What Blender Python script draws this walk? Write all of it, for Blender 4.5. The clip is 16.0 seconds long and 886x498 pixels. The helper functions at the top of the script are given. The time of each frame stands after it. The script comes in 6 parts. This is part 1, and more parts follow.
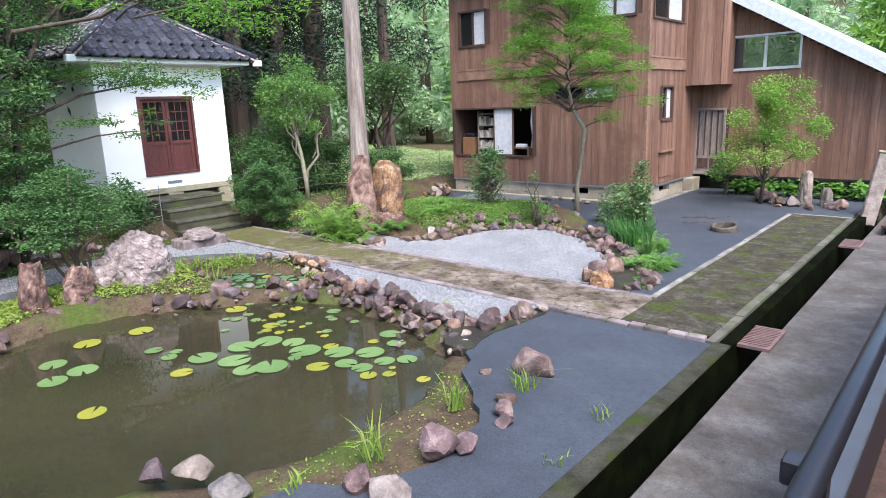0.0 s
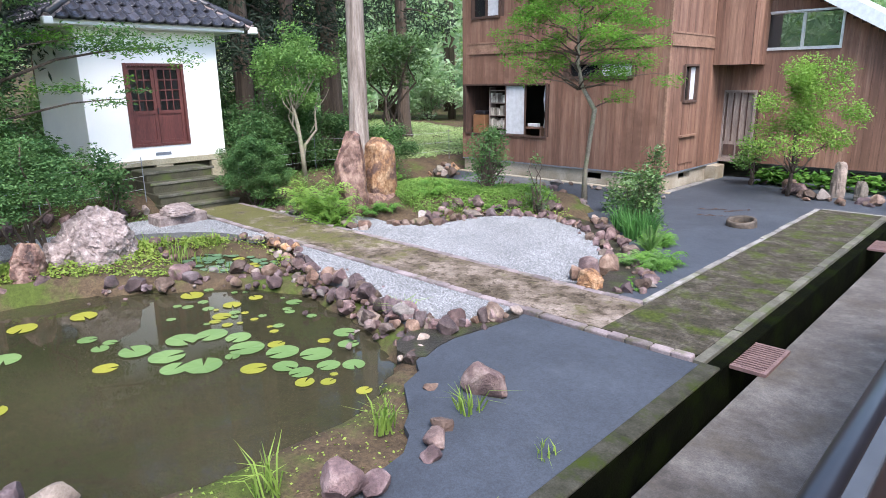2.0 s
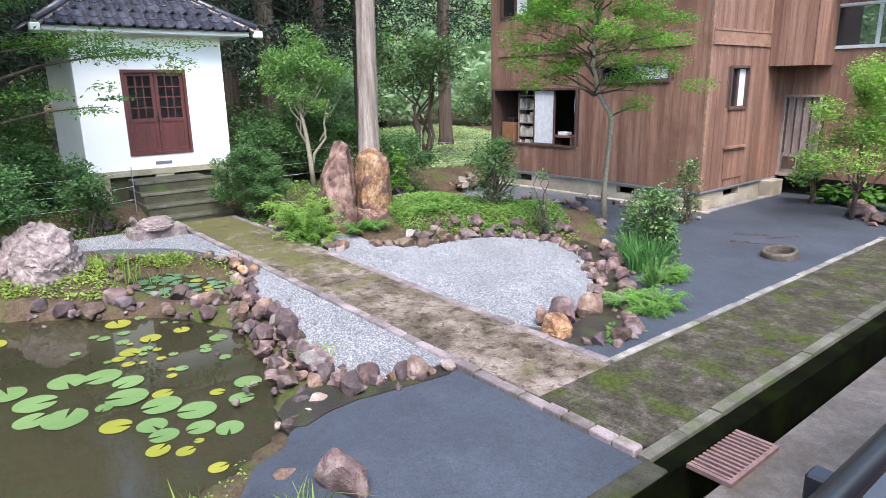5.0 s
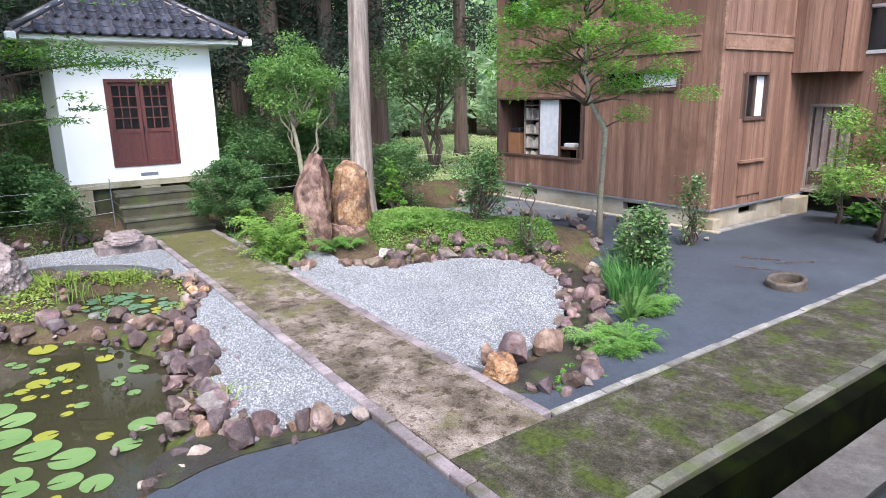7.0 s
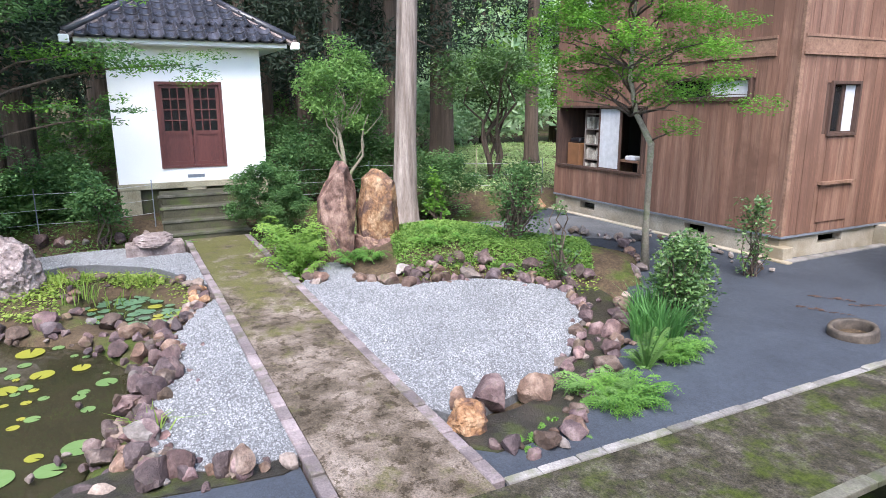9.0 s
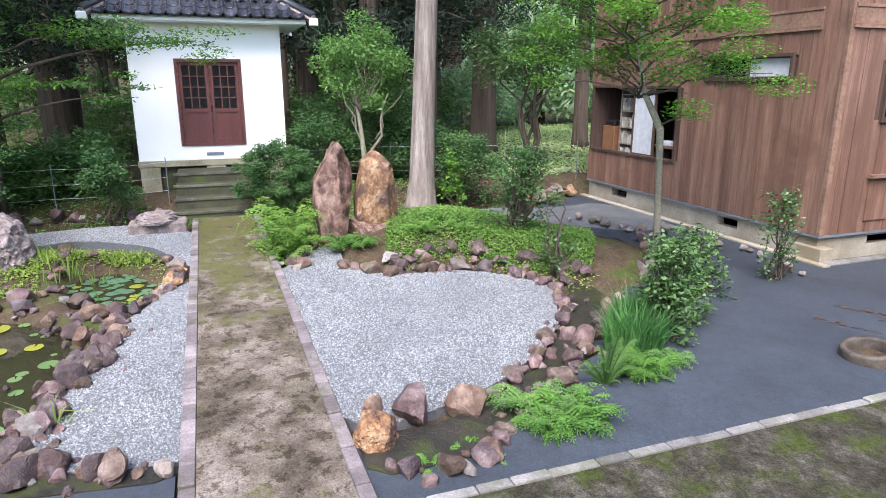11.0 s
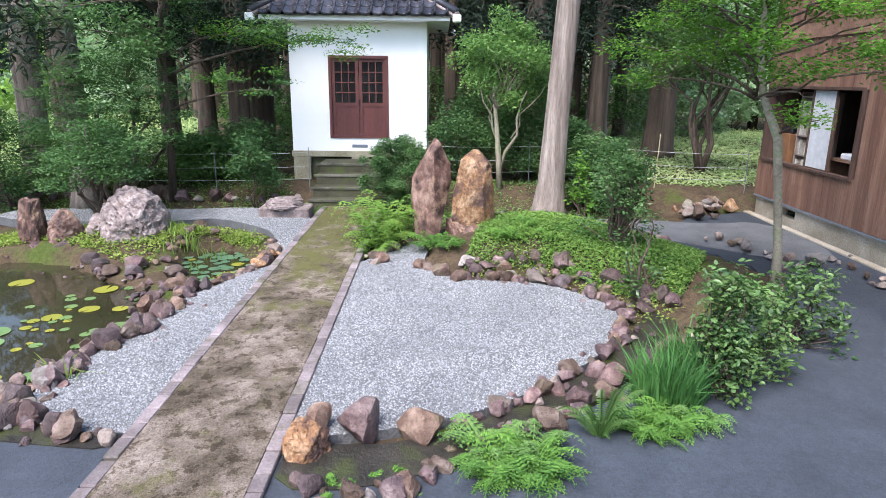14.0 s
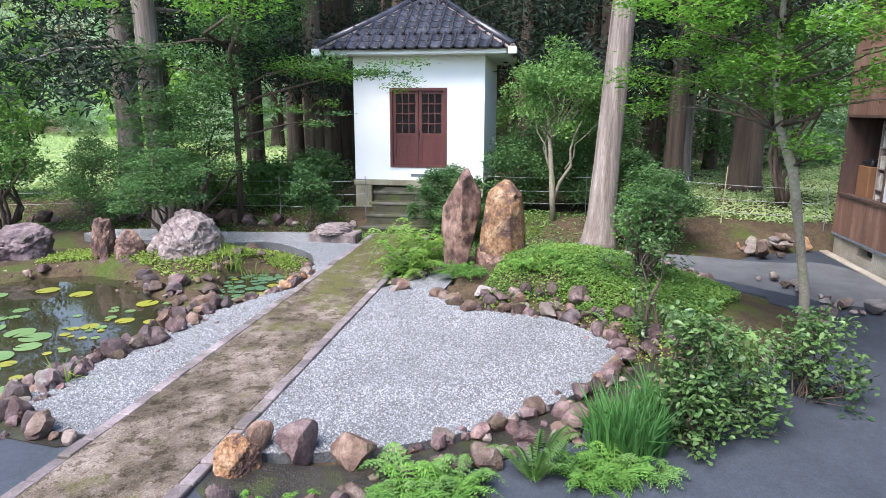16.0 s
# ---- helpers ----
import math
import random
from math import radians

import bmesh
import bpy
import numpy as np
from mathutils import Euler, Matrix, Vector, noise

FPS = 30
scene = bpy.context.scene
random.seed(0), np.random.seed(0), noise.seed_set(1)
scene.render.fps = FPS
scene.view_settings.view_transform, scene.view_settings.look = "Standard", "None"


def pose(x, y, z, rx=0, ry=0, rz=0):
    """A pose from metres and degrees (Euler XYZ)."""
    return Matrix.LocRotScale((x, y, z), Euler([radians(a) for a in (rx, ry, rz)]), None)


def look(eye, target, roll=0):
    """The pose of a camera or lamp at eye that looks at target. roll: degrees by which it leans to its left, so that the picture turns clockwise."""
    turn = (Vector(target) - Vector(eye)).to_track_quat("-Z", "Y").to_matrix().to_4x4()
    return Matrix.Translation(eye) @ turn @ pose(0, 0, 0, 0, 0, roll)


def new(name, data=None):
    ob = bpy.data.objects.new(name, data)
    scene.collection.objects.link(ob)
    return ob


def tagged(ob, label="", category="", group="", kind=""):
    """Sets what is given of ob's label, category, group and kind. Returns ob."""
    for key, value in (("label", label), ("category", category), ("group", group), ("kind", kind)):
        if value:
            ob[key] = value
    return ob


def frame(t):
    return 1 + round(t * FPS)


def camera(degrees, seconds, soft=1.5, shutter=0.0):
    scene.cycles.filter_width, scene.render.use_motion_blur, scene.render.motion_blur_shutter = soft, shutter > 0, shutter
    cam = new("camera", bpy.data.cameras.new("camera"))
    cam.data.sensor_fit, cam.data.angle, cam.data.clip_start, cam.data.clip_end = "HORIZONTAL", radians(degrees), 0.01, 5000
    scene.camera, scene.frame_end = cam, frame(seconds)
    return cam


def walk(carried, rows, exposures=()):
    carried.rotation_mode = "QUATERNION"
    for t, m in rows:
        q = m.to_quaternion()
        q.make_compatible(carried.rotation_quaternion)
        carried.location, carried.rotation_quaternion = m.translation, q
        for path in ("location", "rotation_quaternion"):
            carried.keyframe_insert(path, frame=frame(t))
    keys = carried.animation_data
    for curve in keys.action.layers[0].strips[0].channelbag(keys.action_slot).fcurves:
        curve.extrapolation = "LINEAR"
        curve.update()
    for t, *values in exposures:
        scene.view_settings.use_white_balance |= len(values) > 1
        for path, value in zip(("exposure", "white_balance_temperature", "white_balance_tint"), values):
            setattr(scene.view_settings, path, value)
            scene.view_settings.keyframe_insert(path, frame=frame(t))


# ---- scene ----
cam = camera(69.4, 16.0, soft=0.9)
METRES, EYE, TILT, LEAN, TURN = 10.8, 2.68, 0.0, 0.0, 40.8
ROWS = [
    (0.0, 0.0, 0.0, 0.0, -0.45, -12.65, 2.02),
    (0.5, 0.0147, 0.0201, -0.0003, -3.42, -13.32, 2.44),
    (1.0, 0.0304, 0.0404, -0.0014, -2.61, -13.91, 2.93),
    (1.5, 0.0532, 0.0609, -0.0016, 0.88, -14.41, 1.53),
    (2.0, 0.0729, 0.0839, -0.0025, 2.7, -14.69, 0.66),
    (2.5, 0.0934, 0.1036, -0.0011, 3.24, -15.02, 1.66),
    (3.0, 0.1208, 0.1235, -0.0012, 4.72, -14.71, 0.74),
    (3.5, 0.1432, 0.1459, -0.0028, 5.32, -14.84, 0.97),
    (4.0, 0.165, 0.1719, -0.0014, 6.7, -14.95, 1.69),
    (6.5, 0.2769, 0.2896, -0.001, 13.14, -13.54, -0.14),
    (7.0, 0.2959, 0.3159, -0.0029, 13.63, -13.46, 1.05),
    (7.5, 0.3132, 0.3417, -0.0009, 15.91, -13.47, 1.08),
    (8.0, 0.3345, 0.3651, -0.0012, 17.57, -13.24, 0.76),
    (8.5, 0.3538, 0.3903, -0.0014, 20.21, -12.89, 0.24),
    (11.0, 0.4569, 0.5159, -0.0014, 29.13, -14.72, -0.04),
    (11.5, 0.4814, 0.5398, -0.0001, 33.08, -14.41, -1.63),
    (12.0, 0.4971, 0.5643, -0.0029, 34.98, -14.35, -0.14),
    (12.5, 0.5123, 0.5876, -0.0014, 38.53, -14.88, 0.84),
    (13.0, 0.5335, 0.6102, -0.0026, 43.19, -14.78, -0.62),
    (13.5, 0.5518, 0.6341, -0.0031, 46.83, -14.82, 0.68),
    (14.0, 0.5686, 0.6623, -0.0034, 48.84, -14.94, -0.56),
    (14.5, 0.5876, 0.6858, -0.0048, 51.4, -14.19, -0.46),
    (15.0, 0.6098, 0.7108, -0.0031, 55.09, -13.24, -0.08),
    (15.5, 0.6247, 0.7364, -0.0045, 56.01, -12.66, -0.1),
    (16.0, 0.641, 0.7612, -0.0038, 58.91, -12.33, -0.19),
]
walk(cam, [(t, pose(0, 0, EYE, TILT, LEAN, TURN) @ pose(METRES * x, METRES * y, METRES * z, 90 + pitch, roll, yaw)) for t, x, y, z, yaw, pitch, roll in ROWS],
     exposures=[(0.0, 1.85), (4.2, 1.88), (8.5, 1.89), (11.0, 1.8), (16.0, 1.79)])

# ---- world and light ----
world = bpy.data.worlds.new("world")
scene.world = world
world.use_nodes = True
wn = world.node_tree
sky = wn.nodes.new("ShaderNodeTexSky")
sky.sky_type = "NISHITA"
sky.sun_disc = False
sky.sun_elevation = radians(58)
sky.sun_rotation = radians(120)
sky.air_density, sky.dust_density, sky.ozone_density = 1.0, 1.5, 1.0
wn.links.new(sky.outputs[0], wn.nodes["Background"].inputs[0])
wn.nodes["Background"].inputs[1].default_value = 0.15
sun = new("sun", bpy.data.lights.new("sun", "SUN"))
sun.data.energy = 2.3
sun.data.angle = radians(40)
sun.data.color = (1.0, 0.955, 0.965)
sun.matrix_world = look((12, -7, 20), (0, 0, 0))


# ---- materials ----
def material(name, build):
    m = bpy.data.materials.new(name)
    m.use_nodes = True
    nt = m.node_tree
    build(nt, nt.nodes["Principled BSDF"])
    return m


def node(nt, kind, **values):
    n = nt.nodes.new(kind)
    for k, v in values.items():
        n.inputs[k.replace("_", " ")].default_value = v
    return n


def coords(nt, scale=(1, 1, 1)):
    g = nt.nodes.new("ShaderNodeNewGeometry")
    m = node(nt, "ShaderNodeMapping", Scale=scale)
    nt.links.new(g.outputs["Position"], m.inputs[0])
    return m.outputs[0]


def noise_out(nt, at, scale, detail=4.0, rough=0.55):
    n = node(nt, "ShaderNodeTexNoise", Scale=scale, Detail=detail, Roughness=rough)
    nt.links.new(at, n.inputs["Vector"])
    return n.outputs["Fac"]


def ramp(nt, fac, stops):
    r = nt.nodes.new("ShaderNodeValToRGB")
    e = r.color_ramp.elements
    while len(e) < len(stops):
        e.new(0.5)
    for el, (p, c) in zip(e, stops):
        el.position, el.color = p, (*c, 1)
    nt.links.new(fac, r.inputs[0])
    return r.outputs[0]


def mix(nt, fac, a, b, mode="MIX"):
    m = nt.nodes.new("ShaderNodeMix")
    m.data_type, m.blend_type = "RGBA", mode
    for src, i in ((fac, 0), (a, 6), (b, 7)):
        if isinstance(src, (int, float)):
            m.inputs[i].default_value = src
        elif isinstance(src, tuple):
            m.inputs[i].default_value = (*src, 1)
        else:
            nt.links.new(src, m.inputs[i])
    return m.outputs[2]


def bump(nt, p, height, strength, dist=0.01):
    b = node(nt, "ShaderNodeBump", Strength=strength, Distance=dist)
    nt.links.new(height, b.inputs["Height"])
    nt.links.new(b.outputs[0], p.inputs["Normal"])


def random_of(nt, island=False):
    if island:
        return nt.nodes.new("ShaderNodeNewGeometry").outputs["Random Per Island"]
    return nt.nodes.new("ShaderNodeObjectInfo").outputs["Random"]


def surface(name, stops, scale, fine, rough=0.85, bump_by=0.4, dist=0.01, stretch=(1, 1, 1), vary=0.0, island=False, stain=None, stain_scale=0.8, metal=0.0, stain_range=(0.5, 0.65), speck=0.0, shine=0.5, grit=0.55, hues=None):
    """A mottled surface: a colour ramp on coarse noise, fine grain, stains, and relief."""
    def build(nt, p):
        at = coords(nt, stretch)
        col = ramp(nt, noise_out(nt, at, scale, 9 if speck else 5, 0.72 if speck else 0.55), stops)
        grain = noise_out(nt, at, fine, 3, 0.7)
        col = mix(nt, grit, col, ramp(nt, grain, [(0.3, (0.35, 0.35, 0.35)), (0.7, (1.25, 1.25, 1.25))]), "MULTIPLY")
        if stain:
            col = mix(nt, ramp(nt, noise_out(nt, coords(nt), stain_scale, 6, 0.65), [(stain_range[0], (0, 0, 0)), (stain_range[1], (1, 1, 1))]), col, stain)
        if speck:
            dots = ramp(nt, noise_out(nt, at, 15, 10, 0.9), [(0.40, (0.35, 0.35, 0.35)), (0.5, (0.95, 0.95, 0.95)), (0.66, (1.9, 1.85, 1.75))])
            col = mix(nt, min(1.0, speck * 3), col, dots, "MULTIPLY")
        if vary:
            col = mix(nt, 1.0, col, ramp(nt, random_of(nt, island), [(0, (1 - vary,) * 3), (1, (1 + vary,) * 3)]), "MULTIPLY")
        if hues:
            m = nt.nodes.new("ShaderNodeMath")
            m.operation = "MULTIPLY"
            m.inputs[1].default_value = 7.31
            f = nt.nodes.new("ShaderNodeMath")
            f.operation = "FRACT"
            nt.links.new(random_of(nt, island), m.inputs[0])
            nt.links.new(m.outputs[0], f.inputs[0])
            col = mix(nt, 1.0, col, ramp(nt, f.outputs[0], hues), "MULTIPLY")
        nt.links.new(col, p.inputs["Base Color"])
        p.inputs["Roughness"].default_value = rough
        p.inputs["Metallic"].default_value = metal
        p.inputs["Specular IOR Level"].default_value = shine
        bump(nt, p, grain, bump_by, dist)
    return material(name, build)


def leafy(name, dark, light, gloss=0.35, through_light=0.35, shine=0.35):
    def build(nt, p):
        r = random_of(nt, True)
        big = noise_out(nt, coords(nt), 1.3, 2)
        col = mix(nt, 0.5, ramp(nt, r, [(0, dark), (1, light)]), ramp(nt, big, [(0.3, dark), (0.7, light)]))
        col = mix(nt, 1.0, col, (1.1, 0.96, 1.2), "MULTIPLY")
        nt.links.new(col, p.inputs["Base Color"])
        p.inputs["Roughness"].default_value = 1 - gloss
        p.inputs["Specular IOR Level"].default_value = shine
        t = nt.nodes.new("ShaderNodeBsdfTranslucent")
        nt.links.new(mix(nt, 1.0, col, (1.1, 1.3, 0.9), "MULTIPLY"), t.inputs[0])
        m = node(nt, "ShaderNodeMixShader", Fac=through_light)
        nt.links.new(p.outputs[0], m.inputs[1])
        nt.links.new(t.outputs[0], m.inputs[2])
        nt.links.new(m.outputs[0], nt.nodes["Material Output"].inputs[0])
    return material(name, build)


def plain(name, color, rough=0.5, metal=0.0, alpha=1.0):
    def build(nt, p):
        at = coords(nt)
        col = mix(nt, 0.35, color, ramp(nt, noise_out(nt, at, 9, 5), [(0.3, tuple(c * 0.55 for c in color)), (0.7, tuple(min(1, c * 1.3) for c in color))]))
        nt.links.new(col, p.inputs["Base Color"])
        p.inputs["Roughness"].default_value = rough
        p.inputs["Metallic"].default_value = metal
        p.inputs["Alpha"].default_value = alpha
    return material(name, build)


M_SOIL = surface("soil", [(0.3, (0.045, 0.033, 0.022)), (0.5, (0.085, 0.06, 0.038)), (0.7, (0.125, 0.092, 0.06))], 2.2, 34, 0.95, 0.9, 0.03, stain=(0.055, 0.075, 0.016), stain_scale=1.1, stain_range=(0.5, 0.62), speck=0.22, shine=0.2)
M_SAND = surface("dark_grit", [(0.35, (0.024, 0.030, 0.042)), (0.65, (0.046, 0.056, 0.075))], 0.6, 55, 0.75, 0.6, 0.008, stain=(0.066, 0.074, 0.09), stain_scale=1.7, stain_range=(0.6, 0.85), speck=0.12)
M_GRAVEL = surface("gravel_bed", [(0.3, (0.09, 0.093, 0.10)), (0.7, (0.15, 0.155, 0.165))], 2.0, 45, 0.9, 0.9, 0.02)
M_CHIP = surface("gravel_chips", [(0.3, (0.165, 0.171, 0.184)), (0.7, (0.25, 0.258, 0.272))], 1.2, 60, 0.85, 0.3, 0.004, vary=0.65, island=True)
def path_build(nt, p):
    at = coords(nt)
    broad = noise_out(nt, at, 1.7, 8, 0.68)
    col = ramp(nt, broad, [(0.34, (0.045, 0.035, 0.024)), (0.44, (0.09, 0.072, 0.055)), (0.53, (0.155, 0.126, 0.105)), (0.66, (0.255, 0.215, 0.19))])
    grit = noise_out(nt, at, 55, 5, 0.8)
    col = mix(nt, 0.75, col, ramp(nt, grit, [(0.36, (0.35, 0.34, 0.3)), (0.5, (1.0, 1.0, 1.0)), (0.66, (1.6, 1.55, 1.5))]), "MULTIPLY")
    scab = ramp(nt, noise_out(nt, at, 6.5, 9, 0.75), [(0.53, (0, 0, 0)), (0.57, (1, 1, 1))])
    col = mix(nt, scab, col, mix(nt, 1.0, col, (0.42, 0.40, 0.34), "MULTIPLY"))
    sep = nt.nodes.new("ShaderNodeSeparateXYZ")
    nt.links.new(at, sep.inputs[0])
    reach = node(nt, "ShaderNodeMapRange")
    nt.links.new(sep.outputs[0], reach.inputs[0])
    for i, v in ((1, -6.0), (2, -11.0), (3, -0.05), (4, 0.17)):
        reach.inputs[i].default_value = v
    add = nt.nodes.new("ShaderNodeMath")
    nt.links.new(reach.outputs[0], add.inputs[0])
    nt.links.new(noise_out(nt, at, 2.3, 8, 0.7), add.inputs[1])
    moss = mix(nt, 0.6, (0.085, 0.085, 0.026), ramp(nt, grit, [(0.35, (0.03, 0.032, 0.01)), (0.65, (0.14, 0.135, 0.045))]))
    col = mix(nt, ramp(nt, add.outputs[0], [(0.5, (0, 0, 0)), (0.66, (0.9, 0.9, 0.9))]), col, moss)
    nt.links.new(col, p.inputs["Base Color"])
    p.inputs["Roughness"].default_value = 0.92
    p.inputs["Specular IOR Level"].default_value = 0.2
    bump(nt, p, grit, 0.8, 0.012)


M_PATH = material("path_concrete", path_build)
M_SLAB = surface("mossy_concrete", [(0.36, (0.024, 0.022, 0.013)), (0.5, (0.047, 0.041, 0.03)), (0.64, (0.10, 0.089, 0.075))], 3.4, 60, 0.92, 0.6, 0.01, stain=(0.038, 0.050, 0.009), stain_scale=2.2, stain_range=(0.48, 0.62), speck=0.33, shine=0.2)
M_TERRACE = surface("terrace_concrete", [(0.34, (0.052, 0.042, 0.034)), (0.5, (0.105, 0.091, 0.08)), (0.66, (0.168, 0.152, 0.138))], 1.6, 70, 0.7, 0.25, 0.006, stain=(0.075, 0.06, 0.042), stain_scale=1.5, stain_range=(0.5, 0.7), speck=0.16)
# near-black base: the deep channel's shade is painted into concrete and moss
M_CHANNEL_SHADED = surface("drain_concrete", [(0.3, (0.0015, 0.002, 0.001)), (0.7, (0.005, 0.006, 0.0025))], 3.0, 40, 1.0, 0.6, 0.01, stain=(0.005, 0.008, 0.0015), stain_scale=2.0, shine=0.03)
M_KERB = surface("kerb_brick", [(0.3, (0.13, 0.104, 0.108)), (0.7, (0.24, 0.20, 0.205))], 4, 50, 0.85, 0.4, 0.006, vary=0.3, stain=(0.085, 0.08, 0.05), stain_scale=3, stain_range=(0.52, 0.66))
M_KERB_GREY = surface("kerb_stone", [(0.3, (0.13, 0.12, 0.112)), (0.7, (0.27, 0.255, 0.245))], 4, 50, 0.85, 0.4, 0.006, vary=0.3, stain=(0.09, 0.095, 0.05), stain_scale=2.5, stain_range=(0.5, 0.7))
M_KERB_MOSS = surface("mossy_kerb_stone", [(0.3, (0.05, 0.05, 0.034)), (0.7, (0.125, 0.118, 0.095))], 4, 50, 0.85, 0.4, 0.006, vary=0.3, stain=(0.06, 0.08, 0.02), stain_scale=2.5, stain_range=(0.5, 0.7))
M_COPING = surface("dark_coping", [(0.3, (0.022, 0.023, 0.015)), (0.7, (0.062, 0.06, 0.048))], 5, 50, 0.9, 0.5, 0.008, stain=(0.03, 0.042, 0.008), stain_scale=3, stain_range=(0.5, 0.65), shine=0.1)
HUES = [(0.0, (1.0, 1.0, 1.0)), (0.3, (1.05, 0.92, 0.85)), (0.55, (0.8, 0.86, 0.92)), (0.8, (1.12, 1.03, 1.05)), (1.0, (0.78, 0.82, 0.7))]
M_ROCK_P = surface("purple_rock", [(0.3, (0.05, 0.031, 0.034)), (0.5, (0.11, 0.072, 0.074)), (0.68, (0.22, 0.165, 0.162))], 7, 38, 0.7, 1.0, 0.022, vary=0.5, hues=HUES, stain=(0.07, 0.075, 0.03), stain_scale=4, stain_range=(0.6, 0.75))
M_SMALL_P = surface("small_purple_rock", [(0.3, (0.05, 0.031, 0.034)), (0.5, (0.11, 0.072, 0.074)), (0.68, (0.22, 0.165, 0.162))], 7, 38, 0.7, 1.0, 0.022, vary=0.5, hues=HUES, stain=(0.07, 0.075, 0.03), stain_scale=4, stain_range=(0.6, 0.75), island=True)
M_ROCK_B = surface("brown_rock", [(0.3, (0.06, 0.035, 0.025)), (0.5, (0.125, 0.082, 0.062)), (0.68, (0.24, 0.18, 0.145))], 7, 38, 0.7, 1.0, 0.022, vary=0.45, hues=HUES, stain=(0.07, 0.075, 0.03), stain_scale=3, stain_range=(0.6, 0.75))
M_SMALL_B = surface("small_brown_rock", [(0.3, (0.06, 0.035, 0.025)), (0.5, (0.125, 0.082, 0.062)), (0.68, (0.24, 0.18, 0.145))], 7, 38, 0.7, 1.0, 0.022, vary=0.45, hues=HUES, stain=(0.07, 0.075, 0.03), stain_scale=3, stain_range=(0.6, 0.75), island=True)
M_ROCK_W = surface("pale_rock", [(0.3, (0.12, 0.098, 0.085)), (0.65, (0.30, 0.26, 0.235))], 5, 34, 0.8, 0.8, 0.015, vary=0.35, hues=HUES)
M_SMALL_W = surface("small_pale_rock", [(0.3, (0.12, 0.098, 0.085)), (0.65, (0.30, 0.26, 0.235))], 5, 34, 0.8, 0.8, 0.015, vary=0.35, hues=HUES, island=True)
M_ROCK_G = surface("pitted_rock", [(0.3, (0.16, 0.12, 0.115)), (0.55, (0.28, 0.225, 0.215)), (0.72, (0.45, 0.39, 0.375))], 9, 32, 0.85, 1.0, 0.03)
M_ROCK_O = surface("orange_rock", [(0.34, (0.13, 0.066, 0.038)), (0.48, (0.29, 0.15, 0.07)), (0.66, (0.46, 0.31, 0.19))], 6.5, 26, 0.75, 1.0, 0.03, vary=0.2, stretch=(1, 1, 0.75), stain=(0.085, 0.045, 0.036), stain_scale=2.6, stain_range=(0.5, 0.6))
M_SMALL_O = surface("small_orange_rock", [(0.34, (0.13, 0.066, 0.038)), (0.48, (0.29, 0.15, 0.07)), (0.66, (0.46, 0.31, 0.19))], 6.5, 26, 0.75, 1.0, 0.03, vary=0.2, stretch=(1, 1, 0.75), stain=(0.085, 0.045, 0.036), stain_scale=2.6, stain_range=(0.5, 0.6), island=True)
M_ROCK_R = surface("red_rock", [(0.36, (0.045, 0.024, 0.02)), (0.48, (0.12, 0.062, 0.048)), (0.64, (0.27, 0.175, 0.14))], 5, 30, 0.7, 0.9, 0.015, stretch=(1.2, 1.2, 0.8), stain=(0.24, 0.15, 0.10), stain_scale=2.6, stain_range=(0.55, 0.62))
M_BOARD = surface("weathered_boards", [(0.25, (0.105, 0.05, 0.034)), (0.5, (0.19, 0.098, 0.067)), (0.74, (0.30, 0.178, 0.128))], 1.6, 16, 0.75, 0.35, 0.004, stretch=(3, 3, 0.16), vary=0.13, stain=(0.13, 0.066, 0.044), stain_scale=0.7)
M_DARKWOOD = surface("dark_wood", [(0.3, (0.045, 0.025, 0.02)), (0.7, (0.10, 0.055, 0.04))], 3, 20, 0.75, 0.3, 0.004, stretch=(3, 3, 0.3))
M_GREYWOOD = surface("grey_wood", [(0.3, (0.20, 0.155, 0.135)), (0.7, (0.34, 0.28, 0.25))], 3, 20, 0.8, 0.3, 0.004, stretch=(3, 3, 0.3))
M_BROWNTRIM = surface("brown_trim", [(0.3, (0.16, 0.085, 0.055)), (0.7, (0.28, 0.165, 0.115))], 3, 20, 0.8, 0.3, 0.004)
M_PLASTER = surface("white_plaster", [(0.3, (0.85, 0.85, 0.85)), (0.7, (0.9, 0.9, 0.885))], 1.2, 40, 0.9, 0.05, 0.002, grit=0.05)
M_MAROON = surface("maroon_wood", [(0.3, (0.095, 0.027, 0.024)), (0.7, (0.145, 0.042, 0.036))], 3, 24, 0.55, 0.2, 0.003, stretch=(3, 3, 0.3))
M_TILE = surface("glazed_tile", [(0.3, (0.018, 0.018, 0.024)), (0.7, (0.048, 0.048, 0.062))], 3, 30, 0.27, 0.1, 0.003, vary=0.4)
M_FOUND = surface("foundation_concrete", [(0.3, (0.30, 0.26, 0.20)), (0.7, (0.45, 0.40, 0.33))], 2, 40, 0.9, 0.3, 0.006, stain=(0.22, 0.18, 0.12))
M_STEP = surface("mossy_step", [(0.3, (0.035, 0.035, 0.018)), (0.7, (0.085, 0.078, 0.05))], 2.5, 40, 0.9, 0.4, 0.008, stain=(0.06, 0.08, 0.02), stain_scale=1.6)
M_PLINTH = surface("plinth_stone", [(0.3, (0.26, 0.23, 0.15)), (0.7, (0.42, 0.385, 0.28))], 2.5, 40, 0.9, 0.4, 0.008)
M_FASCIA = plain("grey_painted_metal", (0.50, 0.54, 0.60), 0.45)
M_ALU = plain("aluminium", (0.62, 0.63, 0.66), 0.35, 0.6)
M_WHITE = plain("white_panel", (0.66, 0.67, 0.72), 0.6)
M_BLACK = plain("black_metal", (0.012, 0.012, 0.016), 0.35)
M_STEEL = plain("painted_steel", (0.16, 0.18, 0.21), 0.5)
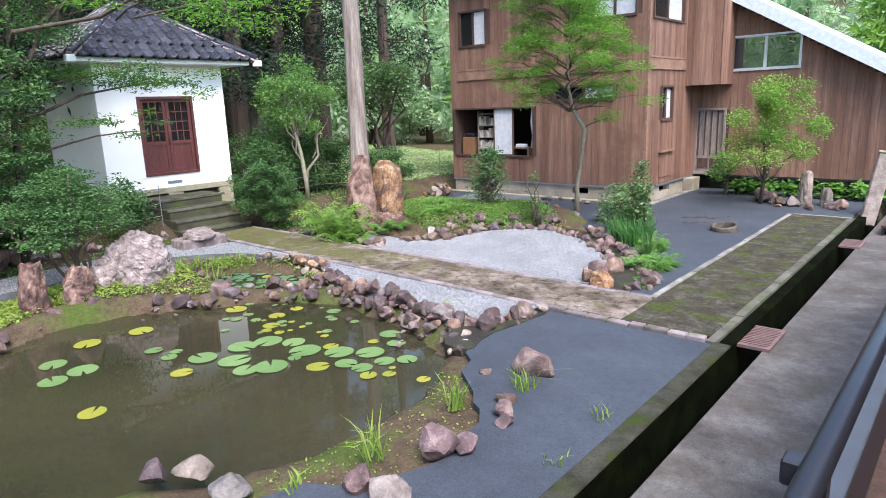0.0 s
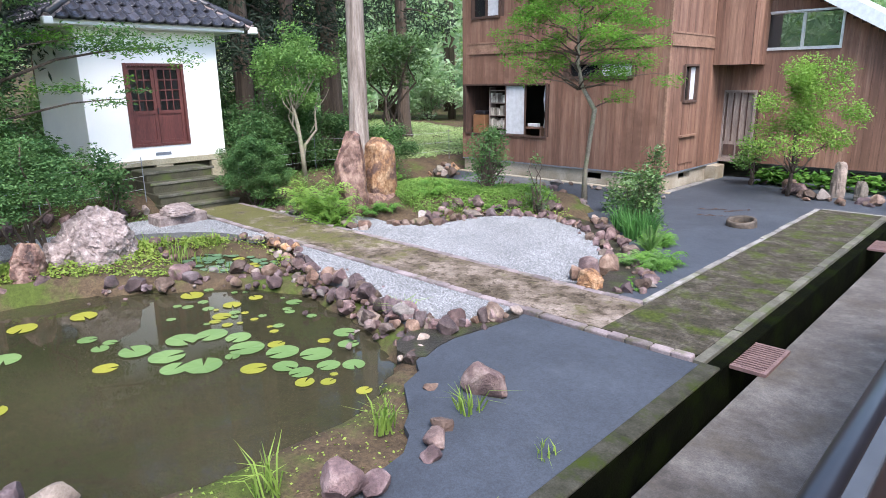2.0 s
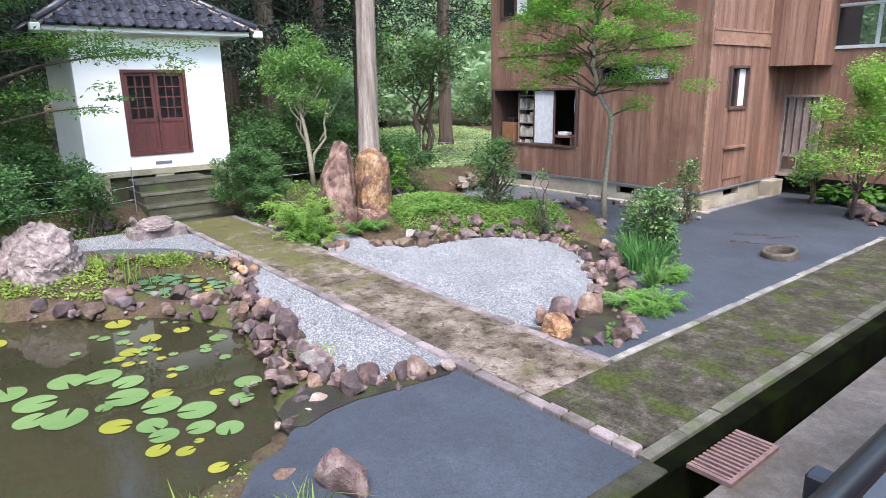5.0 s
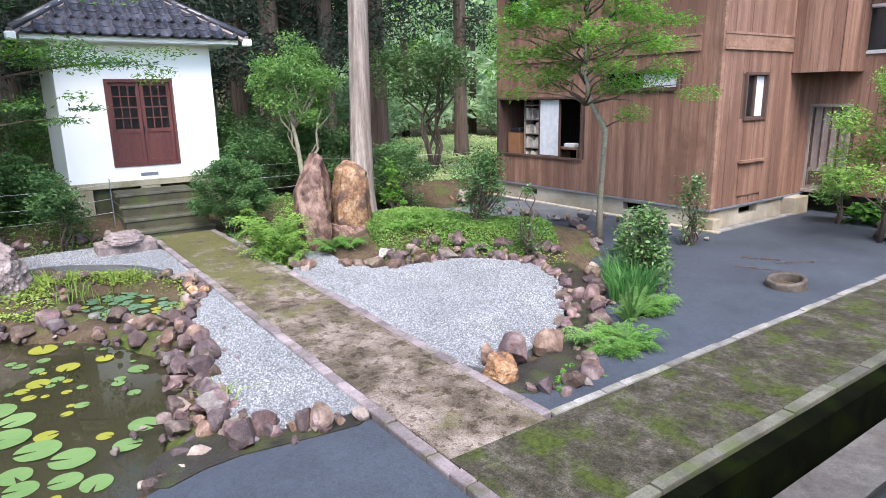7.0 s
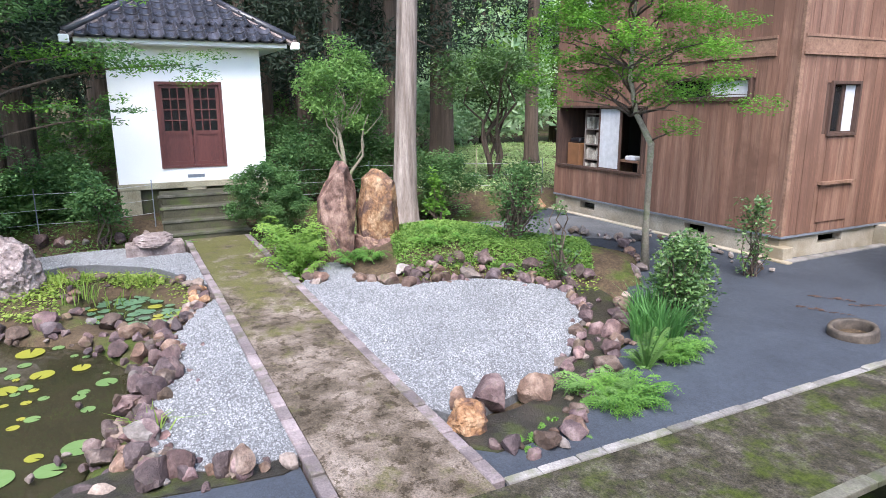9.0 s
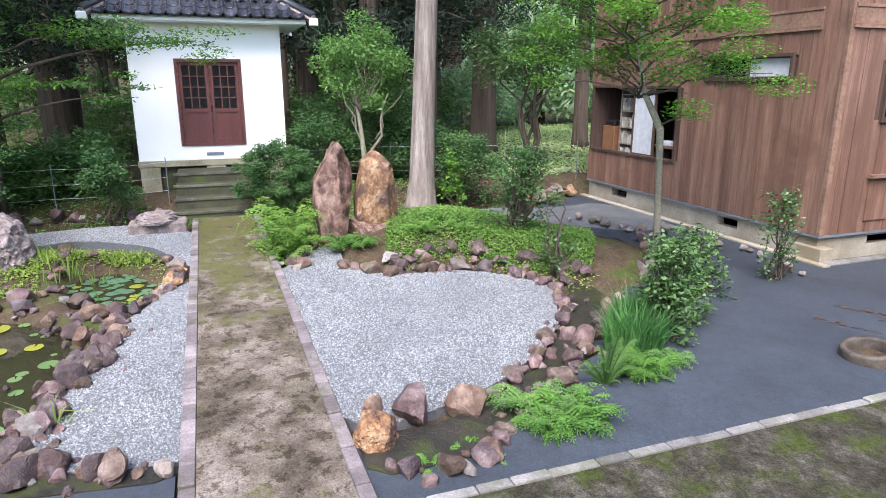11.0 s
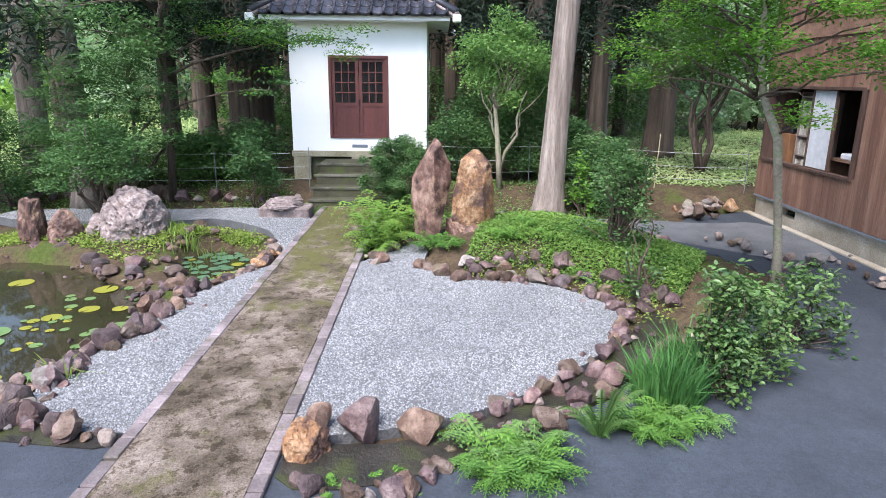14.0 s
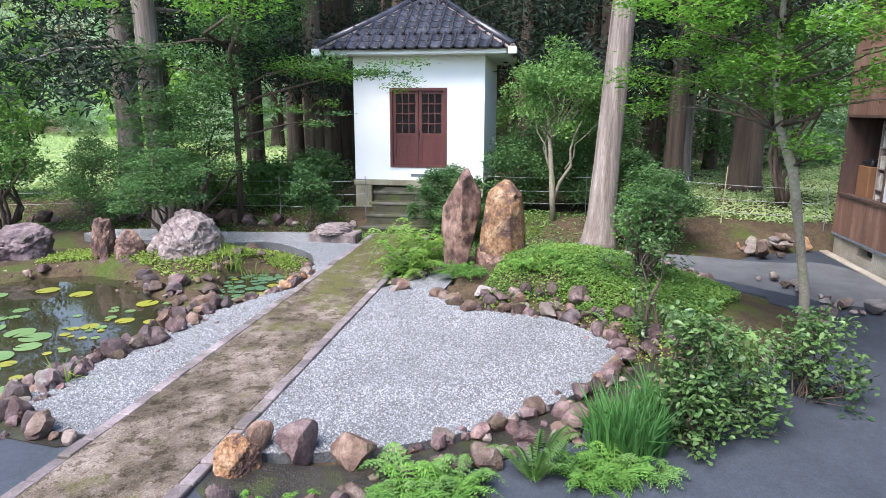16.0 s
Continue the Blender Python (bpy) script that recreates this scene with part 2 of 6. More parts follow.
M_FROST = plain("frosted_pane", (0.52, 0.53, 0.56), 0.35)
M_LEDGE = plain("slate_grey_paint", (0.055, 0.063, 0.078), 0.5)
M_RUST = surface("rusty_iron", [(0.3, (0.13, 0.075, 0.07)), (0.7, (0.22, 0.135, 0.125))], 8, 60, 0.75, 0.4, 0.004)
M_WIRE = plain("fence_wire", (0.42, 0.43, 0.42), 0.5)
M_BARK = surface("cedar_bark", [(0.3, (0.13, 0.10, 0.085)), (0.55, (0.26, 0.215, 0.19)), (0.75, (0.37, 0.32, 0.29))], 3, 18, 0.95, 0.9, 0.03, stretch=(3, 3, 0.12))
M_BARK_D = surface("dark_bark", [(0.3, (0.055, 0.04, 0.03)), (0.7, (0.15, 0.11, 0.085))], 3, 18, 0.95, 0.9, 0.03, stretch=(3, 3, 0.12))
M_BARK_P = surface("pale_bark", [(0.3, (0.17, 0.145, 0.105)), (0.7, (0.36, 0.32, 0.25))], 5, 30, 0.9, 0.4, 0.01, stain=(0.15, 0.17, 0.09), stain_scale=5)
M_DARK = plain("dark_interior", (0.02, 0.018, 0.016), 0.8)
M_BOOK = surface("book_backs", [(0.3, (0.25, 0.2, 0.16)), (0.7, (0.6, 0.57, 0.5))], 8, 40, 0.7, 0.1, 0.002, vary=0.5)
M_BOX = plain("orange_box", (0.2, 0.095, 0.045), 0.6)
M_CERAMIC = surface("clay_ring", [(0.3, (0.035, 0.026, 0.02)), (0.7, (0.10, 0.078, 0.06))], 9, 40, 0.7, 0.3, 0.006)
M_BED = surface("pond_bed", [(0.3, (0.10, 0.065, 0.03)), (0.7, (0.19, 0.125, 0.06))], 1.5, 12, 0.95, 0.4, 0.02)
M_MUD = surface("wet_mud", [(0.3, (0.014, 0.012, 0.009)), (0.7, (0.04, 0.034, 0.026))], 3, 30, 0.45, 0.8, 0.02, stain=(0.035, 0.042, 0.012), stain_scale=2.2, stain_range=(0.5, 0.62))
M_BAMBOO = plain("bamboo_pole", (0.35, 0.33, 0.2), 0.6)

L_MAPLE = leafy("maple_leaves", (0.045, 0.14, 0.022), (0.155, 0.33, 0.045), 0.25, 0.45, 0.15)
L_LIGHT = leafy("bright_leaves", (0.09, 0.21, 0.03), (0.22, 0.39, 0.065), 0.3, 0.42)
L_FERN = leafy("fern_leaves", (0.03, 0.105, 0.025), (0.17, 0.37, 0.06), 0.2, 0.38, 0.12)
L_DARK = leafy("dark_leaves", (0.024, 0.08, 0.026), (0.125, 0.255, 0.072), 0.25, 0.3, 0.2)
L_MID = leafy("shrub_leaves", (0.042, 0.125, 0.032), (0.18, 0.345, 0.08), 0.25, 0.34, 0.2)
L_GLOSSY = leafy("glossy_leaves", (0.02, 0.065, 0.02), (0.14, 0.27, 0.065), 0.62, 0.22, 0.45)
# canopy shade is put into the needles, darker than the tree's own green
L_CEDAR_SHADED = leafy("cedar_needles", (0.006, 0.016, 0.008), (0.026, 0.05, 0.023), 0.2, 0.15)
# paled greens: distance haze is mixed into the leaf colour
L_HILL_HAZED = leafy("hillside_leaves", (0.16, 0.31, 0.14), (0.42, 0.58, 0.32), 0.2, 0.45)
L_GRASS = leafy("grass_blades", (0.09, 0.18, 0.03), (0.23, 0.37, 0.06), 0.3, 0.35)
L_IRIS = leafy("iris_blades", (0.03, 0.11, 0.028), (0.10, 0.27, 0.06), 0.45, 0.35)
L_ISLE = leafy("island_leaves", (0.055, 0.145, 0.028), (0.21, 0.37, 0.075), 0.25, 0.36, 0.15)
# whitish greens: open daylight on the field is painted into the grass
L_FIELD_LIT = leafy("field_grass", (0.24, 0.40, 0.13), (0.46, 0.60, 0.26), 0.2, 0.4, 0.15)
L_COVER = leafy("ground_cover", (0.09, 0.18, 0.022), (0.27, 0.38, 0.07), 0.3, 0.35)
L_PAD = leafy("lily_pad", (0.055, 0.13, 0.03), (0.13, 0.235, 0.07), 0.6, 0.08)
L_PADD = leafy("dark_lily_pad", (0.035, 0.10, 0.05), (0.09, 0.19, 0.085), 0.65, 0.08)
L_PADY = leafy("yellow_lily_pad", (0.10, 0.15, 0.015), (0.24, 0.26, 0.03), 0.5, 0.08)


def water_build(nt, p):
    at = coords(nt)
    col = ramp(nt, noise_out(nt, at, 0.5, 3), [(0.35, (0.028, 0.027, 0.015)), (0.65, (0.043, 0.039, 0.022))])
    nt.links.new(col, p.inputs["Base Color"])
    p.inputs["Roughness"].default_value = 0.03
    p.inputs["IOR"].default_value = 1.42
    p.inputs["Alpha"].default_value = 0.8
    bump(nt, p, noise_out(nt, at, 5, 2), 0.035, 0.01)


M_WATER = material("pond_water", water_build)


def glass_build(nt, p):
    p.inputs["Base Color"].default_value = (0.02, 0.022, 0.024, 1)
    p.inputs["Roughness"].default_value = 0.04
    p.inputs["Alpha"].default_value = 0.45
    p.inputs["Specular IOR Level"].default_value = 0.3


M_GLASS = material("window_glass", glass_build)


# ---- mesh helpers ----
def ob_of(name, bm, mat, parent=None, label="", smooth=False):
    me = bpy.data.meshes.new(name)
    bm.to_mesh(me)
    bm.free()
    me.materials.append(mat)
    if smooth:
        me.shade_smooth()
    ob = new(name, me)
    if parent:
        ob.parent = parent
    return tagged(ob, label)


def part(name, bm, mat, parent, label="", smooth=False):
    return ob_of(name, bm, mat, parent, label, smooth)


def empty(name, m, label, category, group="", kind=""):
    e = new(name)
    e.empty_display_size = 0.1
    e.matrix_world = m
    return tagged(e, label, category, group, kind)


def structure(ob, label=""):
    return tagged(ob, label, "", "", "structure")


def box(bm, x0, x1, y0, y1, z0, z1, bevel=0.0):
    r = bmesh.ops.create_cube(bm, size=1, matrix=Matrix.Translation(((x0 + x1) / 2, (y0 + y1) / 2, (z0 + z1) / 2)) @ Matrix.Diagonal((x1 - x0, y1 - y0, z1 - z0, 1)))
    if bevel:
        es = {e for v in r["verts"] for e in v.link_edges}
        bmesh.ops.bevel(bm, geom=list(es), offset=bevel, segments=1, affect="EDGES")
    return bm


def boxed(*args, bevel=0.0):
    return box(bmesh.new(), *args, bevel=bevel)


def tube(bm, pts, radii, segs=8, cap=True):
    rings = []
    pts = [Vector(p) for p in pts]
    for i, (p, r) in enumerate(zip(pts, radii)):
        d = (pts[min(i + 1, len(pts) - 1)] - pts[max(i - 1, 0)]).normalized()
        a = d.orthogonal().normalized() if i == 0 else (side - d * side.dot(d)).normalized()
        side = a
        b = d.cross(a)
        rings.append([bm.verts.new(p + (a * math.cos(2 * math.pi * k / segs) + b * math.sin(2 * math.pi * k / segs)) * r) for k in range(segs)])
    for r0, r1 in zip(rings, rings[1:]):
        for k in range(segs):
            bm.faces.new((r0[k], r0[(k + 1) % segs], r1[(k + 1) % segs], r1[k]))
    if cap:
        bm.faces.new(rings[0][::-1])
        bm.faces.new(rings[-1])
    return bm


def mesh_np(name, verts, tris, mat, parent=None, smooth=False):
    me = bpy.data.meshes.new(name)
    me.vertices.add(len(verts))
    me.vertices.foreach_set("co", np.ascontiguousarray(verts, dtype=np.float32).ravel())
    n = tris.shape[1]
    me.loops.add(tris.size)
    me.loops.foreach_set("vertex_index", np.ascontiguousarray(tris, dtype=np.int32).ravel())
    me.polygons.add(len(tris))
    me.polygons.foreach_set("loop_start", np.arange(0, tris.size, n, dtype=np.int32))
    me.update()
    me.validate()
    me.materials.append(mat)
    if smooth:
        me.shade_smooth()
    ob = new(name, me)
    if parent:
        ob.parent = parent
    return ob


def unit(v):
    return v / np.maximum(np.linalg.norm(v, axis=1, keepdims=True), 1e-6)


def leaves(name, centers, length, width, mat, parent=None, rng=None, flat=0.5, lift=0.0, along=None, oval=False):
    """Many folded leaves, one small island each. flat: 1 lays them level, 0 turns them every way."""
    n = len(centers)
    d = rng.normal(size=(n, 3)) if along is None else along + rng.normal(size=(n, 3)) * 0.45
    d[:, 2] = d[:, 2] * (1 - flat) + lift
    d = unit(d)
    up = rng.normal(size=(n, 3)) * (1 - flat)
    up[:, 2] += flat + 0.2
    s = unit(np.cross(d, up))
    nrm = np.cross(s, d)
    L = length * rng.uniform(0.6, 1.25, (n, 1))
    W = width * rng.uniform(0.7, 1.2, (n, 1))
    fold = W * 0.25 * rng.uniform(-1, 1, (n, 1))
    if oval:
        v = np.stack([centers, centers + d * L * 0.3 + s * W * 0.46 + nrm * fold, centers + d * L * 0.68 + s * W * 0.4 + nrm * fold - nrm * L * 0.04, centers + d * L - nrm * L * 0.14, centers + d * L * 0.68 - s * W * 0.4 + nrm * fold - nrm * L * 0.04, centers + d * L * 0.3 - s * W * 0.46 + nrm * fold], 1).reshape(-1, 3)
        i = np.arange(n)[:, None] * 6
        return mesh_np(name, v, np.concatenate([i + [0, 1, 2], i + [0, 2, 3], i + [0, 3, 4], i + [0, 4, 5]], 1).reshape(-1, 3), mat, parent)
    v = np.stack([centers, centers + d * L * 0.45 + s * W * 0.5 + nrm * fold, centers + d * L - nrm * L * 0.12, centers + d * L * 0.45 - s * W * 0.5 + nrm * fold], 1).reshape(-1, 3)
    i = np.arange(n)[:, None] * 4
    return mesh_np(name, v, np.concatenate([i + [0, 1, 2], i + [0, 2, 3]], 1).reshape(-1, 3), mat, parent)


def cloud(rng, clumps, count):
    """Points in flattened clumps: rows of centre and radii, with hollow hearts and frayed rims."""
    c = np.array([k[:3] for k in clumps])
    r = np.array([k[3:6] for k in clumps])
    w = np.prod(r, 1) ** (2 / 3)
    pick = rng.choice(len(c), count, p=w / w.sum())
    d = unit(rng.normal(size=(count, 3))) * np.clip(rng.normal(0.85, 0.22, (count, 1)), 0.1, 1.35)
    return c[pick] + d * r[pick]


def polygon(name, pts, z, mat, label):
    """A level or sloping sheet with a short skirt down its rim."""
    bm = bmesh.new()
    high = [z(x) if callable(z) else z for x, y in pts]
    top = [bm.verts.new((x, y, h)) for (x, y), h in zip(pts, high)]
    f = bm.faces.new(top)
    f.normal_update()
    if f.normal.z < 0:
        f.normal_flip()
    bmesh.ops.triangulate(bm, faces=[f])
    low = [bm.verts.new((x, y, h - 0.16)) for (x, y), h in zip(pts, high)]
    for k in range(len(pts)):
        n = (k + 1) % len(pts)
        bm.faces.new((top[k], top[n], low[n], low[k]))
    return structure(ob_of(name, bm, mat), label)


def inside(px, py, poly):
    px, py = np.asarray(px), np.asarray(py)
    hit = np.zeros(px.shape, bool)
    for (x0, y0), (x1, y1) in zip(poly, poly[1:] + poly[:1]):
        hit ^= ((y0 > py) != (y1 > py)) & (px < (x1 - x0) * (py - y0) / (y1 - y0 + 1e-9) + x0)
    return hit


def edge_distance(px, py, poly):
    best = np.full(np.shape(px), 1e9)
    for (x0, y0), (x1, y1) in zip(poly, poly[1:] + poly[:1]):
        t = np.clip(((px - x0) * (x1 - x0) + (py - y0) * (y1 - y0)) / ((x1 - x0) ** 2 + (y1 - y0) ** 2), 0, 1)
        best = np.minimum(best, np.hypot(px - x0 - t * (x1 - x0), py - y0 - t * (y1 - y0)))
    return best


def smooth_loop(pts, rounds=2):
    for _ in range(rounds):
        pts = [q for a, b in zip(pts, pts[1:] + pts[:1]) for q in ((a[0] * 0.75 + b[0] * 0.25, a[1] * 0.75 + b[1] * 0.25), (a[0] * 0.25 + b[0] * 0.75, a[1] * 0.25 + b[1] * 0.75))]
    return pts


def ragged(pts, amp=0.06, step=0.25, start=0, end=None):
    """Breaks the edges of a closed outline up, from point start to point end."""
    out = []
    last = len(pts) if end is None else end
    for k, (a, b) in enumerate(zip(pts, pts[1:] + pts[:1])):
        out.append(a)
        if not start <= k < last:
            continue
        n = int(math.hypot(b[0] - a[0], b[1] - a[1]) / step)
        for i in range(1, n):
            x, y = a[0] + (b[0] - a[0]) * i / n, a[1] + (b[1] - a[1]) * i / n
            out.append((x + amp * noise.noise(Vector((x * 3, y * 3, 1))) * 1.6, y + amp * noise.noise(Vector((x * 3, y * 3, 7))) * 1.6))
    return out


# ---- the plan ----
WATER_Z = -0.2
POND = smooth_loop([(-4.35, 5.15), (-4.95, 5.5), (-5.7, 5.75), (-6.8, 5.95), (-7.7, 5.85), (-8.6, 5.1), (-9.1, 4.2), (-9.7, 3.5), (-9.6, 2.5), (-8.9, 1.8), (-8.4, 0.6), (-7.4, -0.4), (-5.9, 0.3), (-5.0, 1.5), (-4.3, 2.2), (-4.1, 3.0), (-4.0, 4.0)])
POND = [(x + 0.14 * noise.noise(Vector((x * 1.9, y * 1.9, 3))), y + 0.14 * noise.noise(Vector((x * 1.9, y * 1.9, 9)))) for x, y in POND]
LILY_POND = smooth_loop([(-8.6, 6.5), (-9.2, 6.7), (-10.0, 6.4), (-10.6, 5.9), (-10.2, 5.3), (-9.3, 5.5), (-8.6, 5.9)])
GRAVEL_A = smooth_loop([(-4.4, 7.0), (-4.45, 6.5), (-4.7, 6.0), (-5.2, 5.95), (-5.9, 6.1), (-6.6, 6.3), (-7.4, 6.3), (-8.2, 6.7), (-9.2, 6.95), (-10.4, 6.75), (-11.1, 6.4), (-11.9, 5.3), (-11.6, 4.6), (-11.5, 3.2), (-11.7, 1.0), (-12.6, 1.2), (-12.6, 4.2), (-12.9, 5.6), (-12.6, 6.95), (-9, 7.02), (-6, 7.02)], 1)
GRAVEL_B = smooth_loop([(-4.35, 8.3), (-4.45, 8.9), (-4.6, 9.4), (-4.9, 10.0), (-5.5, 10.7), (-6.2, 11.3), (-6.8, 11.6), (-7.4, 11.5), (-8.1, 10.9), (-8.2, 10.2), (-8.3, 9.6), (-8.9, 9.2), (-9.9, 9.3), (-10.2, 9.0), (-9.4, 8.5), (-8.8, 8.3), (-6, 8.3)], 1)
GRAVEL_A = [(x, 7.12 if y > 6.86 and x > -12.4 else y) for x, y in GRAVEL_A]
GRAVEL_B = [(x, 8.23 if y < 8.44 and x > -9.3 else y) for x, y in GRAVEL_B]
GRIT_A = [(-2.12, 7.03), (-4.3, 7.03), (-4.5, 6.2), (-4.6, 5.7), (-4.25, 5.25), (-3.75, 4.65), (-3.15, 4.05), (-3.0, 3.5), (-3.2, 2.9), (-3.7, 2.3), (-4.4, 1.4), (-5.4, 0.0), (-6.5, -2.0), (-7.0, -5.0), (-2.12, -5.0)]
GRIT_A = ragged(GRIT_A, 0.09, 0.2, 1, 13)
GRIT_B = [(-3.36, 8.3), (-4.3, 8.3), (-4.2, 9.3), (-4.6, 10.4), (-5.5, 11.4), (-6.6, 12.4), (-7.4, 13.4), (-8.6, 14.2), (-9.8, 13.9), (-10.8, 12.9), (-11.2, 11.7), (-11.6, 10.9), (-12.0, 11.0), (-12.0, 12.4), (-11.9, 13.8), (-12.9, 14.9), (-13.4, 16.1), (-6.85, 16.1), (-6.8, 19.8), (-2.2, 19.8), (-2.2, 16.0), (-3.36, 16.0)]
GRIT_B = ragged(GRIT_B, 0.1, 0.25, 1, 16)
ISLAND = smooth_loop([(-7.0, 12.2), (-7.7, 11.5), (-8.4, 10.9), (-8.5, 10.2), (-8.9, 9.4), (-10.2, 9.0), (-11.6, 8.9), (-12.3, 10.2), (-11.6, 12.6), (-10.0, 13.8), (-8.0, 13.9)], 1)


def ground_z(x, y):
    """The height of the open ground."""
    x, y = np.asarray(x, float), np.asarray(y, float)
    g = lambda cx, cy, sx, sy, h: h * np.exp(-((x - cx) / sx) ** 2 - ((y - cy) / sy) ** 2)
    z = -0.1 + 0.03 * np.sin(x * 1.7) * np.sin(y * 1.3) * (x < -9)
    z = z + g(-9.7, 11.0, 1.9, 1.9, 0.55) + g(-7.9, 13.0, 1.2, 1.0, 0.3) + g(-10.4, 4.2, 0.9, 1.6, 0.3)
    z = -0.1 + (z + 0.1) * np.maximum(np.clip((edge_distance(x, y, GRAVEL_B) - 0.1) / 0.75, 0, 1), np.clip((-9.0 - x) / 0.7, 0, 1))
    rise = np.clip((-13.1 - x) / 1.3, 0, 1)
    z = z + 0.42 * rise * rise * (3 - 2 * rise) + 0.25 * np.clip((-20 - x) / 30, 0, 1)
    far = np.clip((np.hypot(x + 8, y - 8) - 60) / 140, 0, 1)
    z = z + 40 * far * far * np.where(x < 0, 1, 0.3)
    for poly, deep in ((POND, 0.55), (LILY_POND, 0.35)):
        d = edge_distance(x, y, poly) * np.where(inside(x, y, poly), 1, -1)
        s = np.clip((d + 0.2) / (1.9 if deep > 0.5 else 0.9), 0, 1)
        s = np.where(d < 0, s * 1.0, np.maximum(s, 0.34 if deep > 0.5 else 0.6))
        z = z * (1 - s) + (-0.1 - deep) * s
    for poly in (GRAVEL_A, GRAVEL_B, GRIT_A, GRIT_B):
        z = np.where(inside(x, y, poly), np.minimum(z, -0.1), z)
    return np.where((x > -2.05) & (x < 8) & (y > -30) & (y < 40), -0.9, z)


def gz(x, y):
    return float(ground_z([x], [y])[0])


def path_z(x):
    return 0.09 * max(0.0, (-3.3 - x) / 9.65)


def gravel_z(x):
    return path_z(x) * 0.85 - 0.016


# ---- ground ----
def axis(lo, hi, step, reach):
    core = np.arange(lo, hi + 1e-6, step)
    out = np.cumsum(step * 1.35 ** np.arange(1, 30))
    return np.concatenate([(lo - out[out < reach])[::-1], core, hi + out[out < reach]])


gx, gy = axis(-19.0, -1.0, 0.125, 600), axis(-5.0, 20.0, 0.125, 600)
GX, GY = np.meshgrid(gx, gy)
gidx = np.arange(GX.size).reshape(GX.shape)
quads = np.stack([gidx[:-1, :-1], gidx[:-1, 1:], gidx[1:, 1:], gidx[1:, :-1]], -1).reshape(-1, 4)
structure(mesh_np("ground", np.stack([GX, GY, ground_z(GX, GY)], -1).reshape(-1, 3), quads, M_SOIL, smooth=True), "brown soil ground with moss and sparse grass")
polygon("grit_yard", GRIT_A, -0.03, M_SAND, "dark blue-grey fine grit yard")
polygon("grit_yard", GRIT_B, -0.03, M_SAND, "dark blue-grey fine grit yard")
polygon("gravel_bed", GRAVEL_A, gravel_z, M_GRAVEL, "pale grey gravel bed")
polygon("gravel_bed", GRAVEL_B, gravel_z, M_GRAVEL, "pale grey gravel bed")
polygon("gravel_path", smooth_loop([(-9.4, 14.9), (-10.6, 13.6), (-11.6, 12.3), (-12.4, 12.2), (-12.5, 13.4), (-12.0, 14.6), (-12.4, 15.9), (-9.6, 15.9)]), -0.024, M_GRAVEL, "pale grey grit path beside the house")
polygon("stream_bed", ragged(smooth_loop([(-3.75, 8.32), (-3.75, 8.9), (-4.0, 9.5), (-4.55, 10.35), (-5.2, 11.0), (-6.0, 11.75), (-6.9, 12.25), (-7.3, 12.0), (-6.7, 11.65), (-6.0, 11.25), (-5.3, 10.6), (-4.7, 9.9), (-4.3, 9.2), (-4.3, 8.32)], 1), 0.05), -0.021, M_MUD, "dark wet mud in the dry stream")
polygon("stream_bed", ragged(smooth_loop([(-4.55, 7.06), (-4.2, 7.06), (-4.28, 6.4), (-4.38, 5.8), (-4.2, 5.25), (-4.7, 5.3), (-4.9, 5.9), (-4.7, 6.4)], 1), 0.05), -0.019, M_MUD, "dark wet mud beside the pond stones")
polygon("water", POND, WATER_Z, M_WATER, "murky olive pond water")
polygon("water", LILY_POND, WATER_Z, M_WATER, "dark water of the small lily pool")

bm = boxed(-3.3, -2.22, 7.17, 15.98, -0.3, 0.0)
structure(ob_of("pavement", bm, M_SLAB), "mossy concrete walkway along the drain")
bm = boxed(-12.95, -3.3, 7.17, 8.18, -0.3, 0.0)
for v in bm.verts:
    if v.co.z > -0.1 and v.co.x < -10:
        v.co.z = 0.09
structure(ob_of("pavement", bm, M_PATH), "worn brown concrete path to the shrine")


# drain, terrace and veranda
structure(ob_of("drain_coping", boxed(-2.14, -1.95, -6, 7.04, -0.035, 0.0, bevel=0.012), M_COPING), "mossy grey drain coping")
# wall and floor take the concrete colour that holds the channel's shade
structure(ob_of("drain_wall", boxed(-2.12, -1.96, -6, 18.5, -0.75, -0.04, bevel=0.012), M_CHANNEL_SHADED), "mossy concrete drain wall, channel shade painted near black")
structure(ob_of("drain_floor", boxed(-1.96, -1.7, -6, 18.5, -0.75, -0.6), M_CHANNEL_SHADED), "wet drain floor, channel shade painted near black")
structure(ob_of("terrace", boxed(-1.7, 1.3, -6, 18.5, -0.8, -0.1, bevel=0.012), M_TERRACE), "stained grey concrete terrace")
structure(ob_of("drain_water", boxed(-1.955, -1.705, -6, 18.4, -0.6, -0.56), M_WATER), "thin dark water in the drain")
structure(ob_of("floor", boxed(-0.3, 1.3, -3.5, 13.0, 0.9, 1.05, bevel=0.01), M_DARKWOOD), "dark timber veranda floor")
structure(ob_of("veranda_base", boxed(-0.26, 1.3, -3.5, 13.0, -0.1, 0.9), M_DARKWOOD), "dark boarded base under the veranda")
structure(ob_of("wall_veranda", boxed(1.3, 1.5, -3.5, 13.0, -0.1, 3.3), M_DARKWOOD), "plain dark timber wall behind the veranda")


# railing along the veranda
def railing():
    e = empty("veranda_railing", pose(-0.235, 0, 1.05), "black round metal handrail with a grey lower ledge", "railing")
    bm = tube(bmesh.new(), [(0, -3.4, 0.75), (0, 9.0, 0.75)], [0.034, 0.034], 14)
    part("top_rail", bm, M_BLACK, e, smooth=True)
